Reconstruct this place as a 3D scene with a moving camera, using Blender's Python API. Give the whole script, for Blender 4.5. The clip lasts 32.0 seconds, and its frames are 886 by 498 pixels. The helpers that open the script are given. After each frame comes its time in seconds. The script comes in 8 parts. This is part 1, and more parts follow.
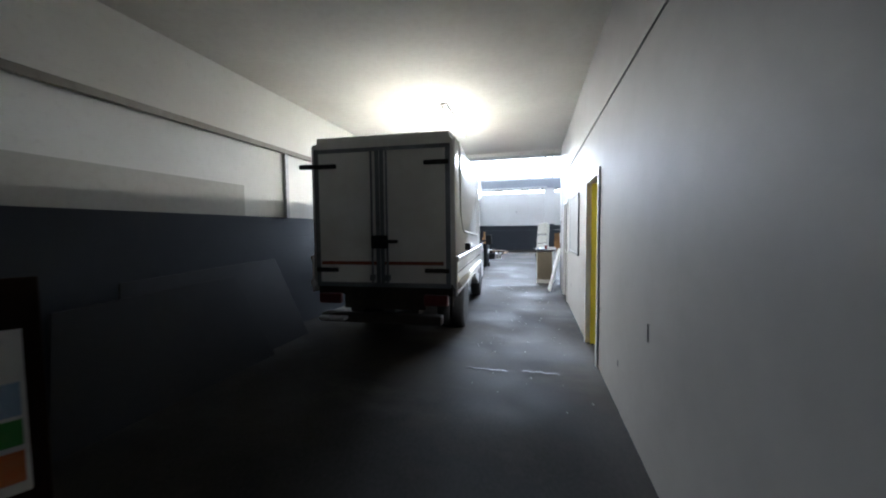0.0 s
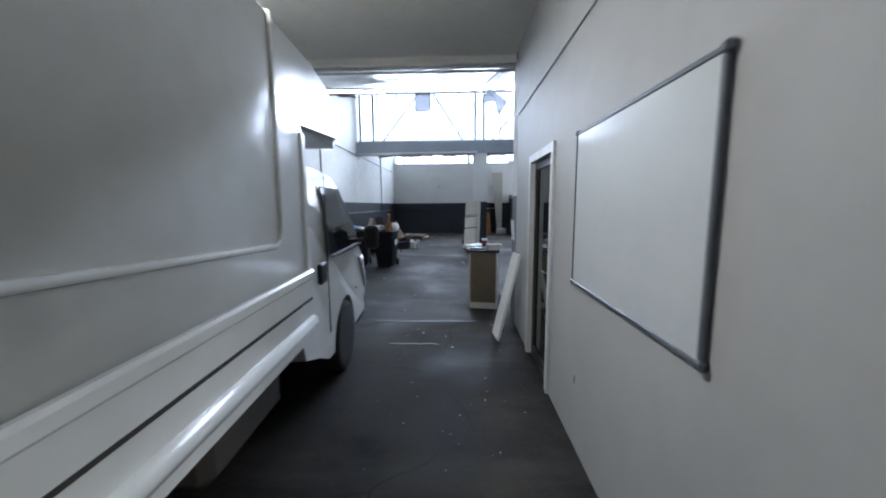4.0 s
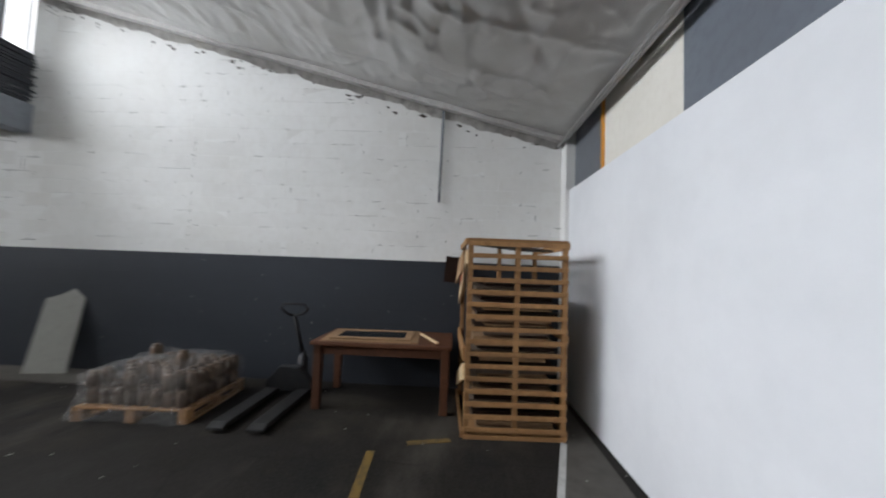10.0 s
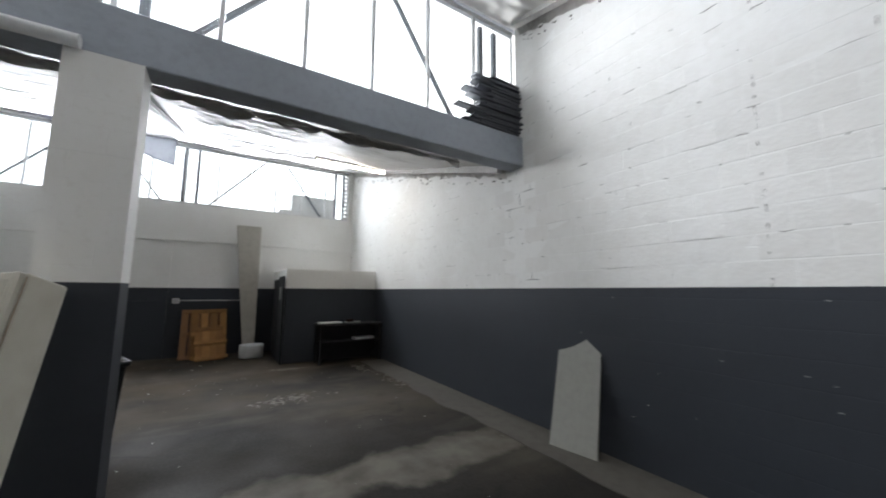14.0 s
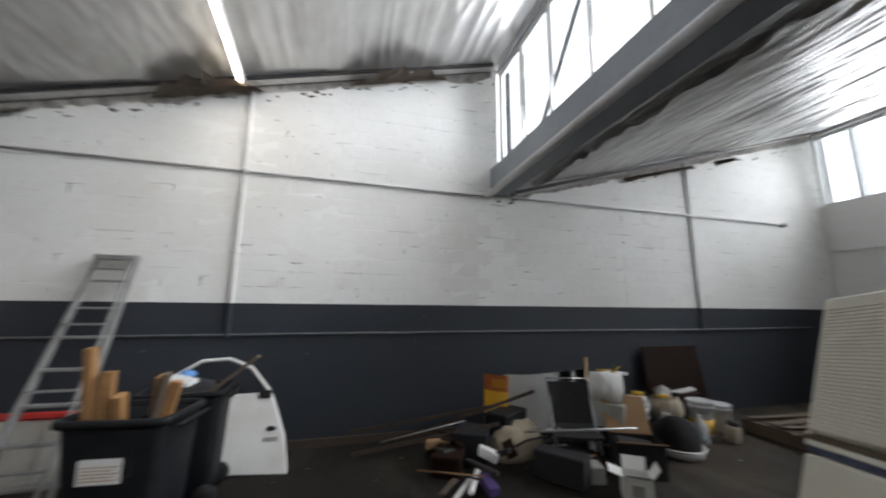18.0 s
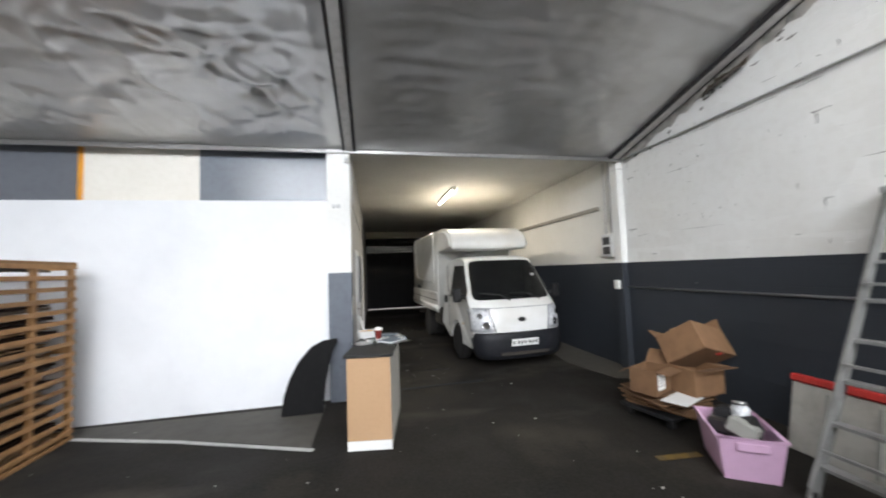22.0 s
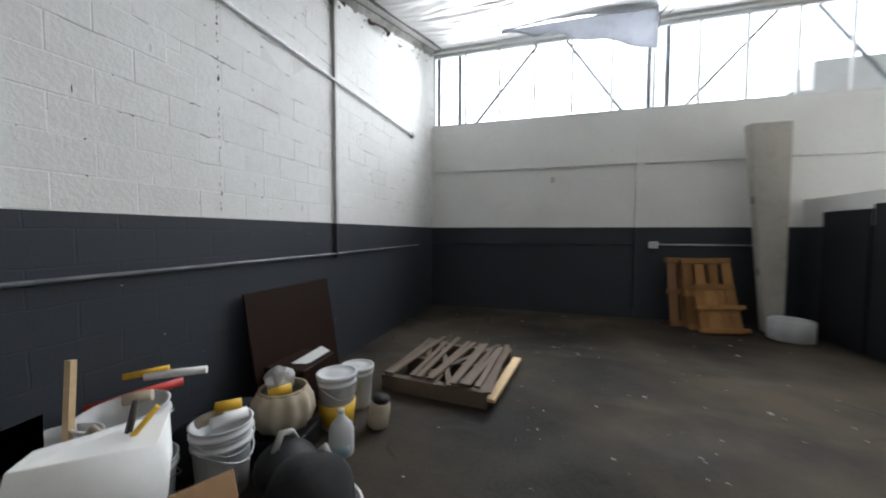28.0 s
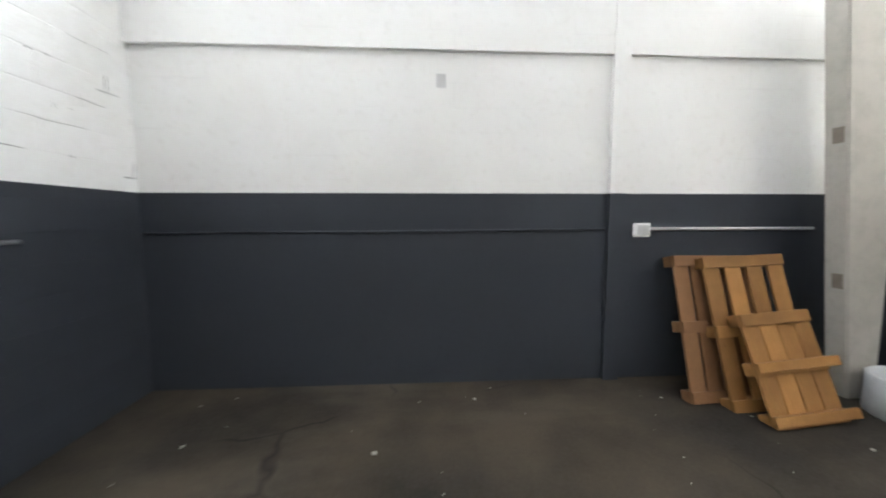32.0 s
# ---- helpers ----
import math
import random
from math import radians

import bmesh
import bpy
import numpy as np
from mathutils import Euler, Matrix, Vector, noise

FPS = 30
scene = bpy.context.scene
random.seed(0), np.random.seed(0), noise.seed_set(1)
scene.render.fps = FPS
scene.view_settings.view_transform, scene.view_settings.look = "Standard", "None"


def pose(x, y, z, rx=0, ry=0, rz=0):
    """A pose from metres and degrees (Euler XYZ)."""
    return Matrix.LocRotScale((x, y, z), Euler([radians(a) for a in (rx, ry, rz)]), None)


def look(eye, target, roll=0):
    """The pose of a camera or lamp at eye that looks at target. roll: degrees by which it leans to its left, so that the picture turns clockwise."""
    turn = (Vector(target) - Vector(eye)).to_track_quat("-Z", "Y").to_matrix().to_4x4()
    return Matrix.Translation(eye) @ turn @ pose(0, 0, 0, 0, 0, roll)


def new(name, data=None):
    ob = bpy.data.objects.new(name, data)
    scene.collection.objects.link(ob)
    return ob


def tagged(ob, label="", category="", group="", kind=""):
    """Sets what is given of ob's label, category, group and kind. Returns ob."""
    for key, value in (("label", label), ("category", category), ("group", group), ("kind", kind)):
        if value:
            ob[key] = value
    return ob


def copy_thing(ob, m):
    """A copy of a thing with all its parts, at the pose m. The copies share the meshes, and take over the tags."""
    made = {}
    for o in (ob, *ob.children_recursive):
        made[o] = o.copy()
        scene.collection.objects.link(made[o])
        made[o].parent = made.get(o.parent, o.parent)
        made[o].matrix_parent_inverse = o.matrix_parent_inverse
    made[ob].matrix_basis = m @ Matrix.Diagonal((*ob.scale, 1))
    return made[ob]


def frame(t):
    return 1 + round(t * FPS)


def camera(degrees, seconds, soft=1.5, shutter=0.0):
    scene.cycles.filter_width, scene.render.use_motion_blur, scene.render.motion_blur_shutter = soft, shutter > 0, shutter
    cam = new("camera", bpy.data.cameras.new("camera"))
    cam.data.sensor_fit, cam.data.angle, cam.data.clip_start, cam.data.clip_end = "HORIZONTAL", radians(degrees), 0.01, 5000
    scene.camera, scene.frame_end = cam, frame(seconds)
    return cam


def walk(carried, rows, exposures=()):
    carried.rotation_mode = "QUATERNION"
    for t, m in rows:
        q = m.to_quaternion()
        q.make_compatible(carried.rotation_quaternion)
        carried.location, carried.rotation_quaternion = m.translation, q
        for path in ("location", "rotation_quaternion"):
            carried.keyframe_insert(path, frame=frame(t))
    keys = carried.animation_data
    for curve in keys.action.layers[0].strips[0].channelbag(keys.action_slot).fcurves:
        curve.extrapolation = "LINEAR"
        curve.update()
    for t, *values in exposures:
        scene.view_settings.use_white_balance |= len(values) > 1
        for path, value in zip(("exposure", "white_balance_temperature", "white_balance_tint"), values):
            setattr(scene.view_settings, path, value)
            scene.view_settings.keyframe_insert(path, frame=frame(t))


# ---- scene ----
cam = camera(103.2, 32.0, soft=1.9, shutter=0.5)
PATH = [
    (0, (3.596, -9.366, 1.481), (3.099, -7.431, 1.369), -0.6),
    (0.5, (3.564, -8.851, 1.537), (3.049, -6.92, 1.472), -1.2),
    (1, (3.6, -8.32, 1.597), (3.137, -6.375, 1.534), -0.8),
    (1.5, (3.617, -7.75, 1.608), (3.263, -5.781, 1.599), 0.0),
    (2, (3.589, -7.168, 1.639), (3.368, -5.18, 1.646), -1.1),
    (2.5, (3.598, -6.546, 1.673), (3.282, -4.571, 1.656), -2.8),
    (3, (3.636, -6.01, 1.703), (3.408, -4.027, 1.581), 0.5),
    (3.5, (3.571, -5.389, 1.608), (3.369, -3.407, 1.432), -2.3),
    (4, (3.515, -4.772, 1.568), (3.434, -2.789, 1.32), -0.4),
    (4.5, (3.456, -4.179, 1.585), (3.537, -2.206, 1.271), -0.4),
    (6.5, (3.19, -1.727, 1.533), (3.479, 0.244, 1.356), 1.5),
    (7, (3.157, -1.185, 1.568), (3.594, 0.765, 1.494), 2.4),
    (7.5, (3.188, -0.662, 1.591), (3.623, 1.29, 1.615), 3.4),
    (8, (3.198, -0.131, 1.573), (4.005, 1.698, 1.651), 3.1),
    (8.5, (3.291, 0.325, 1.6), (4.5, 1.916, 1.679), 2.2),
    (9, (3.445, 0.758, 1.6), (5.029, 1.977, 1.668), 3.2),
    (9.5, (3.577, 1.142, 1.628), (5.478, 1.762, 1.666), 0.8),
    (10, (3.771, 1.447, 1.593), (5.766, 1.524, 1.703), 2.1),
    (10.5, (3.983, 1.748, 1.656), (5.96, 1.478, 1.79), 1.6),
    (11, (4.187, 2.119, 1.625), (6.158, 1.815, 1.768), -1.2),
    (11.5, (4.451, 2.42, 1.603), (6.444, 2.465, 1.762), -0.6),
    (12, (4.706, 2.843, 1.595), (6.651, 3.258, 1.806), -0.7),
    (12.5, (4.907, 3.207, 1.595), (6.784, 3.865, 1.805), -0.6),
    (13, (4.971, 3.602, 1.636), (6.63, 4.706, 1.815), 0.5),
    (13.5, (5.058, 3.974, 1.637), (6.384, 5.456, 1.852), 0.3),
    (15.5, (5.317, 5.574, 1.614), (5.506, 7.552, 1.839), -0.4),
    (16, (5.171, 6.0, 1.653), (4.729, 7.929, 1.939), -0.8),
    (16.5, (5.127, 6.127, 1.692), (4.074, 7.799, 1.999), 1.2),
    (17, (5.038, 6.051, 1.701), (3.567, 7.37, 2.012), 0.7),
    (17.5, (4.865, 5.867, 1.688), (3.132, 6.815, 1.998), 0.6),
    (18, (4.759, 5.637, 1.639), (2.859, 6.163, 1.972), 0.5),
    (18.5, (4.763, 5.545, 1.547), (2.787, 5.449, 1.841), 1.4),
    (19, (4.76, 5.496, 1.625), (2.902, 4.784, 1.831), 2.0),
    (19.5, (4.606, 5.42, 1.63), (2.973, 4.281, 1.811), 1.8),
    (20, (4.45, 5.259, 1.624), (3.0, 3.889, 1.767), 2.5),
    (20.5, (4.285, 5.105, 1.638), (2.998, 3.585, 1.816), 2.0),
    (21, (4.079, 5.025, 1.65), (3.135, 3.268, 1.802), 0.7),
    (21.5, (3.97, 4.976, 1.65), (3.303, 3.093, 1.754), -1.1),
    (22, (3.998, 4.972, 1.673), (3.6, 3.015, 1.79), -2.1),
    (22.5, (4.126, 5.076, 1.672), (4.125, 3.082, 1.829), -0.9),
    (23, (4.274, 5.279, 1.658), (4.677, 3.321, 1.738), 1.4),
    (23.5, (4.25, 5.432, 1.665), (5.131, 3.639, 1.745), 0.9),
    (24, (4.067, 5.519, 1.584), (5.58, 4.211, 1.608), 2.7),
    (24.4, (3.884, 5.62, 1.533), (5.73, 4.854, 1.6), 1.5),
    (24.5, (3.895, 5.685, 1.525), (5.795, 5.064, 1.599), 2.0),
    (25, (3.783, 5.77, 1.492), (5.761, 6.055, 1.589), 1.14),
    (25.2, (3.671, 5.78, 1.535), (5.545, 6.477, 1.58), 1.94),
    (25.5, (3.443, 6.028, 1.525), (5.087, 7.166, 1.568), 3.58),
    (25.8, (3.307, 6.193, 1.54), (4.58, 7.735, 1.55), 3.69),
    (26, (3.237, 6.325, 1.55), (4.314, 8.011, 1.543), 3.7),
    (26.3, (3.144, 6.638, 1.58), (3.864, 8.504, 1.564), 1.48),
    (26.5, (3.139, 6.774, 1.562), (3.608, 8.718, 1.529), 2.21),
    (28.5, (2.249, 8.421, 1.579), (1.394, 10.225, 1.452), 0.41),
    (29, (2.215, 8.923, 1.558), (1.126, 10.596, 1.434), 2.43),
    (29.5, (2.164, 9.516, 1.548), (1.104, 11.208, 1.422), 1.4),
    (30, (2.091, 10.03, 1.584), (1.337, 11.872, 1.384), -0.36),
    (30.5, (2.232, 10.594, 1.58), (1.487, 12.44, 1.385), -1.19),
    (31, (2.152, 11.069, 1.561), (1.705, 13.013, 1.422), 0.66),
    (31.5, (2.23, 11.64, 1.51), (1.998, 13.622, 1.37), -0.05),
    (32, (2.316, 12.172, 1.471), (2.432, 14.161, 1.294), -0.1),
]
walk(cam, [(t, look(eye, target, roll)) for t, eye, target, roll in PATH],
     [(0, 1.65, 5450, 10), (1.5, 1.45, 5450, 10), (2.5, 1.2, 5400, 10), (3.2, 0.9, 5350, 10), (4, 0.3, 5300, 10), (4.5, -0.05, 5450, 10), (6.5, -0.15, 6300, 11), (7.5, -0.35, 6300, 11), (8.2, -0.65, 6350, 11),
      (9, -0.9, 6350, 11), (10, -0.1, 6350, 11), (11, 0.1, 6350, 11), (12, 0.32, 6350, 11), (13.5, 0.1, 6350, 11), (15.5, 0.45, 6350, 11), (16, 0.3, 6350, 11), (16.5, 0.0, 6350, 11), (17, -0.3, 6350, 11), (18, -0.12, 6400, 11), (19, 0.25, 6450, 11),
      (20, 0.3, 6400, 11), (21.5, 0.4, 6400, 11), (23, 0.58, 6450, 11), (24, 0.4, 6350, 11), (25.5, 0.5, 6350, 11), (26.5, 0.5, 6350, 11), (28.5, 0.3, 6300, 10), (29.5, 0.3, 6250, 10), (30.3, 0.5, 6250, 10), (31, 1.2, 6350, 11), (32, 2.1, 6350, 11)])

# ---- light ----
world = bpy.data.worlds.new("sky")
scene.world = world
world.use_nodes = True
wn = world.node_tree
sky = wn.nodes.new("ShaderNodeTexSky")
sky.sky_type, sky.sun_disc = "NISHITA", False
sky.sun_elevation, sky.sun_rotation = radians(38), radians(150)
sky.air_density, sky.dust_density = 1.0, 4.0
wn.links.new(sky.outputs[0], wn.nodes["Background"].inputs[0])
wn.nodes["Background"].inputs[1].default_value = 0.15
sun = new("sun", bpy.data.lights.new("sun", "SUN"))
sun.data.energy, sun.data.angle, sun.data.color = 0.8, radians(12), (1.0, 0.95, 0.88)
sun.matrix_world = look((0, 0, 30), (-6, -9, 18))


def area_lamp(name, eye, target, sx, sy, watts, colour, spread=180):
    ob = new(name, bpy.data.lights.new(name, "AREA"))
    ob.data.shape, ob.data.size, ob.data.size_y = "RECTANGLE", sx, sy
    ob.data.energy, ob.data.color = watts, colour
    ob.data.spread = radians(spread)
    ob.matrix_world = look(eye, target)
    return ob


# daylight in the two strips of clerestory glazing
area_lamp("clerestory_daylight", (4.28, 7.84, 4.6), (4.28, 2.0, 3.7), 7.2, 1.4, 300, (0.93, 0.96, 1.0), 130)
area_lamp("north_daylight", (4.28, 15.08, 4.6), (4.28, 9.0, 2.9), 7.4, 1.35, 260, (0.93, 0.96, 1.0), 120)

# ---- plan ----
W, L, C = 8.57, 15.2, 4.27          # hall width and depth, corridor width
EAVE, CEIL, DADO, TOP = 3.36, 3.45, 1.68, 5.45
BEAM_Y, SILL = 7.83, 3.80
BACK = -10.9                         # roller door behind the start

# ---- materials ----


def material(name, rough=0.6, metal=0.0, spec=0.5):
    m = bpy.data.materials.new(name)
    m.use_nodes = True
    b = m.node_tree.nodes["Principled BSDF"]
    b.inputs["Roughness"].default_value = rough
    b.inputs["Metallic"].default_value = metal
    b.inputs["Specular IOR Level"].default_value = spec
    return m, m.node_tree, b


def mixed(nt, fac, a, b, kind="MIX"):
    n = nt.nodes.new("ShaderNodeMix")
    n.data_type, n.blend_type = "RGBA", kind
    for sock, v in ((n.inputs[0], fac), (n.inputs[6], a), (n.inputs[7], b)):
        if hasattr(v, "is_linked"):
            nt.links.new(v, sock)
        elif isinstance(v, (int, float)):
            sock.default_value = v
        else:
            sock.default_value = (*v, 1)
    return n.outputs[2]


def coords(nt, scale=(1, 1, 1), world_space=True):
    if world_space:
        src = nt.nodes.new("ShaderNodeNewGeometry").outputs["Position"]
    else:
        src = nt.nodes.new("ShaderNodeTexCoord").outputs["Object"]
    mp = nt.nodes.new("ShaderNodeMapping")
    mp.inputs["Scale"].default_value = scale
    nt.links.new(src, mp.inputs[0])
    return mp.outputs[0]


def noise_fac(nt, vec, scale, detail=4, lo=0.4, hi=0.6, rough=0.55):
    n = nt.nodes.new("ShaderNodeTexNoise")
    n.inputs["Scale"].default_value, n.inputs["Detail"].default_value, n.inputs["Roughness"].default_value = scale, detail, rough
    nt.links.new(vec, n.inputs["Vector"])
    r = nt.nodes.new("ShaderNodeMapRange")
    r.inputs[1].default_value, r.inputs[2].default_value = lo, hi
    nt.links.new(n.outputs[0], r.inputs[0])
    return r.outputs[0]


def bumped(nt, b, height, strength=0.3, distance=0.01):
    n = nt.nodes.new("ShaderNodeBump")
    n.inputs["Strength"].default_value, n.inputs["Distance"].default_value = strength, distance
    nt.links.new(height, n.inputs["Height"])
    nt.links.new(n.outputs[0], b.inputs["Normal"])


def worn(name, base, dirt, rough=0.6, metal=0.0, big=0.6, small=14.0, amount=0.5, bump=0.15, spec=0.4, grain=(1, 1, 1), local=False, vary=0.0):
    """Two scales of variation between a base and a dirt colour, with fine relief."""
    m, nt, b = material(name, rough, metal, spec)
    v = coords(nt, grain, not local)
    f1 = noise_fac(nt, v, big, 5, 0.42, 0.68)
    f2 = noise_fac(nt, v, small, 6, 0.45, 0.75)
    c = mixed(nt, f1, base, mixed(nt, 0.5, base, dirt))
    n = nt.nodes.new("ShaderNodeMath")
    n.operation = "MULTIPLY"
    n.inputs[1].default_value = amount
    nt.links.new(f2, n.inputs[0])
    c = mixed(nt, n.outputs[0], c, dirt)
    if vary:
        info = nt.nodes.new("ShaderNodeObjectInfo")
        hsv = nt.nodes.new("ShaderNodeHueSaturation")
        r = nt.nodes.new("ShaderNodeMapRange")
        r.inputs[3].default_value, r.inputs[4].default_value = 1 - vary, 1 + vary
        nt.links.new(info.outputs["Random"], r.inputs[0])
        nt.links.new(r.outputs[0], hsv.inputs["Value"])
        nt.links.new(c, hsv.inputs["Color"])
        c = hsv.outputs[0]
    nt.links.new(c, b.inputs["Base Color"])
    if bump:
        bumped(nt, b, noise_fac(nt, v, small * 3, 4, 0.2, 0.8), bump, 0.006)
    return m


def wood_material(name, light, dark, rough=0.65, vary=0.18):
    m, nt, b = material(name, rough, 0, 0.3)
    v = coords(nt, (1, 1, 1), False)
    mp = nt.nodes.new("ShaderNodeMapping")
    mp.inputs["Scale"].default_value = (3, 3, 3)
    nt.links.new(v, mp.inputs[0])
    w = nt.nodes.new("ShaderNodeTexWave")
    w.inputs["Scale"].default_value, w.inputs["Distortion"].default_value, w.inputs["Detail"].default_value = 5, 6, 3
    nt.links.new(mp.outputs[0], w.inputs[0])
    f = noise_fac(nt, v, 5, 5, 0.35, 0.7)
    c = mixed(nt, w.outputs[1], light, mixed(nt, 0.45, light, dark))
    c = mixed(nt, f, c, mixed(nt, 0.5, light, dark))
    info = nt.nodes.new("ShaderNodeObjectInfo")
    hsv = nt.nodes.new("ShaderNodeHueSaturation")
    r = nt.nodes.new("ShaderNodeMapRange")
    r.inputs[3].default_value, r.inputs[4].default_value = 1 - vary, 1 + vary
    nt.links.new(info.outputs["Random"], r.inputs[0])
    nt.links.new(r.outputs[0], hsv.inputs["Value"])
    nt.links.new(c, hsv.inputs["Color"])
    nt.links.new(hsv.outputs[0], b.inputs["Base Color"])
    bumped(nt, b, w.outputs[1], 0.15, 0.003)
    return m


def masonry(name, paint, stain, joint, axis, bump=0.5, rough=0.75, show=0.35, spec=0.3, lo=0.52, hi=0.66, freq=1.7):
    """Painted concrete blockwork: faint courses, cracked joints here and there, stains."""
    m, nt, b = material(name, rough, 0, spec)
    geo = nt.nodes.new("ShaderNodeNewGeometry").outputs["Position"]
    sep = nt.nodes.new("ShaderNodeSeparateXYZ")
    nt.links.new(geo, sep.inputs[0])
    com = nt.nodes.new("ShaderNodeCombineXYZ")
    nt.links.new(sep.outputs["Y" if axis == "x" else "X"], com.inputs[0])
    nt.links.new(sep.outputs["Z"], com.inputs[1])
    nz = nt.nodes.new("ShaderNodeTexNoise")
    nz.inputs["Scale"].default_value, nz.inputs["Detail"].default_value = 9, 2
    nt.links.new(geo, nz.inputs["Vector"])
    wob = nt.nodes.new("ShaderNodeVectorMath")
    wob.operation = "MULTIPLY_ADD"
    wob.inputs[1].default_value = (0.02, 0.02, 0)
    nt.links.new(nz.outputs["Color"], wob.inputs[0])
    nt.links.new(com.outputs[0], wob.inputs[2])
    br = nt.nodes.new("ShaderNodeTexBrick")
    br.inputs["Scale"].default_value = 1
    br.inputs["Brick Width"].default_value, br.inputs["Row Height"].default_value = 0.40, 0.20
    br.inputs["Mortar Size"].default_value, br.inputs["Mortar Smooth"].default_value = 0.006, 0.6
    nt.links.new(wob.outputs[0], br.inputs["Vector"])
    gate = noise_fac(nt, geo, freq, 3, lo, hi)
    mul = nt.nodes.new("ShaderNodeMath")
    mul.operation = "MULTIPLY"
    nt.links.new(br.outputs["Fac"], mul.inputs[0])
    nt.links.new(gate, mul.inputs[1])
    f1 = noise_fac(nt, geo, 0.7, 5, 0.4, 0.75)
    f2 = noise_fac(nt, geo, 16, 6, 0.55, 0.85)
    c = mixed(nt, f1, paint, mixed(nt, 0.45, paint, stain))
    c = mixed(nt, f2, c, mixed(nt, 0.5, paint, stain))
    mm = nt.nodes.new("ShaderNodeMath")
    mm.operation = "MULTIPLY"
    mm.inputs[1].default_value = show
    nt.links.new(mul.outputs[0], mm.inputs[0])
    c = mixed(nt, mm.outputs[0], c, joint)
    nt.links.new(c, b.inputs["Base Color"])
    inv = nt.nodes.new("ShaderNodeMath")
    inv.operation = "MULTIPLY_ADD"
    inv.inputs[1].default_value, inv.inputs[2].default_value = -1.0, 1.0
    nt.links.new(br.outputs["Fac"], inv.inputs[0])
    add = nt.nodes.new("ShaderNodeMath")
    add.operation = "ADD"
    nt.links.new(inv.outputs[0], add.inputs[0])
    sc = noise_fac(nt, geo, 60, 4, 0.2, 1.6)
    nt.links.new(sc, add.inputs[1])
    bumped(nt, b, add.outputs[0], bump, 0.006)
    return m


def glow(name, colour, strength):
    m = bpy.data.materials.new(name)
    m.use_nodes = True
    b = m.node_tree.nodes["Principled BSDF"]
    b.inputs["Base Color"].default_value = (0.9, 0.9, 0.9, 1)
    b.inputs["Emission Color"].default_value, b.inputs["Emission Strength"].default_value = (*colour, 1), strength
    return m


def clear_glass(name, tint=(1, 1, 1), alpha=0.9, rough=0.05):
    """A thin pane: mostly see-through, with a gloss on it."""
    m, nt, b = material(name, rough)
    out = nt.nodes["Material Output"]
    tr = nt.nodes.new("ShaderNodeBsdfTransparent")
    tr.inputs[0].default_value = (*tint, 1)
    gl = nt.nodes.new("ShaderNodeBsdfGlossy")
    gl.inputs["Roughness"].default_value = rough
    mx = nt.nodes.new("ShaderNodeMixShader")
    mx.inputs[0].default_value = 0.05
    nt.links.new(tr.outputs[0], mx.inputs[1])
    nt.links.new(gl.outputs[0], mx.inputs[2])
    nt.links.new(mx.outputs[0], out.inputs[0])
    return m


PLASTER_X = masonry("white_plaster_x", (0.78, 0.77, 0.73), (0.58, 0.56, 0.50), (0.35, 0.34, 0.32), "x", bump=0.12, show=0.1)
BLOCK = worn("white_block_paint", (0.80, 0.80, 0.78), (0.60, 0.58, 0.54), 0.72, big=0.5, small=11, amount=0.22, bump=0.35, spec=0.3, vary=0.02)
WALL_X = masonry("white_blockwork_x", (0.80, 0.80, 0.78), (0.58, 0.56, 0.52), (0.035, 0.03, 0.027), "x", show=0.95, lo=0.55, hi=0.63, freq=2.6)
WALL_Y = masonry("white_plaster_y", (0.78, 0.78, 0.76), (0.60, 0.58, 0.54), (0.35, 0.34, 0.32), "y", bump=0.12, show=0.12)
DADO_X = masonry("grey_blockwork_x", (0.036, 0.041, 0.050), (0.028, 0.031, 0.036), (0.02, 0.02, 0.022), "x", bump=0.25, rough=0.55, show=0.15, spec=0.25)
DADO_Y = masonry("grey_plaster_y", (0.036, 0.041, 0.050), (0.028, 0.031, 0.036), (0.02, 0.02, 0.022), "y", bump=0.1, rough=0.55, show=0.08, spec=0.25)
CREAM = worn("cream_wall_paint", (0.62, 0.58, 0.48), (0.42, 0.38, 0.30), 0.7, amount=0.3, bump=0.1)
BOARD = worn("white_board_paint", (0.80, 0.81, 0.83), (0.66, 0.67, 0.69), 0.55, big=0.9, small=5, amount=0.2, bump=0.08)
CEILING = worn("ceiling_paint", (0.70, 0.68, 0.63), (0.50, 0.47, 0.42), 0.7, amount=0.25, bump=0.08)
PANEL_GREY = worn("grey_panel_paint", (0.13, 0.14, 0.16), (0.09, 0.095, 0.11), 0.45, amount=0.4)
STEEL_WHITE = worn("white_painted_steel", (0.72, 0.73, 0.74), (0.45, 0.42, 0.38), 0.45, amount=0.35, bump=0.1)
STEEL_GREY = worn("grey_painted_steel", (0.20, 0.22, 0.25), (0.11, 0.10, 0.09), 0.5, amount=0.5)
DARK_STEEL = worn("dark_steel", (0.035, 0.037, 0.042), (0.07, 0.05, 0.035), 0.5, 0.4, amount=0.5)
GALV = worn("galvanised_pipe", (0.55, 0.55, 0.55), (0.32, 0.30, 0.27), 0.4, 0.7, amount=0.4)
CONDUIT = worn("painted_conduit", (0.55, 0.55, 0.55), (0.35, 0.34, 0.32), 0.5, amount=0.5)
GLASS = clear_glass("window_glass", (0.97, 0.98, 0.98))
TUBE = glow("fluorescent_tube", (1.0, 0.90, 0.74), 24.0)

# ---- mesh helpers ----


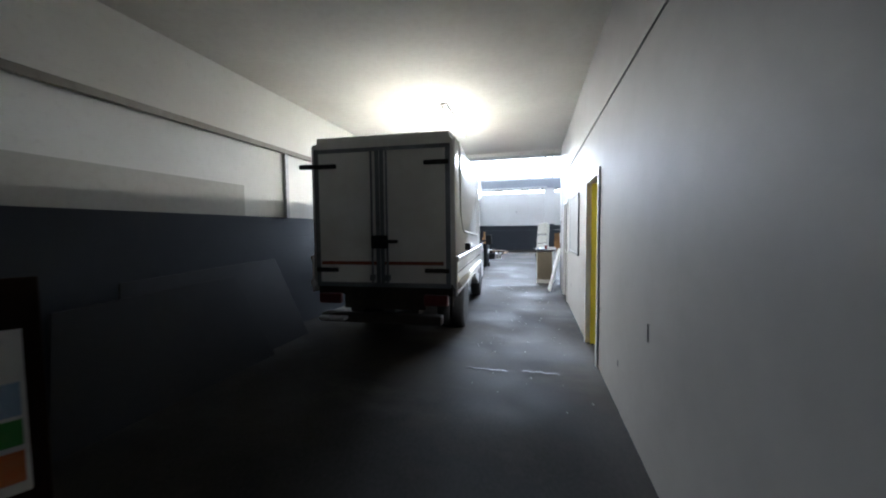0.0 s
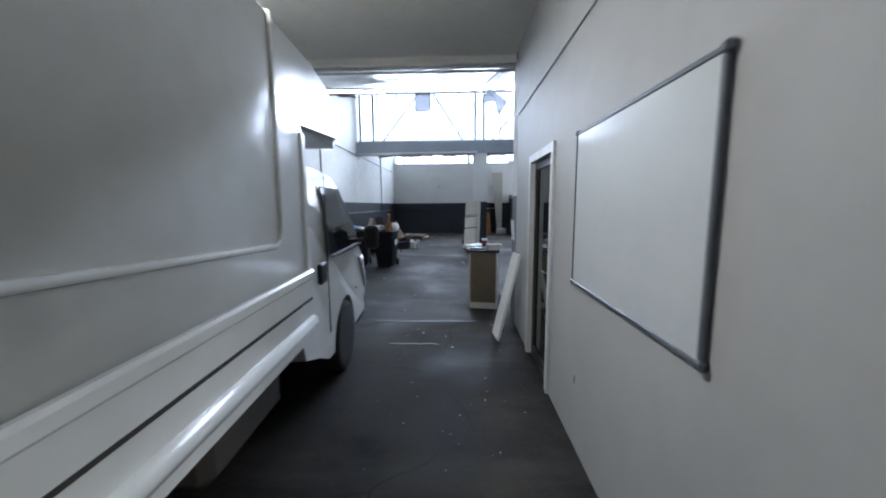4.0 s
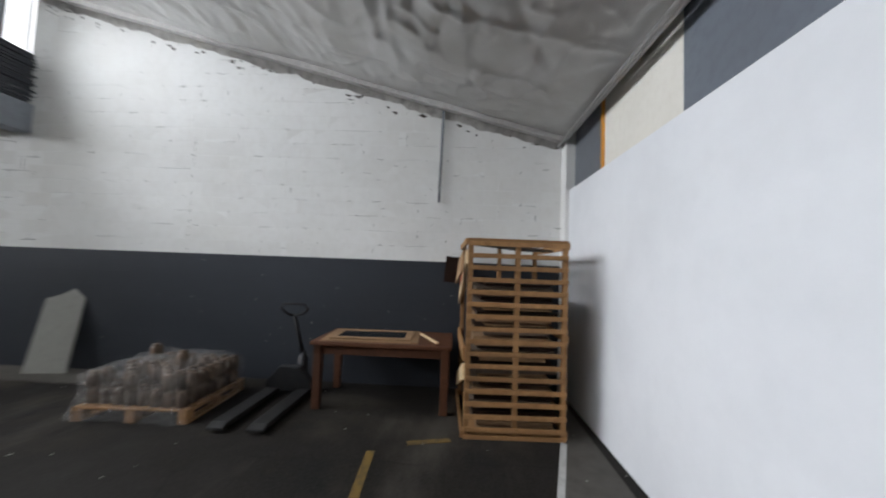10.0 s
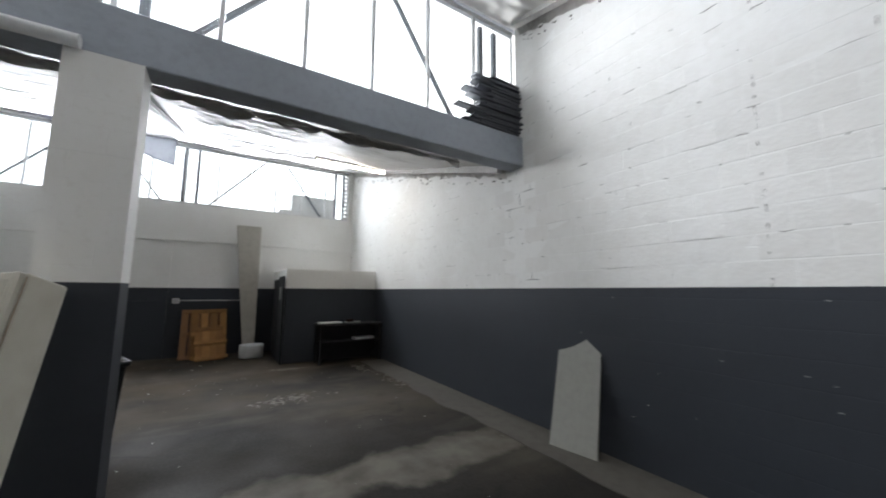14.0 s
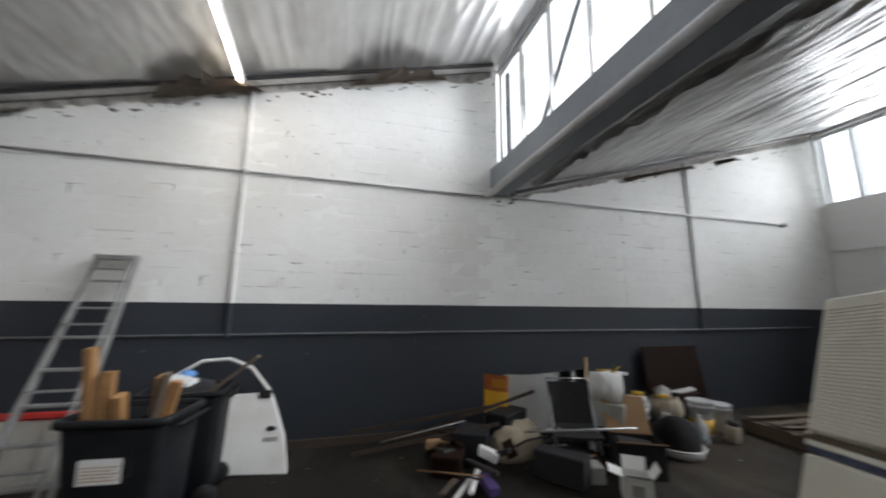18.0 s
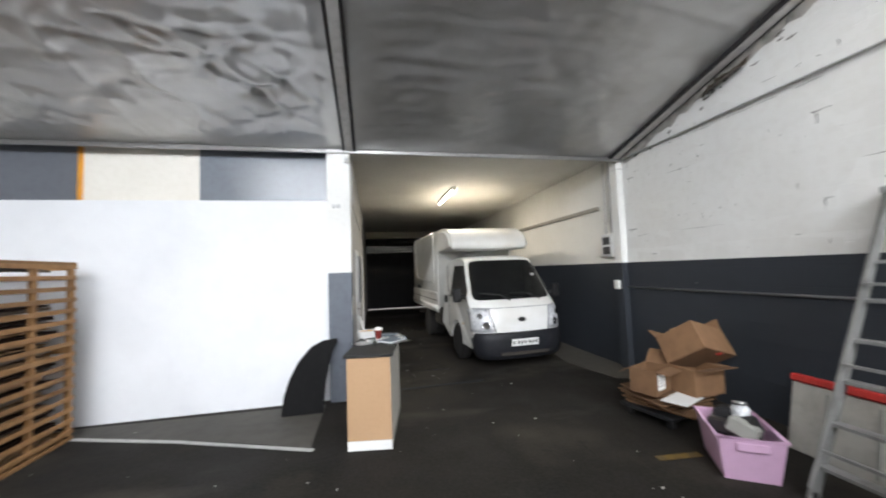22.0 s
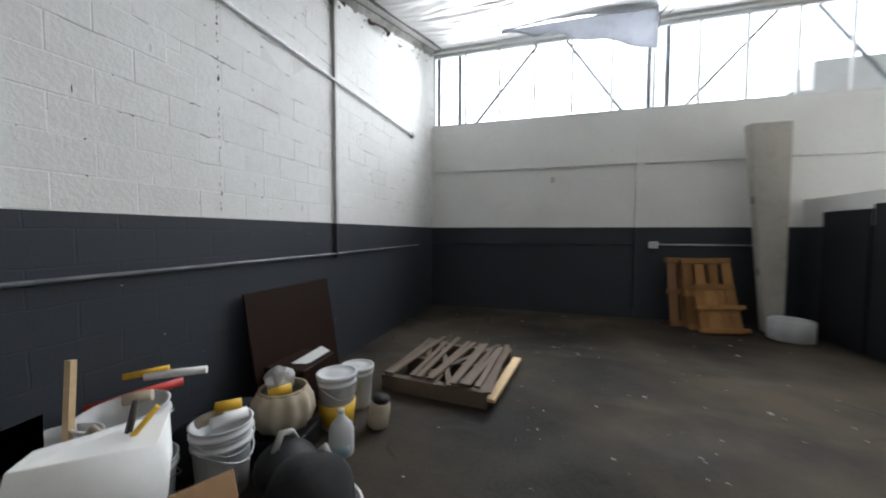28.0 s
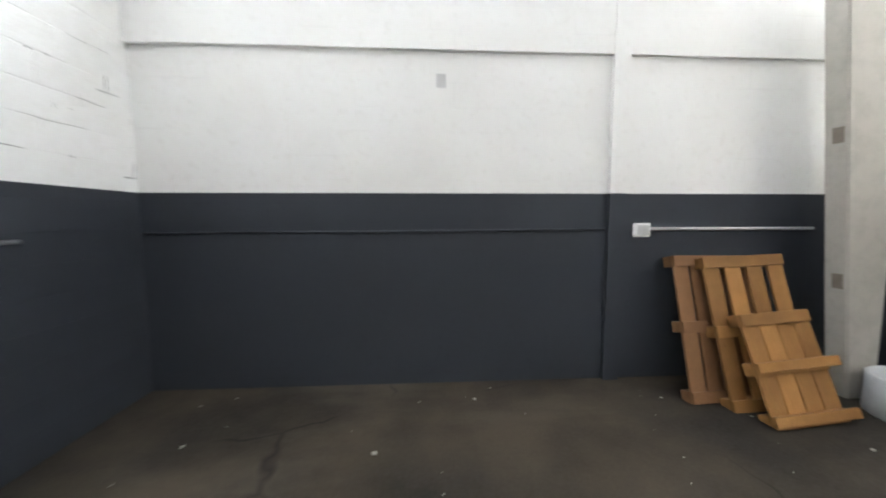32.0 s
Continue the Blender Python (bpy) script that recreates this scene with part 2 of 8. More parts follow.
def to_object(name, bm, mat, parent=None, label="", smooth=False):
    bm.normal_update()
    me = bpy.data.meshes.new(name)
    bm.to_mesh(me)
    bm.free()
    for m in (mat if isinstance(mat, (list, tuple)) else [mat]):
        me.materials.append(m)
    if smooth:
        me.shade_smooth()
    ob = new(name, me)
    if parent is not None:
        ob.parent = parent
    if label:
        ob["label"] = label
    return ob


def part(name, bm, mat, parent, label="", smooth=False):
    return to_object(name, bm, mat, parent, label, smooth)


def thing(name, label, category, m=None, group="", kind=""):
    ob = new(name)
    ob.empty_display_size = 0.1
    if m is not None:
        ob.matrix_world = m
    return tagged(ob, label, category, group, kind)


def single(name, bm, mat, label, category, group="", kind="", m=None, smooth=False):
    ob = to_object(name, bm, mat, smooth=smooth)
    if m is not None:
        ob.matrix_world = m
    return tagged(ob, label, category, group, kind)


def add_box(bm, x0, x1, y0, y1, z0, z1, mi=0, bevel=0.0, m=None):
    vs = [bm.verts.new(v) for v in ((x0, y0, z0), (x1, y0, z0), (x1, y1, z0), (x0, y1, z0), (x0, y0, z1), (x1, y0, z1), (x1, y1, z1), (x0, y1, z1))]
    fs = [bm.faces.new([vs[i] for i in q]) for q in ((3, 2, 1, 0), (4, 5, 6, 7), (0, 1, 5, 4), (1, 2, 6, 5), (2, 3, 7, 6), (3, 0, 4, 7))]
    for f in fs:
        f.material_index = mi
    if bevel:
        es = list({e for f in fs for e in f.edges})
        got = bmesh.ops.bevel(bm, geom=es, offset=bevel, segments=1, affect="EDGES", profile=0.5)
        vs = list({v for f in got["faces"] for v in f.verts} | {v for v in vs if v.is_valid})
        for f in got["faces"]:
            f.material_index = mi
    if m is not None:
        bmesh.ops.transform(bm, matrix=m, verts=[v for v in vs if v.is_valid])
    return bm


def box(x0, x1, y0, y1, z0, z1, bevel=0.0, m=None):
    return add_box(bmesh.new(), x0, x1, y0, y1, z0, z1, 0, bevel, m)


def slab(sx, sy, sz, m, bevel=0.0, bm=None):
    """A box centred on the pose m."""
    return add_box(bm or bmesh.new(), -sx / 2, sx / 2, -sy / 2, sy / 2, -sz / 2, sz / 2, 0, bevel, m)


def beam_between(a, b, w, h, bm=None, mi=0):
    """A bar of section w by h from a to b."""
    a, b = Vector(a), Vector(b)
    d = b - a
    up = Vector((0, 0, 1)) if abs(d.normalized().z) < 0.95 else Vector((0, 1, 0))
    x = d.cross(up).normalized()
    u = x.cross(d).normalized()
    bm = bm or bmesh.new()
    vs = []
    for p in (a, b):
        for sx, su in ((-1, -1), (1, -1), (1, 1), (-1, 1)):
            vs.append(bm.verts.new(p + x * sx * w / 2 + u * su * h / 2))
    for q in ((3, 2, 1, 0), (4, 5, 6, 7), (0, 1, 5, 4), (1, 2, 6, 5), (2, 3, 7, 6), (3, 0, 4, 7)):
        bm.faces.new([vs[i] for i in q]).material_index = mi
    return bm


def tube(points, r, n=8, bm=None, cap=True, mi=0):
    """A round tube through the points; r is one radius or one per point."""
    bm = bm or bmesh.new()
    pts = [Vector(p) for p in points]
    rs = r if isinstance(r, (list, tuple)) else [r] * len(pts)
    rings = []
    x = None
    for i, p in enumerate(pts):
        d = (pts[min(i + 1, len(pts) - 1)] - pts[max(i - 1, 0)]).normalized()
        if x is None:
            ref = Vector((0, 0, 1)) if abs(d.z) < 0.9 else Vector((1, 0, 0))
            x = d.cross(ref).normalized()
        else:
            x = (x - d * x.dot(d)).normalized()
        y = d.cross(x)
        rings.append([bm.verts.new(p + (x * math.cos(2 * math.pi * k / n) + y * math.sin(2 * math.pi * k / n)) * rs[i]) for k in range(n)])
    for a, b in zip(rings, rings[1:]):
        for k in range(n):
            f = bm.faces.new((a[k], a[(k + 1) % n], b[(k + 1) % n], b[k]))
            f.smooth, f.material_index = True, mi
    if cap:
        bm.faces.new(rings[0][::-1]).material_index = mi
        bm.faces.new(rings[-1]).material_index = mi
    return bm


def lathe(profile, n=20, bm=None, m=None, mi=0):
    """A turned body from (radius, height) pairs round z."""
    bm = bm or bmesh.new()
    rings, made = [], []
    for r, z in profile:
        ring = [bm.verts.new((r * math.cos(2 * math.pi * k / n), r * math.sin(2 * math.pi * k / n), z)) for k in range(n)]
        rings.append(ring)
        made += ring
    for a, b in zip(rings, rings[1:]):
        for k in range(n):
            f = bm.faces.new((a[k], a[(k + 1) % n], b[(k + 1) % n], b[k]))
            f.smooth, f.material_index = True, mi
    if profile[0][0] > 1e-4:
        bm.faces.new(rings[0][::-1]).material_index = mi
    if profile[-1][0] > 1e-4:
        bm.faces.new(rings[-1]).material_index = mi
    if m is not None:
        bmesh.ops.transform(bm, matrix=m, verts=made)
    return bm


def extrude_poly(poly, depth, m=None, bevel=0.0, bm=None, mi=0):
    """A flat outline in x and z, given depth along y."""
    bm = bm or bmesh.new()
    a = [bm.verts.new((x, 0, z)) for x, z in poly]
    b = [bm.verts.new((x, depth, z)) for x, z in poly]
    n = len(poly)
    fs = [bm.faces.new(a), bm.faces.new(b[::-1])]
    fs += [bm.faces.new((a[(k + 1) % n], a[k], b[k], b[(k + 1) % n])) for k in range(n)]
    bmesh.ops.recalc_face_normals(bm, faces=fs)
    for f in fs:
        f.material_index = mi
    vs = a + b
    if bevel:
        got = bmesh.ops.bevel(bm, geom=list({e for f in fs for e in f.edges}), offset=bevel, segments=2, affect="EDGES", profile=0.5)
        vs = list({v for v in vs if v.is_valid} | {v for f in got["faces"] for v in f.verts})
    if m is not None:
        bmesh.ops.transform(bm, matrix=m, verts=vs)
    return bm


def loft(sections, bm=None, cap=True, smooth=True, mi=0):
    """A skin over closed sections with equal numbers of points."""
    bm = bm or bmesh.new()
    rings = [[bm.verts.new(p) for p in s] for s in sections]
    fs = []
    for a, b in zip(rings, rings[1:]):
        n = len(a)
        for k in range(n):
            f = bm.faces.new((a[k], a[(k + 1) % n], b[(k + 1) % n], b[k]))
            f.smooth = smooth
            fs.append(f)
    if cap:
        fs += [bm.faces.new(rings[0][::-1]), bm.faces.new(rings[-1])]
    for f in fs:
        f.material_index = mi
    bmesh.ops.recalc_face_normals(bm, faces=fs)
    return bm


# ---- large structure ----
T = 0.25


def wall_boxes(name, boxes, mats, label, cat="wall"):
    """Boxes (x0, x1, y0, y1, z0, z1) of a wall, split at the dado line: lower ones take the second material."""
    bm = bmesh.new()
    for x0, x1, y0, y1, z0, z1 in boxes:
        if z0 < DADO < z1:
            add_box(bm, x0, x1, y0, y1, z0, DADO, 1)
            add_box(bm, x0, x1, y0, y1, DADO, z1, 0)
        else:
            add_box(bm, x0, x1, y0, y1, z0, z1, 1 if z1 <= DADO else 0)
    return single(name, bm, mats, label, cat, kind="structure")



def stained_concrete():
    """Dark trodden concrete: broad pale dust, dark oil spots, fine grit, gloss that comes and goes."""
    m, nt, b = material("stained_concrete", 0.6, 0, 0.13)
    v = coords(nt)
    dust = noise_fac(nt, v, 0.45, 6, 0.50, 0.66, 0.62)
    oil = noise_fac(nt, v, 1.3, 5, 0.56, 0.70, 0.6)
    spots = noise_fac(nt, v, 5.5, 5, 0.60, 0.70, 0.6)
    grit = noise_fac(nt, v, 38, 4, 0.35, 0.75)
    c = mixed(nt, dust, (0.0152, 0.0135, 0.0116), (0.047, 0.041, 0.032))
    c = mixed(nt, oil, c, (0.012, 0.0115, 0.011))
    c = mixed(nt, spots, c, mixed(nt, 0.5, c, (0.012, 0.012, 0.012)))
    c = mixed(nt, grit, c, mixed(nt, 0.12, c, (0.11, 0.10, 0.09)))
    sweep = noise_fac(nt, coords(nt, (0.35, 1.0, 1.0)), 0.9, 5, 0.54, 0.68, 0.6)
    c = mixed(nt, sweep, c, mixed(nt, 0.30, c, (0.13, 0.118, 0.10)))
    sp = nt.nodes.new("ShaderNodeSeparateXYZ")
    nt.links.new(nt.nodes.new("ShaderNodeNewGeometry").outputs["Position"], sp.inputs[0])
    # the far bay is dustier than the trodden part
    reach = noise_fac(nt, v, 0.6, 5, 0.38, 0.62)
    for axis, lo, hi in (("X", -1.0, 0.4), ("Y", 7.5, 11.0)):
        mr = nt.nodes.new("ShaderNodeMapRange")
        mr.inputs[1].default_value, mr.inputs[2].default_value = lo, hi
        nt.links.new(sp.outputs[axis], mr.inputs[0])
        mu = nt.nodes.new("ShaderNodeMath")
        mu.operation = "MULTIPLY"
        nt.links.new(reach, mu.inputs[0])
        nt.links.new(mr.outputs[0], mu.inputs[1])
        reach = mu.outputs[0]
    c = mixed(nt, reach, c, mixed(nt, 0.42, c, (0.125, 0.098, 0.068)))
    # pale screed laid over a trench under the beam
    def math_node(kind, a, b):
        n = nt.nodes.new("ShaderNodeMath")
        n.operation = kind
        for sock, val in zip(n.inputs, (a, b)):
            if isinstance(val, (int, float)):
                sock.default_value = val
            else:
                nt.links.new(val, sock)
        return n.outputs[0]

    ragged_edge = math_node("MULTIPLY", noise_fac(nt, v, 1.6, 5, 0.3, 0.7), 0.36)
    off = math_node("ABSOLUTE", math_node("SUBTRACT", math_node("ADD", sp.outputs["Y"], ragged_edge), 7.70), 0)
    across = nt.nodes.new("ShaderNodeMapRange")
    across.inputs[1].default_value, across.inputs[2].default_value, across.inputs[3].default_value, across.inputs[4].default_value = 0.20, 0.36, 1.0, 0.0
    nt.links.new(off, across.inputs[0])
    along = nt.nodes.new("ShaderNodeMapRange")
    along.inputs[1].default_value, along.inputs[2].default_value = 4.5, 5.4
    nt.links.new(sp.outputs["X"], along.inputs[0])
    trench = math_node("MULTIPLY", math_node("MULTIPLY", across.outputs[0], along.outputs[0]), math_node("ADD", math_node("MULTIPLY", noise_fac(nt, v, 2.2, 6, 0.35, 0.65), 0.55), 0.35))
    c = mixed(nt, trench, c, (0.15, 0.138, 0.115))
    vo = nt.nodes.new("ShaderNodeTexVoronoi")
    vo.feature = "DISTANCE_TO_EDGE"
    vo.inputs["Scale"].default_value = 0.55
    wob = nt.nodes.new("ShaderNodeTexNoise")
    wob.inputs["Scale"].default_value = 2.5
    nt.links.new(v, wob.inputs["Vector"])
    nt.links.new(mixed(nt, 0.16, v, wob.outputs["Color"]), vo.inputs["Vector"])
    cr = nt.nodes.new("ShaderNodeMapRange")
    cr.inputs[1].default_value, cr.inputs[2].default_value, cr.inputs[3].default_value, cr.inputs[4].default_value = 0.0, 0.006, 0.75, 0.0
    nt.links.new(vo.outputs["Distance"], cr.inputs[0])
    gate = nt.nodes.new("ShaderNodeMath")
    gate.operation = "MULTIPLY"
    nt.links.new(cr.outputs[0], gate.inputs[0])
    nt.links.new(noise_fac(nt, v, 0.8, 3, 0.52, 0.60), gate.inputs[1])
    c = mixed(nt, gate.outputs[0], c, (0.010, 0.009, 0.009))
    nt.links.new(c, b.inputs["Base Color"])
    r = nt.nodes.new("ShaderNodeMapRange")
    r.inputs[3].default_value, r.inputs[4].default_value = 0.62, 0.88
    nt.links.new(noise_fac(nt, v, 0.9, 5, 0.35, 0.65), r.inputs[0])
    nt.links.new(r.outputs[0], b.inputs["Roughness"])
    bumped(nt, b, noise_fac(nt, v, 7, 6, 0.2, 0.8), 0.12, 0.01)
    return m


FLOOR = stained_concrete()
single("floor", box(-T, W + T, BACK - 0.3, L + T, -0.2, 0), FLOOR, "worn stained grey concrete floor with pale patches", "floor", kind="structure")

# side walls rise with the two saw-tooth roofs
def side_wall(name, x0, x1, mats, label, y_from):
    bm = bmesh.new()
    add_box(bm, x0, x1, y_from, L + T, -0.05, DADO, 1)
    for a, b in ((0.0, BEAM_Y), (BEAM_Y, L + T)):
        a = y_from if a == 0 and y_from > 0 else a
        vs = [bm.verts.new((x, y, z)) for x in (x0, x1) for y, z in ((a, DADO), (b, DADO), (b, TOP + 0.1), (a, EAVE + 0.1))]
        for q in ((0, 1, 2, 3), (7, 6, 5, 4), (0, 4, 5, 1), (1, 5, 6, 2), (2, 6, 7, 3), (3, 7, 4, 0)):
            bm.faces.new([vs[i] for i in q]).material_index = 0
    if y_from < -1:
        add_box(bm, x0, x1, y_from, 0, DADO, CEIL + 0.1, 2)
    bmesh.ops.recalc_face_normals(bm, faces=bm.faces[:])
    return single(name, bm, mats, label, "wall", kind="structure")


side_wall("wall_west", -T, 0, [WALL_X, DADO_X, PLASTER_X], "white painted block wall with a dark grey dado", BACK)
side_wall("wall_east", W, W + T, [WALL_X, DADO_X], "white painted block wall with a dark grey dado", -0.25)
# north wall under its window band
wall_boxes("wall_north", [(0, W, L, L + T, -0.05, SILL), (0, W, L, L + T, 5.36, TOP + 0.2), (8.42, W, L, L + T, SILL, 5.36)], [WALL_Y, DADO_Y],
           "white plastered wall with a dark grey dado below a window band")
wall_boxes("pilaster_north", [(3.94, 4.08, L - 0.045, L, 0, SILL)], [WALL_Y, DADO_Y], "shallow painted step in the end wall", "pilaster")
for k, (xa, xb) in enumerate(((0, 3.94), (4.08, W))):
    wall_boxes("ledge_north_%d" % (k + 1), [(xa, xb, L - 0.035, L, 2.84, SILL)], [WALL_Y, DADO_Y], "plaster band standing proud below the window", "wall")
# wall between corridor and the rooms beside it, with two door openings
YD, D2 = (-5.37, -4.56), (-1.93, -1.13)
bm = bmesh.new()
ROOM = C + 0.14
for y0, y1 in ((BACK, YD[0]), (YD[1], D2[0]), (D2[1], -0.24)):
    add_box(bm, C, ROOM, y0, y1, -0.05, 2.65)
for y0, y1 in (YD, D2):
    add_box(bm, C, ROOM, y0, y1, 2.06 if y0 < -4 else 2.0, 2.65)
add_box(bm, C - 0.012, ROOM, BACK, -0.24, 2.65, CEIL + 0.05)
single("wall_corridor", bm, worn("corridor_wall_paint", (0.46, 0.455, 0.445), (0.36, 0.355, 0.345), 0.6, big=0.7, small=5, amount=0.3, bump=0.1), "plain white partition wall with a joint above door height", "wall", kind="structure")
# hall face of that wing
wall_boxes("column_mouth", [(C, 4.57, -0.24, 0.10, 0, EAVE)], [WALL_Y, worn("grey_column_paint", (0.12, 0.135, 0.16), (0.08, 0.085, 0.1), 0.5)], "white pillar with a grey painted foot", "pillar")
single("wall_south", box(4.57, W, -0.14, 0, -0.05, 2.67), BOARD, "tall white boarded partition", "wall", kind="structure")
bm = bmesh.new()
for x0, x1, mi in ((7.50, W, 0), (6.17, 7.45, 1), (4.57, 6.17, 2)):
    add_box(bm, x0, x1, -0.18, -0.07, 2.67, EAVE + 0.1, mi)
add_box(bm, 7.45, 7.50, -0.18, -0.05, 2.67, EAVE + 0.1, 3)
ORANGE = worn("orange_paint", (0.75, 0.33, 0.03), (0.5, 0.2, 0.03), 0.5)
single("wall_south_upper", bm, [PANEL_GREY, worn("cream_infill", (0.80, 0.77, 0.70), (0.62, 0.58, 0.50), 0.6, amount=0.3), worn("gloss_grey_panel", (0.17, 0.19, 0.22), (0.12, 0.13, 0.15), 0.2), ORANGE], "grey and white infill panels above the partition", "wall", kind="structure")
# back of the corridor
single("wall_back", box(-T, ROOM, BACK - 0.3, BACK, 2.9, CEIL + 0.1), CREAM, "cream wall above the roller door", "wall", kind="structure")
single("ceiling", box(0, C, BACK, -0.02, CEIL, CEIL + 0.12), CEILING, "off-white board ceiling of the corridor", "ceiling", kind="structure")
# rooms behind the partition, closed off
bm = bmesh.new()
add_box(bm, W, W + T, BACK - 0.3, -0.25, -0.05, EAVE + 0.2)
add_box(bm, ROOM, W, BACK - 0.3, BACK, -0.05, EAVE + 0.2)
add_box(bm, ROOM, W, BACK, -0.2, 3.0, 3.15)
add_box(bm, ROOM, W, -3.2, -3.1, 0, 3.0)
single("wall_rooms", bm, BOARD, "plain walls of the side rooms", "wall", kind="structure")

# roofs: sheet above, crumpled foil below
bm = bmesh.new()
for y0, y1 in ((-0.2, BEAM_Y + 0.25), (BEAM_Y - 0.02, L + 0.5)):
    vs = [bm.verts.new((x, y, z)) for x in (-T, W + T) for y, z in ((y0, EAVE + 0.12), (y1, TOP + 0.2), (y1, TOP + 0.3), (y0, EAVE + 0.22))]
    for q in ((0, 1, 2, 3), (7, 6, 5, 4), (0, 4, 5, 1), (1, 5, 6, 2), (2, 6, 7, 3), (3, 7, 4, 0)):
        bm.faces.new([vs[i] for i in q])
bmesh.ops.recalc_face_normals(bm, faces=bm.faces[:])
single("roof", bm, STEEL_GREY, "grey sheet roof in two saw-tooth bays", "roof", kind="structure")

def foil_material(name, clean, dull, rough, metal, pleats, strength):
    m, nt, b = material(name, rough, metal, 0.5)
    v = coords(nt)
    nt.links.new(mixed(nt, noise_fac(nt, v, 1.2, 4, 0.4, 0.7), clean, dull), b.inputs["Base Color"])
    crumple = nt.nodes.new("ShaderNodeTexNoise")
    crumple.noise_type = "RIDGED_MULTIFRACTAL"
    crumple.inputs["Scale"].default_value, crumple.inputs["Detail"].default_value, crumple.inputs["Roughness"].default_value = 2.6, 4, 0.45
    nt.links.new(coords(nt, (1, 1.6, 1)), crumple.inputs["Vector"])
    pleat = nt.nodes.new("ShaderNodeTexNoise")
    pleat.noise_type = "RIDGED_MULTIFRACTAL"
    pleat.inputs["Scale"].default_value, pleat.inputs["Detail"].default_value = 1.0, 3
    nt.links.new(coords(nt, (0.55, 8.5, 1)), pleat.inputs["Vector"])
    both = nt.nodes.new("ShaderNodeMath")
    both.operation = "MULTIPLY_ADD"
    both.inputs[1].default_value = pleats
    nt.links.new(pleat.outputs[0], both.inputs[0])
    nt.links.new(crumple.outputs[0], both.inputs[2])
    bumped(nt, b, both.outputs[0], strength, 0.018)
    return m


FOIL = foil_material("foil_insulation", (0.58, 0.575, 0.565), (0.47, 0.46, 0.44), 0.37, 0.72, 0.5, 0.45)
FOIL_DUSTY = foil_material("dusty_foil_insulation", (0.58, 0.575, 0.565), (0.47, 0.46, 0.44), 0.50, 0.56, 0.9, 0.45)


def foil(name, x0, x1, y0, y1, z0, z1, nx, ny, seed, amp, crease=1.2, size=2.3, mat=FOIL):
    """A sagging sheet of foil between rafters: broad sags, wrinkles across, sharp creases."""
    verts, faces = [], []
    for j in range(ny + 1):
        for i in range(nx + 1):
            u, v = i / nx, j / ny
            x, y = x0 + (x1 - x0) * u, y0 + (y1 - y0) * v
            edge = min(1, 8 * min(u, 1 - u, v + 0.02, 1 - v))
            p = Vector((x * 0.9 + seed, y * 0.9, seed))
            sag = 0.10 * noise.noise(p * 0.8)
            wr = 1 - abs(noise.noise(Vector((x * 0.7 + seed + 0.5 * noise.noise(p), y * 5.5, 3.0))))
            fine = noise.noise(Vector((x * 5, y * 9 + seed, 1.0)))
            patch = min(1.0, max(0.10, 0.5 + 1.7 * noise.noise(Vector((x * 0.55 + seed, y * 0.55, 6.0)))))
            folds = 0.0
            for k, (turn, freq, height) in enumerate(((0.12, 3.1, 1.0), (-0.5, 2.1, 1.3), (0.75, 2.6, 0.9), (1.35, 1.5, 0.6))):
                along, across = x * math.cos(turn) + y * math.sin(turn), y * math.cos(turn) - x * math.sin(turn)
                t = across * freq * size / 2.3 + 0.55 * noise.noise(Vector((along * 0.9, across * 0.9, k + seed)))
                here = max(0.0, noise.noise(Vector((along * 0.8 + 3 * k, across * 1.3, seed + k))) + 0.15)
                folds += height * here * max(0.0, 1 - abs(t % 1 - 0.5) / 0.24)
            fine += crease * patch * folds
            if crease > 3:
                # sharp ridges where the sheet has been crushed
                q = Vector((x * 1.5 + 0.6 * noise.noise(p * 2), y * 1.1, seed))
                fine -= crease * (0.55 * (1 - abs(noise.noise(q))) ** 10 + 0.35 * (1 - abs(noise.noise(q * 2.3))) ** 8)
            z = z0 + (z1 - z0) * v + edge * (sag - amp * wr * wr * (0.2 + 0.8 * v * v) + 0.008 * fine) + 0.02
            verts.append((x, y, z))
    for j in range(ny):
        for i in range(nx):
            a = j * (nx + 1) + i
            faces.append((a, a + nx + 1, a + nx + 2, a + 1))
    me = bpy.data.meshes.new(name)
    me.from_pydata(verts, [], faces)
    me.materials.append(mat)
    me.shade_smooth()
    ob = new(name, me)
    return tagged(ob, "crumpled silver foil insulation sagging under the roof", "ceiling", kind="structure")


foil("ceiling_foil_1", 0.02, 4.22, 0.02, BEAM_Y, EAVE, TOP, 150, 280, 1.0, 0.05, 1.5)
foil("ceiling_foil_2", 4.32, W - 0.02, 0.02, BEAM_Y, EAVE, TOP, 150, 280, 7.3, 0.06, 6.0, 2.4)
foil("ceiling_foil_3", 0.02, 4.22, BEAM_Y + 0.14, L, EAVE + 0.03, TOP - 0.05, 130, 240, 4.1, 0.06, 1.8, 2.3, FOIL_DUSTY)
foil("ceiling_foil_4", 4.32, W - 0.02, BEAM_Y + 0.14, L, EAVE + 0.03, TOP - 0.05, 130, 240, 11.7, 0.07, 2.2, 2.3, FOIL_DUSTY)

single("pier_corner", box(8.36, W, -0.20, 0.05, 0, EAVE + 0.12), WALL_Y, "white painted pier in the corner", "pillar", kind="structure")
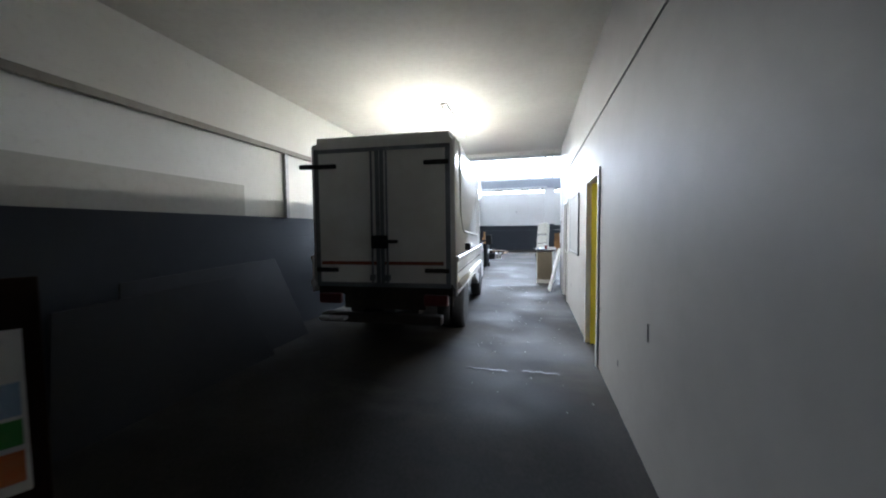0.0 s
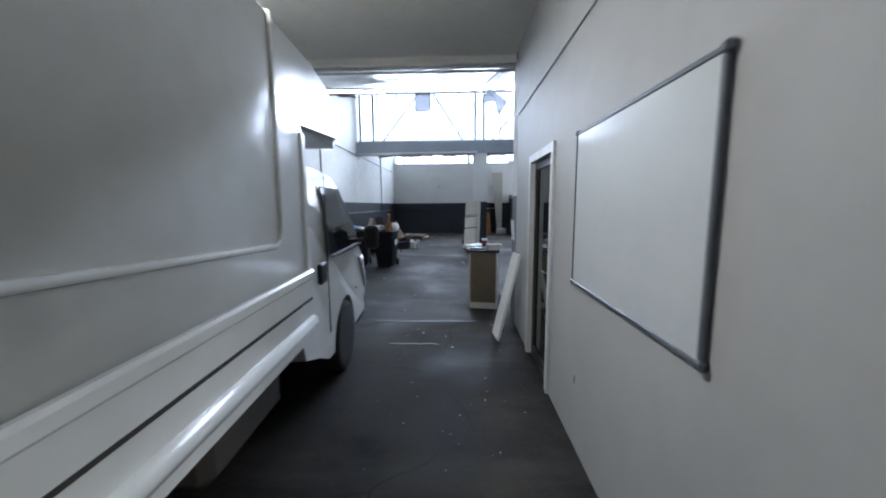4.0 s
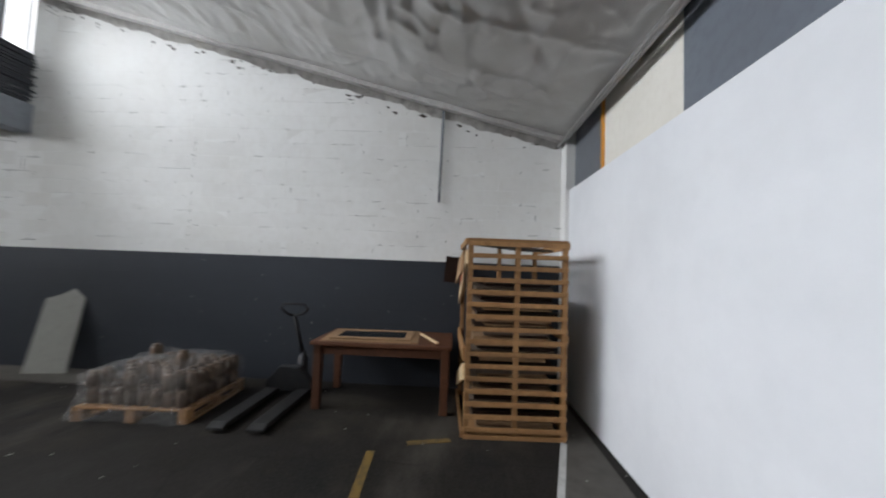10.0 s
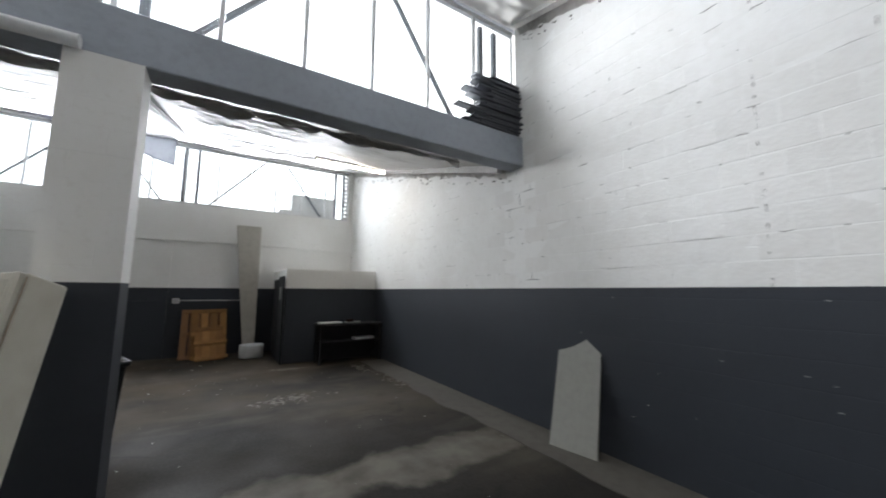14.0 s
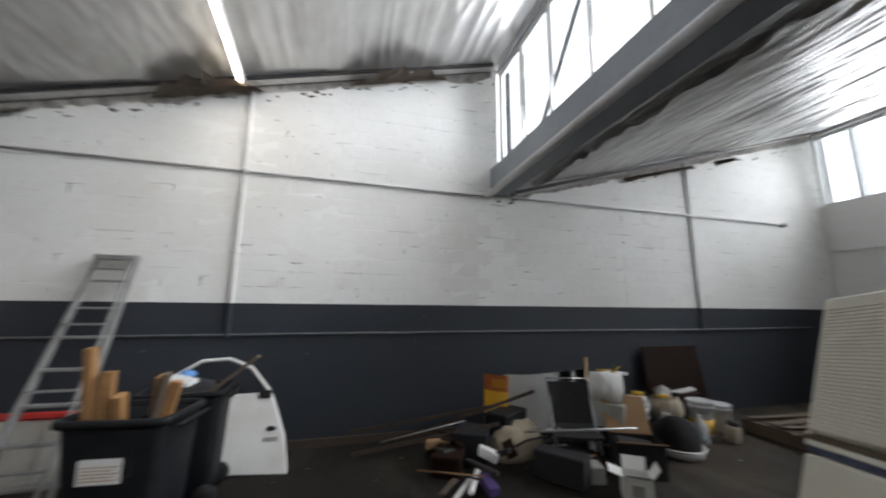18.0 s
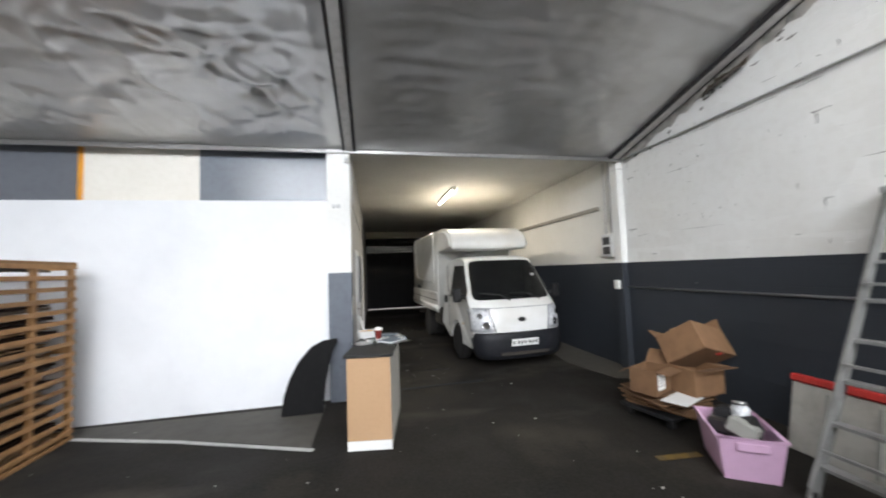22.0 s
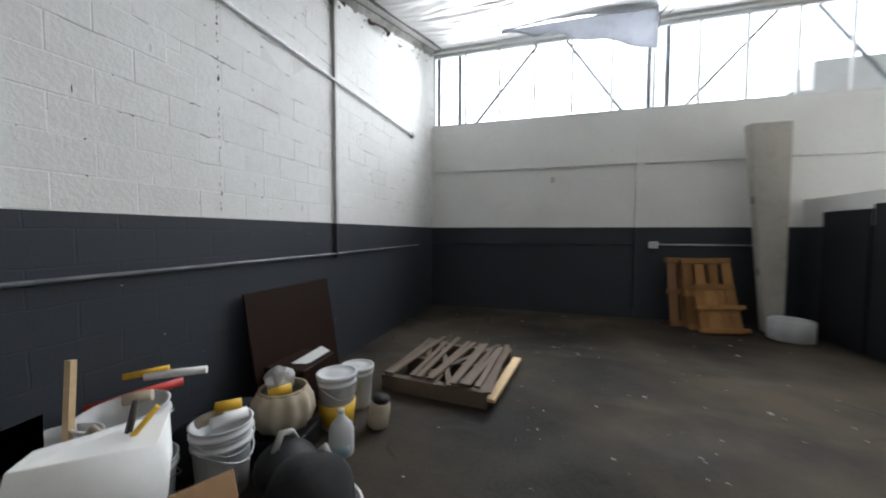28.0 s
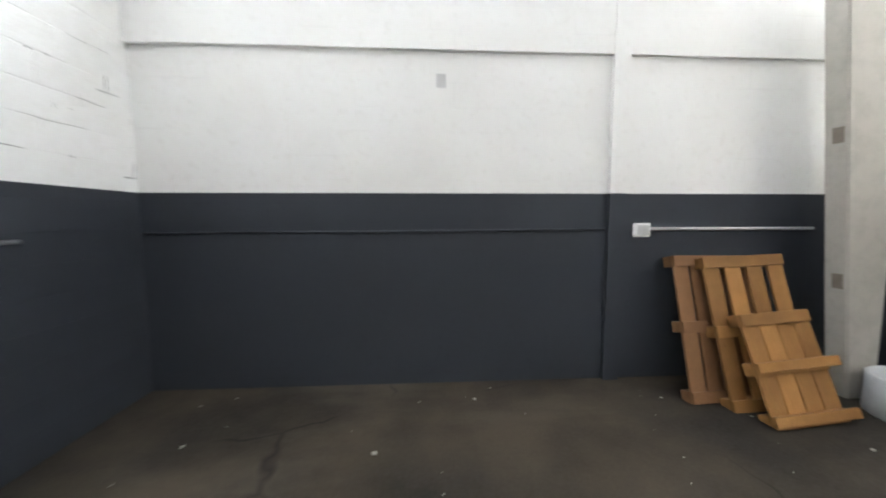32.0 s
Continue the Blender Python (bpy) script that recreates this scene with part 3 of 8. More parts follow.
# gutter beam, column, rafters
RAFTER = worn("pale_rafter_paint", (0.50, 0.49, 0.47), (0.26, 0.24, 0.22), 0.5, amount=0.5)
single("beam_gutter", box(0, W, BEAM_Y - 0.13, BEAM_Y + 0.13, EAVE - 0.02, SILL - 0.04, 0.01), worn("beam_grey_paint", (0.35, 0.385, 0.43), (0.24, 0.255, 0.28), 0.5, amount=0.4), "grey painted steel gutter beam across the hall", "beam", kind="structure")
wall_boxes("column_middle", [(4.10, 4.55, BEAM_Y - 0.14, BEAM_Y + 0.14, 0, EAVE - 0.02)], [WALL_Y, DADO_Y], "white pillar with a dark grey foot carrying the beam", "pillar")
bm = bmesh.new()
for y0, y1 in ((0.05, BEAM_Y - 0.14), (BEAM_Y + 0.2, L - 0.1)):
    for x in (0.14, 4.27, W - 0.14):
        beam_between((x, y0, EAVE + 0.01), (x, y1, TOP - 0.03), 0.10, 0.10, bm)
cab_ = bmesh.new()
for y0, y1 in ((0.05, BEAM_Y - 0.14), (BEAM_Y + 0.2, L - 0.1)):
    for x in (0.14, 4.27):
        for d in (-0.072, 0.072):
            beam_between((x + d, y0, EAVE - 0.005), (x + d, y1, TOP - 0.05), 0.03, 0.05, cab_)
single("rafter_edges", cab_, DARK_STEEL, "dark battens holding the foil along the rafters", "rafter", kind="structure")
single("rafters", bm, RAFTER, "grey steel rafters under the foil", "rafter", kind="structure")


def glazing(name, y, z0, z1, x0, x1, label):
    win = thing(name, label, "window", kind="structure")
    fr = bmesh.new()
    add_box(fr, x0, x1, y - 0.03, y + 0.03, z0, z0 + 0.07)
    add_box(fr, x0, x1, y - 0.03, y + 0.03, z1 - 0.06, z1)
    part("window_frame", fr, STEEL_WHITE, win)
    n = 12
    step = (x1 - x0) / n
    for k in range(n + 1):
        x = x0 + step * k
        part("mullion", box(max(x - 0.02, x0), min(x + 0.02, x1), y - 0.025, y + 0.025, z0 + 0.07, z1 - 0.06), STEEL_WHITE, win)
        if k < n:
            p = part("pane", box(x + 0.02, x + step - 0.02, y - 0.004, y + 0.004, z0 + 0.07, z1 - 0.06), GLASS, win)
            p.visible_shadow = False
    return win


glazing("window_1", BEAM_Y + 0.06, SILL - 0.04, TOP, 0.0, W, "clerestory of steel-framed panes full of white daylight")
glazing("window_2", L + 0.12, SILL, 5.36, 0.0, 8.42, "window band of steel-framed panes below the roof")

# bright hazy sky beyond the glazing
HAZE = glow("white_hazy_sky", (0.93, 0.97, 1.0), 1.7)
single("backdrop_1", box(-26, W + 26, 9.6, 9.7, 4.15, 15.0), HAZE, "plain white hazy sky beyond the clerestory", "sky", kind="structure")
single("backdrop_2", box(-26, W + 26, L + 2.0, L + 2.1, -0.2, 15.0), HAZE, "plain white hazy sky beyond the window band", "sky", kind="structure")

# ---- thing materials ----
TRUCK_WHITE = worn("truck_white_paint", (0.82, 0.82, 0.79), (0.62, 0.59, 0.52), 0.2, big=0.9, small=6, amount=0.25, bump=0.03, spec=0.5, local=True)
CAB_WHITE = worn("cab_white_paint", (0.80, 0.80, 0.78), (0.60, 0.57, 0.50), 0.2, big=1.2, small=5, amount=0.15, bump=0.02, spec=0.6, local=True)
BLACK_TRIM = worn("black_trim", (0.014, 0.0145, 0.016), (0.032, 0.030, 0.028), 0.55, amount=0.4, spec=0.25, local=True)
RUBBER = worn("tyre_rubber", (0.013, 0.013, 0.014), (0.03, 0.027, 0.025), 0.85, amount=0.5, local=True)
DARK_GLASS = worn("dark_car_glass", (0.012, 0.014, 0.016), (0.02, 0.02, 0.02), 0.06, amount=0.1, bump=0, spec=0.6, local=True)
LAMP_GLASS = worn("headlamp_glass", (0.84, 0.86, 0.88), (0.30, 0.31, 0.33), 0.07, 0.3, big=9, small=34, amount=0.8, bump=0.6, local=True)
CHASSIS = worn("dirty_chassis", (0.03, 0.028, 0.026), (0.07, 0.055, 0.04), 0.8, amount=0.5, local=True)
RUST_RED = worn("red_brown_strip", (0.22, 0.06, 0.03), (0.10, 0.04, 0.03), 0.6, local=True)
ALU = worn("worn_aluminium", (0.46, 0.47, 0.48), (0.24, 0.235, 0.22), 0.38, 0.85, small=20, amount=0.5, local=True)
BIN_PLASTIC = worn("dark_bin_plastic", (0.010, 0.0115, 0.014), (0.022, 0.0215, 0.021), 0.55, small=9, amount=0.45, spec=0.16, local=True)
BOX_CARD = worn("reddish_box_card", (0.205, 0.112, 0.056), (0.12, 0.066, 0.034), 0.85, big=2, small=10, amount=0.45, local=True, vary=0.2)
CARD = worn("cardboard", (0.31, 0.19, 0.10), (0.19, 0.115, 0.06), 0.85, big=2, small=10, amount=0.4, local=True, vary=0.15)
PAPER = worn("paper", (0.78, 0.78, 0.76), (0.62, 0.62, 0.60), 0.8, amount=0.2, bump=0.05, local=True)
PINK = worn("pink_plastic", (0.62, 0.40, 0.56), (0.45, 0.28, 0.40), 0.45, amount=0.25, bump=0.05, local=True)
PINE = wood_material("pine_timber", (0.36, 0.195, 0.08), (0.17, 0.085, 0.034))
PALE_PINE = wood_material("pale_pine", (0.66, 0.50, 0.30), (0.45, 0.30, 0.16))
OLD_WOOD = wood_material("grey_old_timber", (0.155, 0.115, 0.084), (0.07, 0.053, 0.039))
ORANGE_PINE = wood_material("orange_pallet_timber", (0.37, 0.19, 0.06), (0.12, 0.05, 0.018), 0.65, 0.3)
TABLE_WOOD = wood_material("brown_table_wood", (0.10, 0.038, 0.017), (0.045, 0.019, 0.010))
CHIPBOARD = worn("tan_chipboard", (0.47, 0.30, 0.17), (0.38, 0.23, 0.12), 0.6, small=30, amount=0.3, local=True)
CREAM_ENAMEL = worn("cream_enamel", (0.66, 0.64, 0.56), (0.47, 0.43, 0.34), 0.35, big=1.5, small=5, amount=0.3, bump=0.04, local=True)
WHITE_PLASTIC = worn("white_pail_plastic", (0.58, 0.59, 0.60), (0.36, 0.35, 0.33), 0.45, small=8, amount=0.35, local=True)
YELLOW_PLASTIC = worn("yellow_plastic", (0.70, 0.42, 0.03), (0.45, 0.26, 0.03), 0.45, amount=0.3, local=True)
RED_PLASTIC = worn("red_plastic", (0.50, 0.03, 0.025), (0.30, 0.03, 0.025), 0.45, amount=0.3, local=True)
BLUE_PLASTIC = worn("blue_plastic", (0.05, 0.09, 0.28), (0.04, 0.06, 0.16), 0.45, amount=0.3, local=True)
PURPLE = worn("purple_print", (0.085, 0.05, 0.19), (0.06, 0.04, 0.11), 0.6, local=True)
BLACK_CLOTH = worn("black_cloth", (0.016, 0.016, 0.018), (0.035, 0.033, 0.033), 0.9, amount=0.4, local=True)
BEIGE_CLOTH = worn("beige_canvas", (0.42, 0.36, 0.27), (0.28, 0.23, 0.17), 0.9, amount=0.4, local=True)
GREY_BOARD = worn("grey_fibre_board", (0.34, 0.34, 0.31), (0.24, 0.24, 0.22), 0.75, amount=0.4, local=True)
BROWN_BOARD = worn("dark_brown_board", (0.019, 0.0085, 0.0052), (0.012, 0.0065, 0.0045), 0.7, amount=0.4, spec=0.12, local=True)
DARK_SHEET = worn("dark_sheet_board", (0.020, 0.021, 0.024), (0.014, 0.015, 0.017), 0.6, amount=0.4, spec=0.2, local=True)
YELLOW_PAINT = worn("yellow_wall_paint", (0.66, 0.55, 0.03), (0.48, 0.40, 0.03), 0.5, big=1.3, amount=0.2, bump=0.05)
CHROME = worn("chrome", (0.75, 0.75, 0.76), (0.5, 0.5, 0.5), 0.15, 1.0, amount=0.2, bump=0, local=True)
PALE_FLOOR = worn("pale_concrete_strip", (0.088, 0.080, 0.067), (0.046, 0.042, 0.036), 0.75, small=8, amount=0.6, bump=0.4)
LINE_WHITE = worn("worn_white_line", (0.50, 0.50, 0.48), (0.22, 0.21, 0.2), 0.7, small=9, amount=0.6)
LINE_YELLOW = worn("worn_yellow_line", (0.17, 0.105, 0.022), (0.035, 0.031, 0.026), 0.7, small=7, amount=1.0)
wm, wnt, wb = material("shrink_wrap", 0.10, 0, 1.0)
wb.inputs["Base Color"].default_value = (0.7, 0.68, 0.66, 1)
wb.inputs["Alpha"].default_value = 0.15
bumped(wnt, wb, noise_fac(wnt, coords(wnt, (1, 1, 1), False), 17, 5, 0.3, 0.7), 1.0, 0.05)
WRAP = wm
JAR = worn("brown_filled_jar", (0.13, 0.085, 0.055), (0.055, 0.036, 0.024), 0.25, small=18, amount=0.6, local=True, vary=0.3)


def wrapped(bm, m):
    bmesh.ops.transform(bm, matrix=m, verts=bm.verts[:])
    return bm


# ---- corridor ----
def make_truck(m):
    t = thing("light_truck", "white light delivery truck with a box body, parked in the corridor", "truck", m)
    hw, LOW = 0.80, 0.07

    def width(z):
        return hw if z < 1.15 else hw - 0.13 * (z - 1.15) / 0.8

    prof = [(0.32, 0.62), (0.32, 1.86), (0.40, 1.92), (0.62, 1.965), (1.00, 1.985), (1.35, 1.975), (1.56, 1.935), (1.66, 1.88), (2.22, 1.215), (2.29, 1.15), (2.37, 1.07), (2.42, 0.97), (2.445, 0.85), (2.46, 0.72), (2.46, 0.62)]
    arch = [(1.38 + 0.43 * math.cos(a), max(0.40, 0.36 + 0.43 * math.sin(a))) for a in np.linspace(0.12, math.pi - 0.12, 13)]
    side = prof + [(2.40, 0.42)] + arch + [(0.80, 0.42), (0.60, 0.52)]

    def skin(u, y, z, off=0.0):
        """A place on the cab: u across from -1 to 1 on the side profile; nose and roof are rounded off towards the sides."""
        nose = min(1.0, max(0.0, (y - 1.45) / 0.75))
        drop = 0.045 * abs(u) ** 6 if z > 1.8 else 0.0
        return Vector((u * (width(z) + off), y - nose * (0.05 * u * u + 0.17 * abs(u) ** 6), z - drop - LOW))

    bm = bmesh.new()
    stations = (-1, -0.985, -0.95, -0.88, -0.76, -0.55, -0.28, 0, 0.28, 0.55, 0.76, 0.88, 0.95, 0.985, 1)
    rings = [[bm.verts.new(skin(u, y, z)) for y, z in side] for u in stations]
    n = len(side)
    bm.faces.new(rings[0])
    bm.faces.new(rings[-1][::-1])
    for a, b in zip(rings, rings[1:]):
        for k in range(n):
            bm.faces.new((a[k], b[k], b[(k + 1) % n], a[(k + 1) % n]))
    bmesh.ops.recalc_face_normals(bm, faces=bm.faces[:])
    for f in bm.faces:
        f.smooth = len(f.verts) == 4
    cab = part("cab", bm, CAB_WHITE, t, "white painted cab")

    def on_slope(u, v, off=0.012):
        """A place on the windscreen slope: u across from -1 to 1, v up from 0 to 1."""
        y0, z0, y1, z1 = 2.22, 1.215, 1.66, 1.88
        nrm = Vector((0, z1 - z0, y0 - y1)).normalized()
        return skin(u, y0 + (y1 - y0) * v, z0 + (z1 - z0) * v) + nrm * off

    bm = bmesh.new()
    reach = ((-0.035, 0.80), (-0.02, 0.86), (0.02, 0.90), (0.10, 0.925), (0.5, 0.93), (0.86, 0.925), (0.94, 0.91), (0.98, 0.87), (0.995, 0.80))
    grid = [[bm.verts.new(on_slope(u * e, v)) for u in np.linspace(-1, 1, 15)] for v, e in reach]
    for a, b in zip(grid, grid[1:]):
        for k in range(14):
            bm.faces.new((a[k], a[k + 1], b[k + 1], b[k])).smooth = True
    bmesh.ops.solidify(bm, geom=bm.faces[:], thickness=0.008)
    ws = part("windscreen", bm, DARK_GLASS, t, "dark glossy windscreen")
    part("licence_disc", slab(0.075, 0.012, 0.075, Matrix.Translation(on_slope(-0.72, 0.55, 0.016)) @ pose(0, 0, 0, -40), 0.004), PAPER, ws, "small pale disc stuck inside the glass")
    part("rain_channel", tube([on_slope(u, 1.03, 0.0) for u in np.linspace(-0.93, 0.93, 13)], 0.008, 6), CAB_WHITE, ws)
    for s in (-0.45, 0.25):
        part("wiper", beam_between(on_slope(s - 0.10, -0.09, 0.05), on_slope(s + 0.12, 0.05, 0.05), 0.03, 0.022), BLACK_TRIM, ws)
        part("wiper", beam_between(on_slope(s + 0.06, 0.04, 0.055), on_slope(s + 0.52, 0.09, 0.055), 0.014, 0.014), BLACK_TRIM, ws)
    for s in (-1, 1):
        pts = [(1.00, 1.24), (1.05, 1.80), (1.60, 1.80), (1.97, 1.36), (1.95, 1.24)]
        bm = bmesh.new()
        vs = [bm.verts.new((s * (width(z) + 0.004), y, z - LOW)) for y, z in pts]
        f = bm.faces.new(vs if s < 0 else vs[::-1])
        bmesh.ops.recalc_face_normals(bm, faces=[f])
        bmesh.ops.solidify(bm, geom=[f], thickness=0.012)
        win = part("side_window", bm, DARK_GLASS, t)
        part("sill_trim", box(min(s * 0.80, s * 0.83), max(s * 0.80, s * 0.83), 0.98, 2.0, 1.145, 1.165), BLACK_TRIM, win)
        part("door_handle", box(min(s * 0.795, s * 0.83), max(s * 0.795, s * 0.83), 0.62, 0.76, 0.99, 1.15, 0.015), BLACK_TRIM, t)
        part("door_gap", box(min(s * 0.798, s * 0.804), max(s * 0.798, s * 0.804), 0.86, 0.872, 0.55, 1.79), BLACK_TRIM, t)
        mir = part("mirror", box(min(s * 0.88, s * 1.03), max(s * 0.88, s * 1.03), 1.92, 2.0, 1.10, 1.35, 0.025), BLACK_TRIM, t, "black door mirror")
        part("mirror_arm", beam_between((s * 0.79, 1.92, 1.19), (s * 0.9, 1.96, 1.21), 0.03, 0.04), BLACK_TRIM, mir)
        # headlamp wraps the corner: a sheet that follows the nose, with bowls behind ribs
        bm = bmesh.new()
        grid = []
        for v in np.linspace(0, 1, 6):
            z = 0.70 + 0.37 * v
            y = 2.46 if z < 0.72 else 2.46 - 0.09 * ((z - 0.72) / 0.35) ** 2.2
            u0 = 0.60 + 0.10 * v
            grid.append([bm.verts.new(skin(s * u, y, z, 0.012) + Vector((0, 0.012 - 0.012 * abs(2 * k / 9 - 1) ** 4, 0))) for k, u in enumerate(np.linspace(u0, 1.0, 10))]
                        + [bm.verts.new(skin(s, y - d * (0.35 + 0.65 * v), z, 0.012)) for d in (0.05, 0.11, 0.16)])
        for a, b in zip(grid, grid[1:]):
            for k in range(12):
                bm.faces.new((a[k], a[k + 1], b[k + 1], b[k])).smooth = True
        bmesh.ops.recalc_face_normals(bm, faces=bm.faces[:])
        bmesh.ops.solidify(bm, geom=bm.faces[:], thickness=0.02)
        lamp = part("headlight", bm, LAMP_GLASS, t, "clear faceted headlamp")
        part("lamp_surround", tube([skin(s * 0.585, 2.475, 0.70), skin(s * 0.64, 2.45, 0.9), skin(s * 0.69, 2.395, 1.075), skin(s * 0.85, 2.385, 1.08), skin(s * 0.98, 2.38, 1.08)], 0.007, 6), PANEL_GREY, lamp)
        for uu, zz, rr in ((0.76, 0.81, 0.062), (0.86, 0.96, 0.05)):
            c = skin(s * uu, 2.46 if zz < 0.85 else 2.42, zz)
            part("lamp_bowl", lathe([(rr, 0.0), (rr * 0.96, 0.012), (rr * 0.8, 0.0), (rr * 0.3, -0.012), (0.0, -0.012)], 18, m=Matrix.Translation(c + Vector((s * 0.012, 0.022, 0))) @ pose(0, 0, 0, 0, 0, -s * 38) @ pose(0, 0, 0, -84, 0, 0)), CHROME, lamp, "chromed reflector bowl")
        part("indicator", slab(0.012, 0.05, 0.03, Matrix.Translation(skin(s, 1.93, 0.78, 0.006)), 0.004), YELLOW_PLASTIC, t, "small amber side lamp")
    bow = [(-0.995, 2.18), (-0.985, 2.28), (-0.93, 2.38), (-0.80, 2.46), (-0.55, 2.505), (-0.28, 2.52), (0, 2.525), (0.28, 2.52), (0.55, 2.505), (0.80, 2.46), (0.93, 2.38), (0.985, 2.28), (0.995, 2.18), (0.9, 2.18), (0.6, 2.25), (-0.6, 2.25), (-0.9, 2.18)]
    bmp = loft([[(x * w_, 2.06 + (y - 2.06) * d_, z) for x, y in bow] for z, w_, d_ in ((0.18, 0.70, 0.86), (0.21, 0.745, 0.95), (0.32, 0.795, 1.0), (0.49, 0.81, 1.0), (0.585, 0.80, 0.985), (0.615, 0.78, 0.94))])
    bumper = part("front_bumper", bmp, worn("bumper_black", (0.012, 0.0135, 0.018), (0.024, 0.023, 0.024), 0.5, spec=0.25, local=True), t, "blue-black plastic front bumper")
    part("air_slot", box(-0.42, 0.42, 2.525, 2.535, 0.26, 0.31), CHASSIS, bumper)
    pl = part("number_plate", box(-0.24, 0.24, 2.527, 2.536, 0.40, 0.51, 0.004), PAPER, bumper, "white number plate")
    for k, x in enumerate((-0.20, -0.14, -0.08, 0.0, 0.06, 0.12, 0.2)):
        part("plate_bar", box(x - 0.016, x + 0.016, 2.536, 2.5385, 0.43, 0.48), BLACK_TRIM, pl)
    part("panel_gap", tube([skin(u, 2.372, 1.072) for u in np.linspace(-0.66, 0.66, 11)], 0.005, 6), PANEL_GREY, t)
    part("badge", lathe([(0.01, 0), (0.07, 0.004), (0.062, 0.014), (0.0, 0.016)], 20, m=Matrix.Translation((0, 2.447, 0.81)) @ pose(0, 0, 0, -80) @ Matrix.Diagonal((1, 0.55, 1, 1))), BLACK_TRIM, t, "dark oval badge")
    # wheels
    for name, y, pairs in (("front_wheel", 1.38, 1), ("rear_wheel", -1.24, 2)):
        for s in (-1, 1):
            for d in range(pairs):
                x = s * (0.70 - 0.19 * d)
                prof_t = [(0.20, -0.09), (0.29, -0.10), (0.325, -0.085), (0.335, -0.05), (0.335, 0.05), (0.325, 0.085), (0.29, 0.10), (0.20, 0.09)]
                wheel = part(name, lathe(prof_t, 28, m=Matrix.Translation((x, y, 0.335)) @ pose(0, 0, 0, 0, 90)), RUBBER, t, "black tyre on a steel rim")
                if d == 0:
                    part("rim", lathe([(0.205, 0.05), (0.20, 0.085), (0.17, 0.05), (0.10, 0.045), (0.09, 0.085), (0.0, 0.09)], 24,
                         m=Matrix.Translation((x, y, 0.335)) @ pose(0, 0, 0, 0, 90 * s)), STEEL_GREY, wheel)
    bm = box(-0.42, -0.34, -2.6, 2.1, 0.48, 0.62)
    add_box(bm, 0.34, 0.42, -2.6, 2.1, 0.48, 0.62)
    for y in (-2.2, -0.6, 0.3, 1.8):
        add_box(bm, -0.42, 0.42, y, y + 0.08, 0.48, 0.60)
    add_box(bm, -0.75, -0.45, -0.55, 0.1, 0.38, 0.70)
    part("chassis", bm, CHASSIS, t, "dirty dark chassis")
    part("floor_frame", box(-0.82, 0.82, -2.62, 0.26, 0.72, 0.82), CHASSIS, t)
    part("fuel_tank", box(0.45, 0.74, -0.6, 0.1, 0.40, 0.68, 0.05), CHASSIS, t)
    for s in (-1, 1):
        part("rear_mudguard", tube([(s * 0.66, -1.24 + 0.42 * math.cos(a), 0.34 + 0.42 * math.sin(a)) for a in np.linspace(0.1, 3.0, 9)], 0.015, 6), CHASSIS, t)
    # box body with a rounded nose over the cab
    r = 0.07
    bw = 0.86
    prof_b = [(-2.64, 0.86), (0.28, 0.86), (0.28, 2.05), (1.18, 2.05), (1.24, 2.10), (1.22, 2.22), (1.11, 2.38), (0.86, 2.50), (0.50, 2.55), (-2.60, 2.575), (-2.64, 2.55)]
    bm = bmesh.new()
    a = [bm.verts.new((-bw, y, z)) for y, z in prof_b]
    b = [bm.verts.new((bw, y, z)) for y, z in prof_b]
    nn = len(prof_b)
    bm.faces.new(a)
    bm.faces.new(b[::-1])
    for k in range(nn):
        bm.faces.new((a[(k + 1) % nn], a[k], b[k], b[(k + 1) % nn]))
    bmesh.ops.recalc_face_normals(bm, faces=bm.faces[:])
    bmesh.ops.bevel(bm, geom=[e for e in bm.edges if min(v.co.z for v in e.verts) > 1.9 and (e.verts[0].co.x * e.verts[1].co.x > 0)], offset=r, segments=3, affect="EDGES")
    for f in bm.faces:
        f.smooth = True
    body = part("box_body", bm, TRUCK_WHITE, t, "white box body with a rounded nose over the cab")
    body.modifiers.new("w", "WEIGHTED_NORMAL").keep_sharp = True
    for s in (-1, 1):
        x0, x1 = sorted((s * 0.858, s * 0.872))
        # raised swage round the side panel, a dropside below
        sw = tube([(s * 0.862, -2.31, 2.52), (s * 0.862, -2.28, 2.1), (s * 0.862, -2.25, 1.85), (s * 0.862, -2.19, 1.64), (s * 0.862, -2.10, 1.55), (s * 0.862, -1.96, 1.46), (s * 0.862, -1.8, 1.445), (s * 0.862, -0.16, 1.37), (s * 0.862, -0.10, 1.40), (s * 0.862, -0.08, 1.50), (s * 0.862, -0.08, 2.50)], 0.016, 8)
        part("side_swage", sw, TRUCK_WHITE, body)
        x0, x1 = sorted((s * 0.863, s * 0.885))
        ds = part("dropside", box(x0, x1, -2.66, 0.27, 0.74, 1.13, 0.008), TRUCK_WHITE, t, "white steel dropside")
        x0, x1 = sorted((s * 0.862, s * 0.905))
        part("dropside_rail", box(x0, x1, -2.66, 0.27, 1.12, 1.18, 0.012), TRUCK_WHITE, ds)
        part("dropside_rib", tube([(s * 0.878, -2.64, 0.85), (s * 0.878, 0.25, 0.85)], 0.045, 8), TRUCK_WHITE, ds)
        part("dropside_seam", box(*sorted((s * 0.884, s * 0.889)), -2.64, 0.25, 0.99, 1.005), CHASSIS, ds)
        part("corner_post", box(*sorted((s * 0.856, s * 0.875)), 0.24, 0.30, 0.86, 2.0, 0.006), TRUCK_WHITE, body)
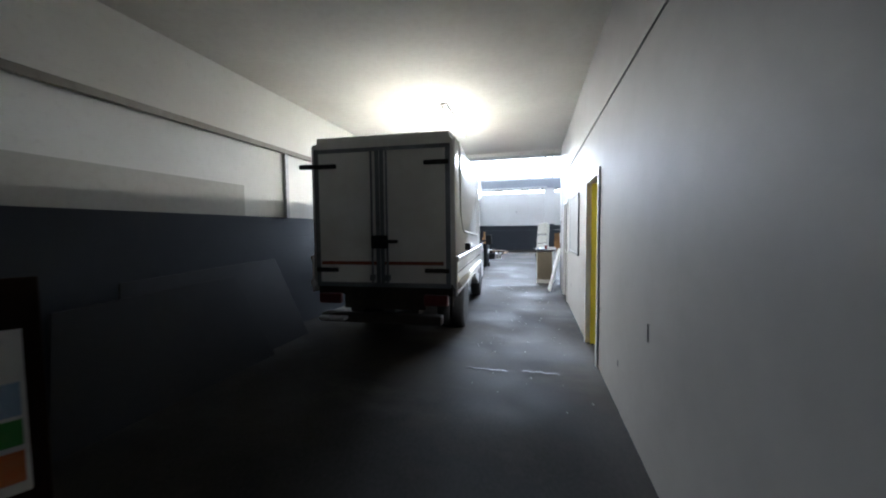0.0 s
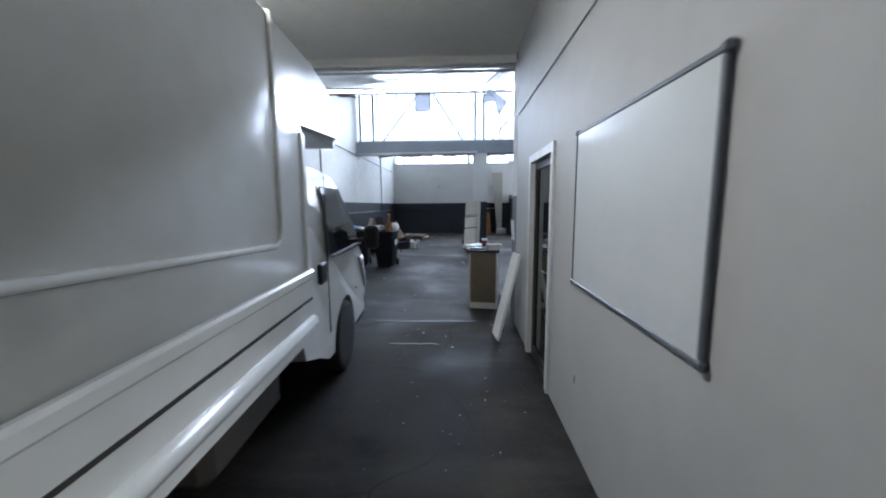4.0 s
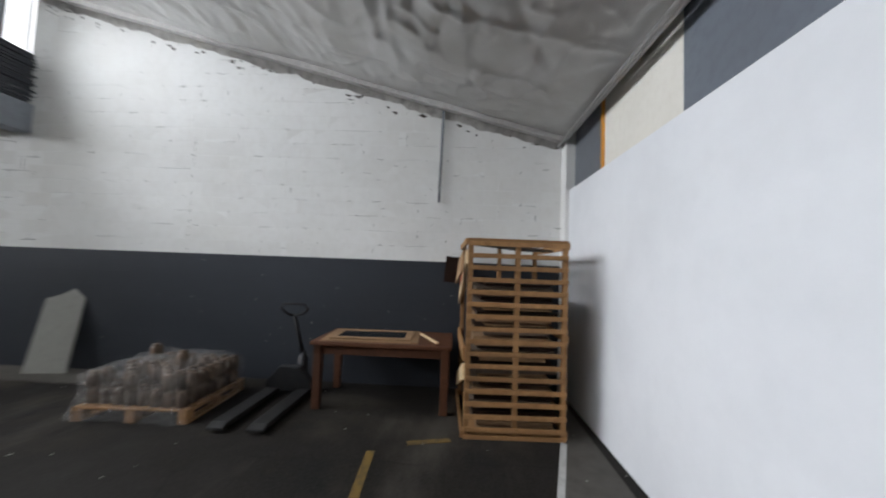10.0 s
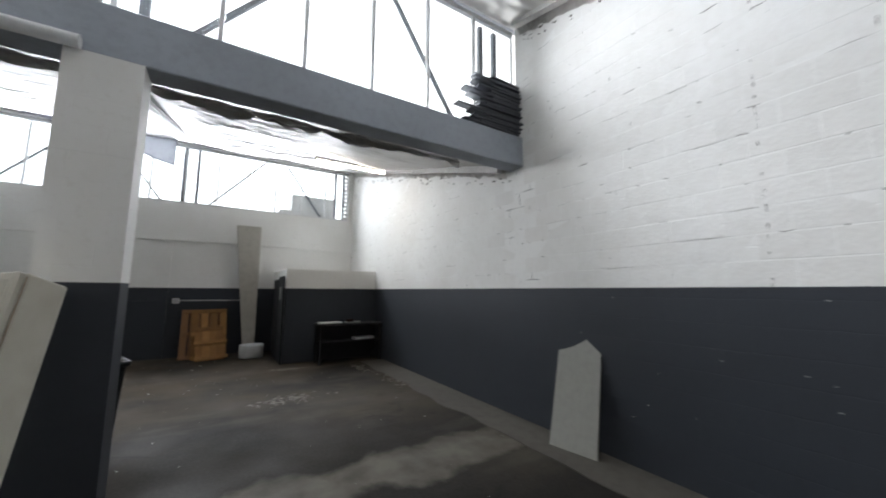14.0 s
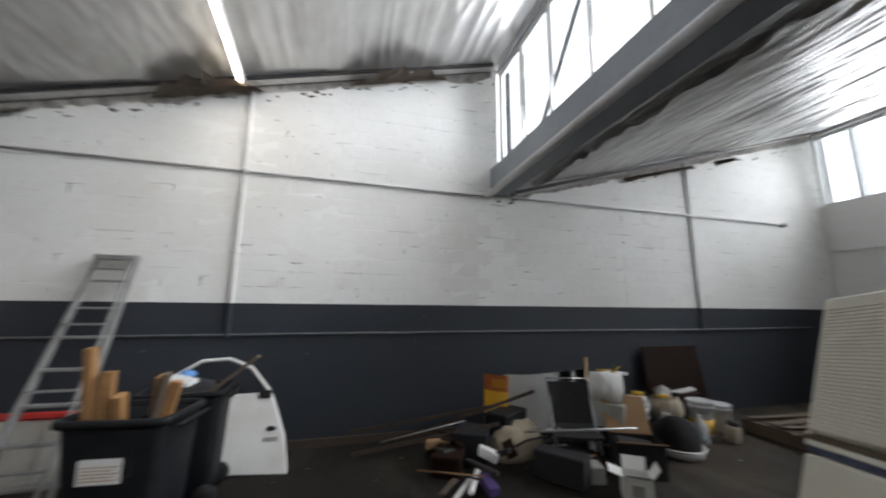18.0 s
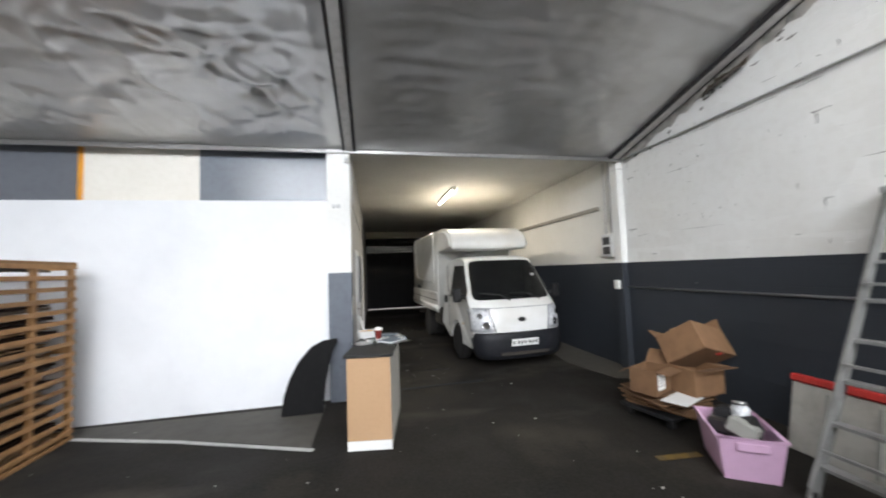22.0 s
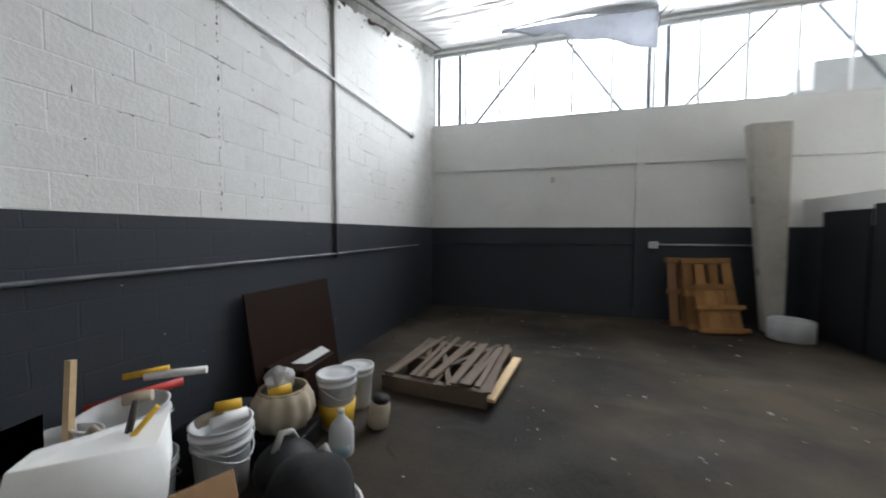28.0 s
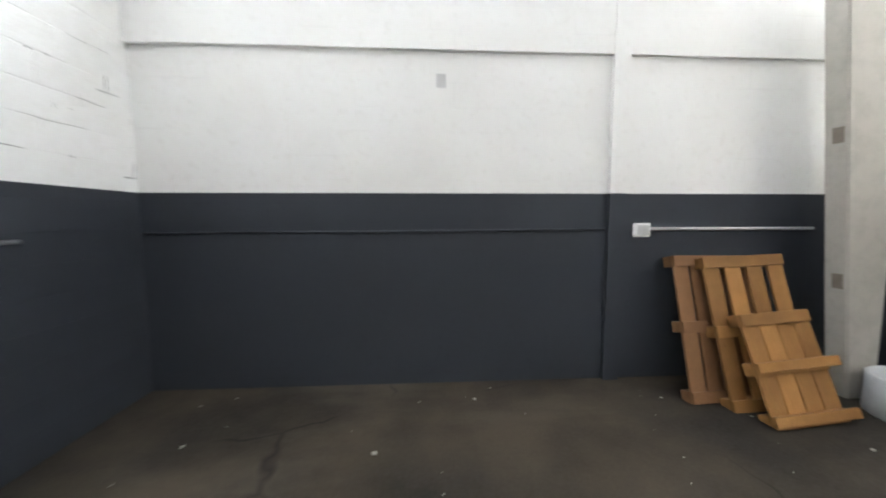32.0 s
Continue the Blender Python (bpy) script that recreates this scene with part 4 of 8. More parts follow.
        part("side_latch", box(*sorted((s * 0.85, s * 0.93)), -1.80, -1.74, 1.20, 1.29, 0.008), BLACK_TRIM, t, "black side latch")
        part("latch_arm", box(*sorted((s * 0.89, s * 0.93)), -1.76, -1.56, 1.22, 1.26, 0.008), BLACK_TRIM, t)
    # rear doors
    y = -2.65
    fr = box(-0.81, -0.76, y - 0.03, y, 0.84, 2.42)
    add_box(fr, 0.76, 0.81, y - 0.03, y, 0.84, 2.42)
    add_box(fr, -0.81, 0.81, y - 0.03, y, 2.38, 2.42)
    add_box(fr, -0.81, 0.81, y - 0.03, y, 0.82, 0.87)
    part("rear_frame", fr, STEEL_GREY, body, "grey rear door frame")
    for s in (-1, 1):
        x0, x1 = sorted((s * 0.02, s * 0.755))
        d = part("rear_door", box(x0, x1, y - 0.035, y - 0.002, 0.875, 2.375, 0.006), TRUCK_WHITE, t, "white rear door")
        part("door_seal", box(*sorted((s * 0.005, s * 0.05)), y - 0.045, y - 0.034, 0.875, 2.375), STEEL_GREY, d)
        part("strip", box(x0 + 0.02, x1 - 0.02, y - 0.04, y - 0.034, 1.08, 1.12), RUST_RED, d, "faded red-brown strip")
        part("lock_bar", tube([(s * 0.09, y - 0.06, 0.86), (s * 0.09, y - 0.06, 2.38)], 0.014, 8), STEEL_GREY, d)
        for z in (1.02, 2.22):
            part("hinge", box(*sorted((s * 0.52, s * 0.80)), y - 0.06, y - 0.034, z - 0.025, z + 0.025, 0.008), BLACK_TRIM, d, "dark strap hinge")
        part("bar_keeper", box(*sorted((s * 0.06, s * 0.12)), y - 0.085, y - 0.034, 0.90, 0.97, 0.008), STEEL_GREY, d)
    lock = part("lock_handle", box(-0.06, 0.22, y - 0.11, y - 0.06, 1.33, 1.37, 0.01), BLACK_TRIM, t, "dark lock handle")
    part("lock_plate", box(-0.10, 0.10, y - 0.08, y - 0.04, 1.27, 1.42, 0.008), BLACK_TRIM, lock)
    part("stay_bracket", box(-0.98, -0.80, y - 0.07, y - 0.02, 2.20, 2.25, 0.008), BLACK_TRIM, t)
    bb = part("rear_bumper", box(-0.72, 0.72, y - 0.12, y + 0.02, 0.42, 0.52, 0.012), CHASSIS, t, "dark rear step bumper")
    part("step_pad", box(-0.70, -0.38, y - 0.22, y - 0.10, 0.46, 0.50, 0.01), ALU, bb)
    for s in (-1, 1):
        part("tail_lamp", box(*sorted((s * 0.50, s * 0.78)), y - 0.05, y + 0.02, 0.62, 0.74, 0.012), worn("dull_red_lens", (0.10, 0.012, 0.012), (0.05, 0.01, 0.01), 0.4, local=True), t, "dull red tail lamp")
    part("under_guard", box(-0.5, 0.5, y + 0.05, y + 0.12, 0.55, 0.80), CHASSIS, t)
    return t


make_truck(pose(1.74, -2.97, 0, 0, 0, 3.5))


def door_frame(name, y0, y1, h, parent):
    bm = bmesh.new()
    for a, b in ((y0 - 0.05, y0 + 0.02), (y1 - 0.02, y1 + 0.05)):
        add_box(bm, C - 0.02, ROOM + 0.01, a, b, 0, h + 0.05)
    add_box(bm, C - 0.02, ROOM + 0.01, y0 + 0.02, y1 - 0.02, h - 0.02, h + 0.05)
    return part(name, bm, STEEL_WHITE, parent)


d1 = thing("door_1", "open doorway in a grey-white frame with a yellow door leaf", "doorway", kind="structure")
door_frame("door_frame", *YD, 2.06, d1)
LEAF = pose(4.325, -4.595, 0, 0, 0, -35)
leaf = part("door_leaf", wrapped(box(0.0, 0.765, -0.04, 0.0, 0.01, 2.03, 0.003), LEAF), YELLOW_PAINT, d1, "bright yellow door leaf standing half open into the room")
for zh in (0.3, 1.7):
    part("hinge", wrapped(tube([(-0.007, -0.005, zh), (-0.007, -0.005, zh + 0.1)], 0.008, 8), LEAF), CHROME, leaf)
part("lever", wrapped(tube([(0.705, -0.045, 1.02), (0.705, -0.095, 1.02), (0.595, -0.095, 1.02)], 0.009, 8), LEAF), CHROME, leaf)
single("orange_wall", box(ROOM, W, -4.05, -3.95, 0, 2.95), worn("orange_wall_paint", (0.72, 0.16, 0.02), (0.45, 0.10, 0.02), 0.6), "orange painted wall of the room behind", "wall", kind="structure")
# added fill, no fitting: brightens the yellow leaf and the truck side
area_lamp("side_room_fill", (5.9, -5.9, 2.9), (5.3, -5.2, 0.6), 0.3, 1.2, 80, (1.0, 0.94, 0.82))
d2 = thing("door_2", "aluminium framed dark glass door in a grey-white frame", "door", kind="structure")
door_frame("door_frame", *D2, 2.0, d2)
sgl = worn("dark_green_glass", (0.010, 0.016, 0.012), (0.015, 0.02, 0.016), 0.04, bump=0, amount=0.1, spec=0.8)
part("glass", box(C + 0.05, C + 0.062, D2[0] + 0.07, D2[1] - 0.07, 0.10, 1.92), sgl, d2, "dark glossy glass")
bm = box(C + 0.03, C + 0.08, D2[0] + 0.02, D2[0] + 0.08, 0, 1.97)
add_box(bm, C + 0.03, C + 0.08, D2[1] - 0.08, D2[1] - 0.02, 0, 1.97)
add_box(bm, C + 0.03, C + 0.08, D2[0] + 0.08, D2[1] - 0.08, 0, 0.10)
add_box(bm, C + 0.03, C + 0.08, D2[0] + 0.08, D2[1] - 0.08, 1.91, 1.97)
part("leaf_frame", bm, DARK_STEEL, d2)
part("door_handle", tube([(C + 0.03, D2[0] + 0.05, 1.0), (C - 0.03, D2[0] + 0.05, 1.0), (C - 0.03, D2[0] + 0.17, 1.0)], 0.011, 8), CHROME, d2, "chrome lever handle")

wbd = thing("whiteboard", "whiteboard in an aluminium frame with grey plastic corners", "whiteboard", pose(C, -3.129, 1.535, 0, 0, -90))
part("panel", box(-0.584, 0.584, -0.020, -0.002, -0.45, 0.45), worn("whiteboard_gloss", (0.62, 0.64, 0.65), (0.54, 0.56, 0.57), 0.18, big=1.5, amount=0.2, bump=0), wbd)
for n_, b_ in (("frame_bar", (-0.604, 0.604, -0.025, -0.001, 0.445, 0.468)), ("frame_bar", (-0.604, 0.604, -0.025, -0.001, -0.468, -0.445)),
               ("frame_bar", (-0.606, -0.584, -0.025, -0.001, -0.44, 0.44)), ("frame_bar", (0.584, 0.606, -0.025, -0.001, -0.44, 0.44))):
    part(n_, box(*b_, 0.005), PANEL_GREY, wbd)
for sx in (-1, 1):
    for sz in (-1, 1):
        part("corner_cap", box(*sorted((sx * 0.579, sx * 0.616)), -0.03, 0.0, *sorted((sz * 0.44, sz * 0.476)), 0.008), PANEL_GREY, wbd)

# roller door at the back
DOOR_DARK = worn("dark_shutter_paint", (0.013, 0.013, 0.014), (0.02, 0.019, 0.018), 0.7, spec=0.15)
rd = thing("roller_door", "dark steel roller door, not quite shut", "roller door", kind="structure")
for k in range(29):
    part("slat", box(0.05, C - 0.05, BACK - 0.06, BACK - 0.02 + 0.008 * (k % 2), 0.055 + 0.1 * k, (0.154 if k < 24 or k > 27 else 0.144) + 0.1 * k), DOOR_DARK, rd)
for x in (0.0, C - 0.06):
    part("guide_rail", box(x, x + 0.06, BACK - 0.08, BACK + 0.03, 0, 2.9), DARK_STEEL, rd)
part("drum", tube([(0.02, BACK + 0.12, 2.98), (C - 0.02, BACK + 0.12, 2.98)], 0.16, 14), DARK_STEEL, rd)
single("pavement", box(-2.0, 7.0, BACK - 2.5, BACK - 0.07, -0.003, 0.004), worn("pale_apron_concrete", (0.52, 0.50, 0.46), (0.40, 0.38, 0.35), 0.8), "pale concrete apron outside the roller door", "pavement", kind="structure")
single("ground", box(-90, 100, -100, 100, -0.6, -0.205), PALE_FLOOR, "pale paved yard outside", "ground", kind="structure")
single("wall_street", box(-8, 14, -22, -21.6, -0.05, 6), CREAM, "pale wall across the yard", "wall", kind="structure")

# corridor ledge, conduits and lamp
single("ledge_corridor", box(0, 0.05, BACK, -0.55, 2.62, 2.69, 0.006), worn("ledge_paint", (0.36, 0.34, 0.30), (0.22, 0.20, 0.17), 0.7), "grey-brown painted ledge along the corridor wall", "trim", kind="structure")
bm = box(0, 0.05, -4.86, -4.80, 1.68, 2.62)
single("conduit_corridor", bm, CONDUIT, "painted upright conduit on the corridor wall", "conduit", kind="structure")


def strip_lamp(name, m, length, label):
    t = thing(name, label, "ceiling lamp", m)
    part("lamp_housing", box(-length / 2, length / 2, -0.05, 0.05, -0.05, 0.0, 0.01), STEEL_WHITE, t)
    for s in (-1, 1):
        part("lamp_holder", box(*sorted((s * (length / 2 - 0.03), s * length / 2)), -0.02, 0.02, -0.10, -0.05), STEEL_WHITE, t)
    part("lamp_tube", tube([(-length / 2 + 0.03, 0, -0.08), (length / 2 - 0.03, 0, -0.08)], 0.016, 10), TUBE, t, "lit fluorescent tube")
    return t


strip_lamp("strip_lamp", pose(2.23, -3.12, CEIL, 0, 0, 90), 1.66, "lit fluorescent strip lamp on the corridor ceiling")
strip_lamp("strip_lamp", pose(1.00, 4.30, 4.46, 0, 0, 4), 1.5, "lit fluorescent strip lamp hung below the foil roof")
strip_lamp("strip_lamp", pose(7.33, 11.42, 4.30), 1.5, "lit fluorescent strip lamp hung under the far foil roof")
area_lamp("far_tube_light", (7.33, 11.42, 4.18), (7.33, 11.42, 0), 1.4, 0.06, 7, (1.0, 0.88, 0.68))
area_lamp("corridor_tube_light", (2.23, -3.12, CEIL - 0.12), (2.23, -3.12, 0), 0.06, 1.5, 46, (1.0, 0.90, 0.74))
area_lamp("hall_tube_light", (1.00, 4.30, 4.33), (1.00, 4.30, 0), 1.4, 0.06, 10, (1.0, 0.94, 0.83))

# leaning dark sheets on the west side
for k, (y0, y1, h, x) in enumerate(((-7.35, -5.25, 1.15, 0.45), (-7.9, -6.1, 1.02, 0.60))):
    ob = single("dark_board", extrude_poly([(y0, 0.0), (y1 + 0.25, 0.0), (y1, h), (y0 + 0.2, h - 0.06)], 0.025, None, 0.004), DARK_SHEET,
                "large dark board leaning on the corridor wall", "board", group="boards leaning in the corridor")
    ob.matrix_world = pose(x, 0, 0, 0, 0, 90) @ pose(0, 0, 0, -16)
ban = thing("sign_board", "dark board with a colourful printed poster on it", "sign", pose(0.79, -8.48, 0, 0, 0, 62))
part("backing", box(-0.45, 0.45, 0.0, 0.03, 0.0, 1.25, 0.005), BROWN_BOARD, ban)
post = part("poster", box(-0.40, 0.38, -0.006, -0.001, 0.10, 0.98), PAPER, ban, "poster with red, blue and green bands")
for z0, z1, mt in ((0.52, 0.70, worn("pale_blue_print", (0.25, 0.38, 0.55), (0.45, 0.5, 0.55), 0.6, local=True)), (0.36, 0.50, worn("green_print", (0.06, 0.30, 0.06), (0.15, 0.35, 0.1), 0.6, local=True)),
                   (0.16, 0.33, worn("orange_print", (0.60, 0.16, 0.05), (0.5, 0.25, 0.1), 0.6, local=True))):
    part("print_band", box(-0.38, 0.36, -0.009, -0.006, z0, z1), mt, post)


def letters(text, size, m, mat, parent, depth=0.002):
    cu = bpy.data.curves.new("letters", "FONT")
    cu.body, cu.size, cu.extrude, cu.align_x = text, size, depth, "CENTER"
    ob = bpy.data.objects.new("letters", cu)
    me = bpy.data.meshes.new_from_object(ob)
    bpy.data.objects.remove(ob)
    me.materials.append(mat)
    o = new("letters", me)
    o.matrix_world = m
    o.parent = parent
    return o


letters("ES", 0.20, pose(0.20, -0.009, 0.76, 90), RED_PLASTIC, post)

# white plank by the second door
pk = single("leaning_board", box(-0.015, 0.015, -0.14, 0.14, 0, 1.03, 0.004), PAPER, "narrow white board leaning on the wall by the glass door", "board")
pk.matrix_world = pose(3.97, -0.72, 0.004, 0, 0, 6) @ pose(0, 0, 0, 0, 13.5)
nt_ = thing("paper_notice", "white paper notice taped on the grey pillar foot", "notice", pose(C - 0.004, -0.005, 1.21, 0, -3, 0))
part("sheet", box(-0.002, 0.0, -0.13, 0.13, -0.155, 0.155), PAPER, nt_)
for zz in (0.15, -0.15):
    part("tape", box(-0.004, -0.002, -0.03, 0.03, zz - 0.012, zz + 0.012), CHIPBOARD, nt_)
for k in range(8):
    part("print_line", box(-0.0035, -0.002, -0.10, 0.10 - 0.03 * (k % 3), 0.10 - 0.026 * k, 0.104 - 0.026 * k), worn("grey_print", (0.70, 0.70, 0.69), (0.66, 0.66, 0.65), 0.8, local=True), nt_)
# marks on the partition, cracks in the corridor floor
single("wall_stain", lathe([(0.0, 0.0), (0.016, 0.0), (0.011, 0.0012), (0.0, 0.0015)], 12, m=pose(C, -0.606, 1.736, 0, -90) @ Matrix.Diagonal((0.6, 1.3, 1, 1))), DARK_STEEL, "small dark smudge on the partition", "stain", kind="structure")
single("wall_scrape", box(C - 0.004, C - 0.001, -7.052, -7.036, 0.79, 0.90), DARK_STEEL, "dark upright scrape on the partition", "mark", kind="structure")
for k, (yy, zz) in enumerate(((-6.3, 0.35), (-5.55, 0.62), (-3.9, 0.55), (-2.6, 0.42))):
    single("wall_scrape", box(C - 0.004, C - 0.001, yy, yy + 0.012, zz, zz + 0.05), STEEL_GREY, "small grey scrape on the partition", "mark", kind="structure")
for x0, x1, y0 in ((2.9, 3.34, -5.735), (3.5, 3.86, -5.70), (2.75, 3.3, -0.95)):
    bm = bmesh.new()
    pts = [(x0 + (x1 - x0) * k / 8, y0 + 0.02 * math.sin(k * 2.1)) for k in range(9)]
    for (ax, ay), (bx, by) in zip(pts, pts[1:]):
        beam_between((ax, ay, 0.001), (bx, by, 0.001), 0.018, 0.006, bm)
    single("floor_crack", bm, DARK_STEEL, "dark open joint in the concrete floor", "crack", kind="structure")
single("wall_band", box(0.0, 0.003, BACK, -5.6, DADO, 2.07), worn("grey_white_undercoat", (0.52, 0.51, 0.46), (0.42, 0.40, 0.35), 0.7), "greyer painted band above the dado", "wall", kind="structure")

# ---- hall: fixtures on walls and roof ----
def conduit(name, pts, r, label, mat=None, kind="structure"):
    return single(name, tube(pts, r, 8), mat or CONDUIT, label, "conduit", kind=kind)


conduit("conduit_west_high", [(0.03, 0.05, 3.33), (0.03, 4.345, 3.33), (0.03, 7.70, 3.31), (0.03, 8.0, 3.33), (0.03, 13.97, 3.335)], 0.016, "grey conduit along the top of the wall")
conduit("conduit_west_low", [(0.025, 0.05, 1.29), (0.025, 5.3, 1.315), (0.025, 8.6, 1.325), (0.025, 11.5, 1.32), (0.025, 14.3, 1.34)], 0.013, "scuffed grey conduit along the dado", worn("scuffed_conduit", (0.10, 0.11, 0.125), (0.26, 0.26, 0.26), 0.45, small=6, amount=0.6))
UPRIGHT = worn("dusty_white_conduit", (0.66, 0.66, 0.64), (0.48, 0.47, 0.45), 0.6, small=8, amount=0.5)
for k, (yy, zt) in enumerate(((4.335, 4.42), (11.58, 4.42))):
    bm = box(0, 0.04, yy - 0.024, yy + 0.024, DADO, zt, 0.006)
    add_box(bm, 0, 0.04, yy - 0.024, yy + 0.024, 1.27, DADO - 0.002, 1, 0.006)
    single("trim_upright_%d" % (k + 1), bm, [UPRIGHT, worn("grey_painted_duct", (0.040, 0.045, 0.054), (0.03, 0.033, 0.038), 0.5)], "narrow upright duct painted over with the wall", "trim", kind="structure")
wall_boxes("pilaster_mouth", [(0, 0.10, -0.12, 0.06, 0, EAVE)], [WALL_X, DADO_X], "white painted strip at the corridor mouth", "trim")
conduit("conduit_east", [(W - 0.05, 1.69, 3.81), (W - 0.05, 1.71, 2.49)], 0.018, "thin dark steel pipe hanging down the wall", STEEL_GREY)
conduit("conduit_north", [(4.30, L - 0.016, 1.37), (5.88, L - 0.016, 1.37)], 0.013, "pale conduit along the end wall")
conduit("conduit_north_2", [(0.03, L - 0.014, 1.345), (3.93, L - 0.014, 1.365)], 0.010, "dark conduit along the end wall", DADO_X)
single("wall_patch", box(2.44, 2.52, L - 0.004, L, 2.55, 2.66), CONDUIT, "small grey plate on the end wall", "plate", kind="structure")
jb = thing("junction_box", "small round conduit box on the wall", "junction box", pose(0.0, 4.345, 3.33))
part("box_body", lathe([(0.05, 0.0), (0.05, 0.05), (0.0, 0.052)], 14, m=pose(0, 0, 0, 0, 90)), CONDUIT, jb)
jb2 = copy_thing(jb, pose(0.0, 13.98, 3.335))
sk = thing("wall_socket", "white plastic socket box on the dado", "socket", pose(4.25, L - 0.001, 1.36))
part("box_body", box(-0.07, 0.07, -0.05, 0.0, -0.06, 0.06, 0.008), PAPER, sk)
part("cover", box(-0.055, 0.055, -0.056, -0.05, -0.045, 0.045, 0.003), WHITE_PLASTIC, sk)
eb = thing("distribution_box", "white electrical box with dark switches beside the corridor", "fuse box", pose(0.0, -0.30, 1.98))
part("box_body", box(0.0, 0.10, -0.13, 0.13, -0.19, 0.19, 0.01), STEEL_WHITE, eb)
for k in range(2):
    part("window_panel", box(0.10, 0.106, -0.09, 0.09, -0.15 + 0.16 * k, -0.02 + 0.16 * k), DARK_STEEL, eb)
conduit("conduit_box", [(0.04, -0.22, 2.17), (0.04, -0.22, 3.40)], 0.012, "pale conduit rising from the electrical box")
conduit("conduit_box_2", [(0.04, -0.36, 2.17), (0.04, -0.36, 3.40)], 0.012, "pale conduit rising from the electrical box")
pir = thing("wall_sensor", "small white sensor high on the pillar", "sensor", pose(4.30, 0.10, 3.22, 0, 0, 0))
part("sensor_body", box(-0.03, 0.03, 0.0, 0.06, -0.05, 0.05, 0.012), PAPER, pir)
part("lens", lathe([(0.02, 0), (0.016, 0.012), (0, 0.014)], 12, m=pose(0, 0.06, -0.01, -90)), WHITE_PLASTIC, pir)
rg = thing("wall_plate", "two small round grey plates on the pillar", "plate", pose(4.45, 0.10, 2.58))
for dx in (-0.03, 0.03):
    part("disc", lathe([(0.03, 0), (0.028, 0.006), (0.018, 0.008), (0.0, 0.004)], 16, m=pose(dx, 0.0, 0, -90)), CONDUIT, rg)
sw = thing("wall_switch", "small white switch box by the corridor", "switch", pose(0.1, -0.05, 1.33))
part("box_body", box(0.0, 0.05, -0.05, 0.05, -0.07, 0.07, 0.008), PAPER, sw)
# pipes under the eave
for k, (dy, r) in enumerate(((0.05, 0.028), (0.11, 0.02))):
    conduit("eave_pipe", [(0.05, dy, EAVE - 0.01 - 0.035 * k), (W - 0.02, dy, EAVE - 0.01 - 0.035 * k)], r, "grey pipe along the low edge of the roof", GALV)
single("trim_eave", box(0.0, C, -0.03, 0.02, EAVE, CEIL + 0.1), CEILING, "edge of the corridor ceiling", "trim", kind="structure")

# ragged mortar where the walls meet the foil
def ragged(name, x, side, y0, y1, z0, z1, seed):
    bm = bmesh.new()
    n = int((y1 - y0) / 0.05)
    up, lo = [], []
    for k in range(n + 1):
        y = y0 + (y1 - y0) * k / n
        z = z0 + (z1 - z0) * k / n
        d = 0.10 + 0.10 * abs(noise.noise(Vector((y * 1.3, seed, 0)))) + 0.05 * noise.noise(Vector((y * 8, seed, 2)))
        o = 0.012 + 0.012 * noise.noise(Vector((y * 6, seed, 5)))
        up.append(bm.verts.new((x + side * (o + 0.05), y, z + 0.05)))
        lo.append(bm.verts.new((x + side * 0.002, y, z - d)))
    for k in range(n):
        bm.faces.new((up[k], up[k + 1], lo[k + 1], lo[k]))
    bmesh.ops.solidify(bm, geom=bm.faces[:], thickness=0.01)
    return single(name, bm, MORTAR, "ragged grey mortar edge under the roof", "trim", kind="structure")


MORTAR = worn("ragged_mortar", (0.62, 0.60, 0.56), (0.22, 0.20, 0.18), 0.9, small=7, amount=0.8, bump=0.6)
ragged("trim_roof_1", W, -1, 0.1, BEAM_Y - 0.1, EAVE + 0.02, TOP - 0.03, 2.0)
ragged("trim_roof_2", 0, 1, 0.1, BEAM_Y - 0.1, EAVE + 0.02, TOP - 0.03, 5.0)
ragged("trim_roof_3", W, -1, BEAM_Y + 0.2, L - 0.05, EAVE + 0.05, TOP - 0.08, 8.0)
ragged("trim_roof_4", 0, 1, BEAM_Y + 0.2, L - 0.05, EAVE + 0.05, TOP - 0.08, 3.0)
# downpipe along the foot of the gutter beam
conduit("gutter_pipe", [(0.06, BEAM_Y - 0.20, EAVE - 0.05), (4.2, BEAM_Y - 0.20, EAVE + 0.0)], 0.05, "pale pipe along the foot of the gutter beam", STEEL_WHITE)
# torn foil hanging at the clerestory
BACKING = worn("dull_foil_backing", (0.36, 0.37, 0.39), (0.22, 0.22, 0.24), 0.5, 0.3, small=6, amount=0.5)
for k, (x, y, z, w_, h_, ry, mt) in enumerate(((2.35, BEAM_Y - 0.12, 5.05, 0.55, 0.62, 0, BACKING), (4.75, BEAM_Y - 0.35, 4.98, 0.75, 0.50, 35, BACKING))):
    bm = bmesh.new()
    g = [[bm.verts.new((-w_ / 2 + w_ * i / 8, 0.04 * noise.noise(Vector((i * 0.6, j * 0.7, k))), h_ / 2 - h_ * j / 6 * (0.96 + 0.04 * math.sin(i * 0.5) if k == 0 else 0.75 + 0.25 * math.sin(i * 0.9 + k)))) for i in range(9)] for j in range(7)]
    for a, b in zip(g, g[1:]):
        for i in range(8):
            bm.faces.new((a[i], a[i + 1], b[i + 1], b[i])).smooth = True
    bmesh.ops.solidify(bm, geom=bm.faces[:], thickness=0.004)
    single("torn_foil", bm, mt, "torn flap of silver foil hanging from the roof", "foil", m=pose(x, y, z, 0, ry, 4), group="torn foil flaps", smooth=True)
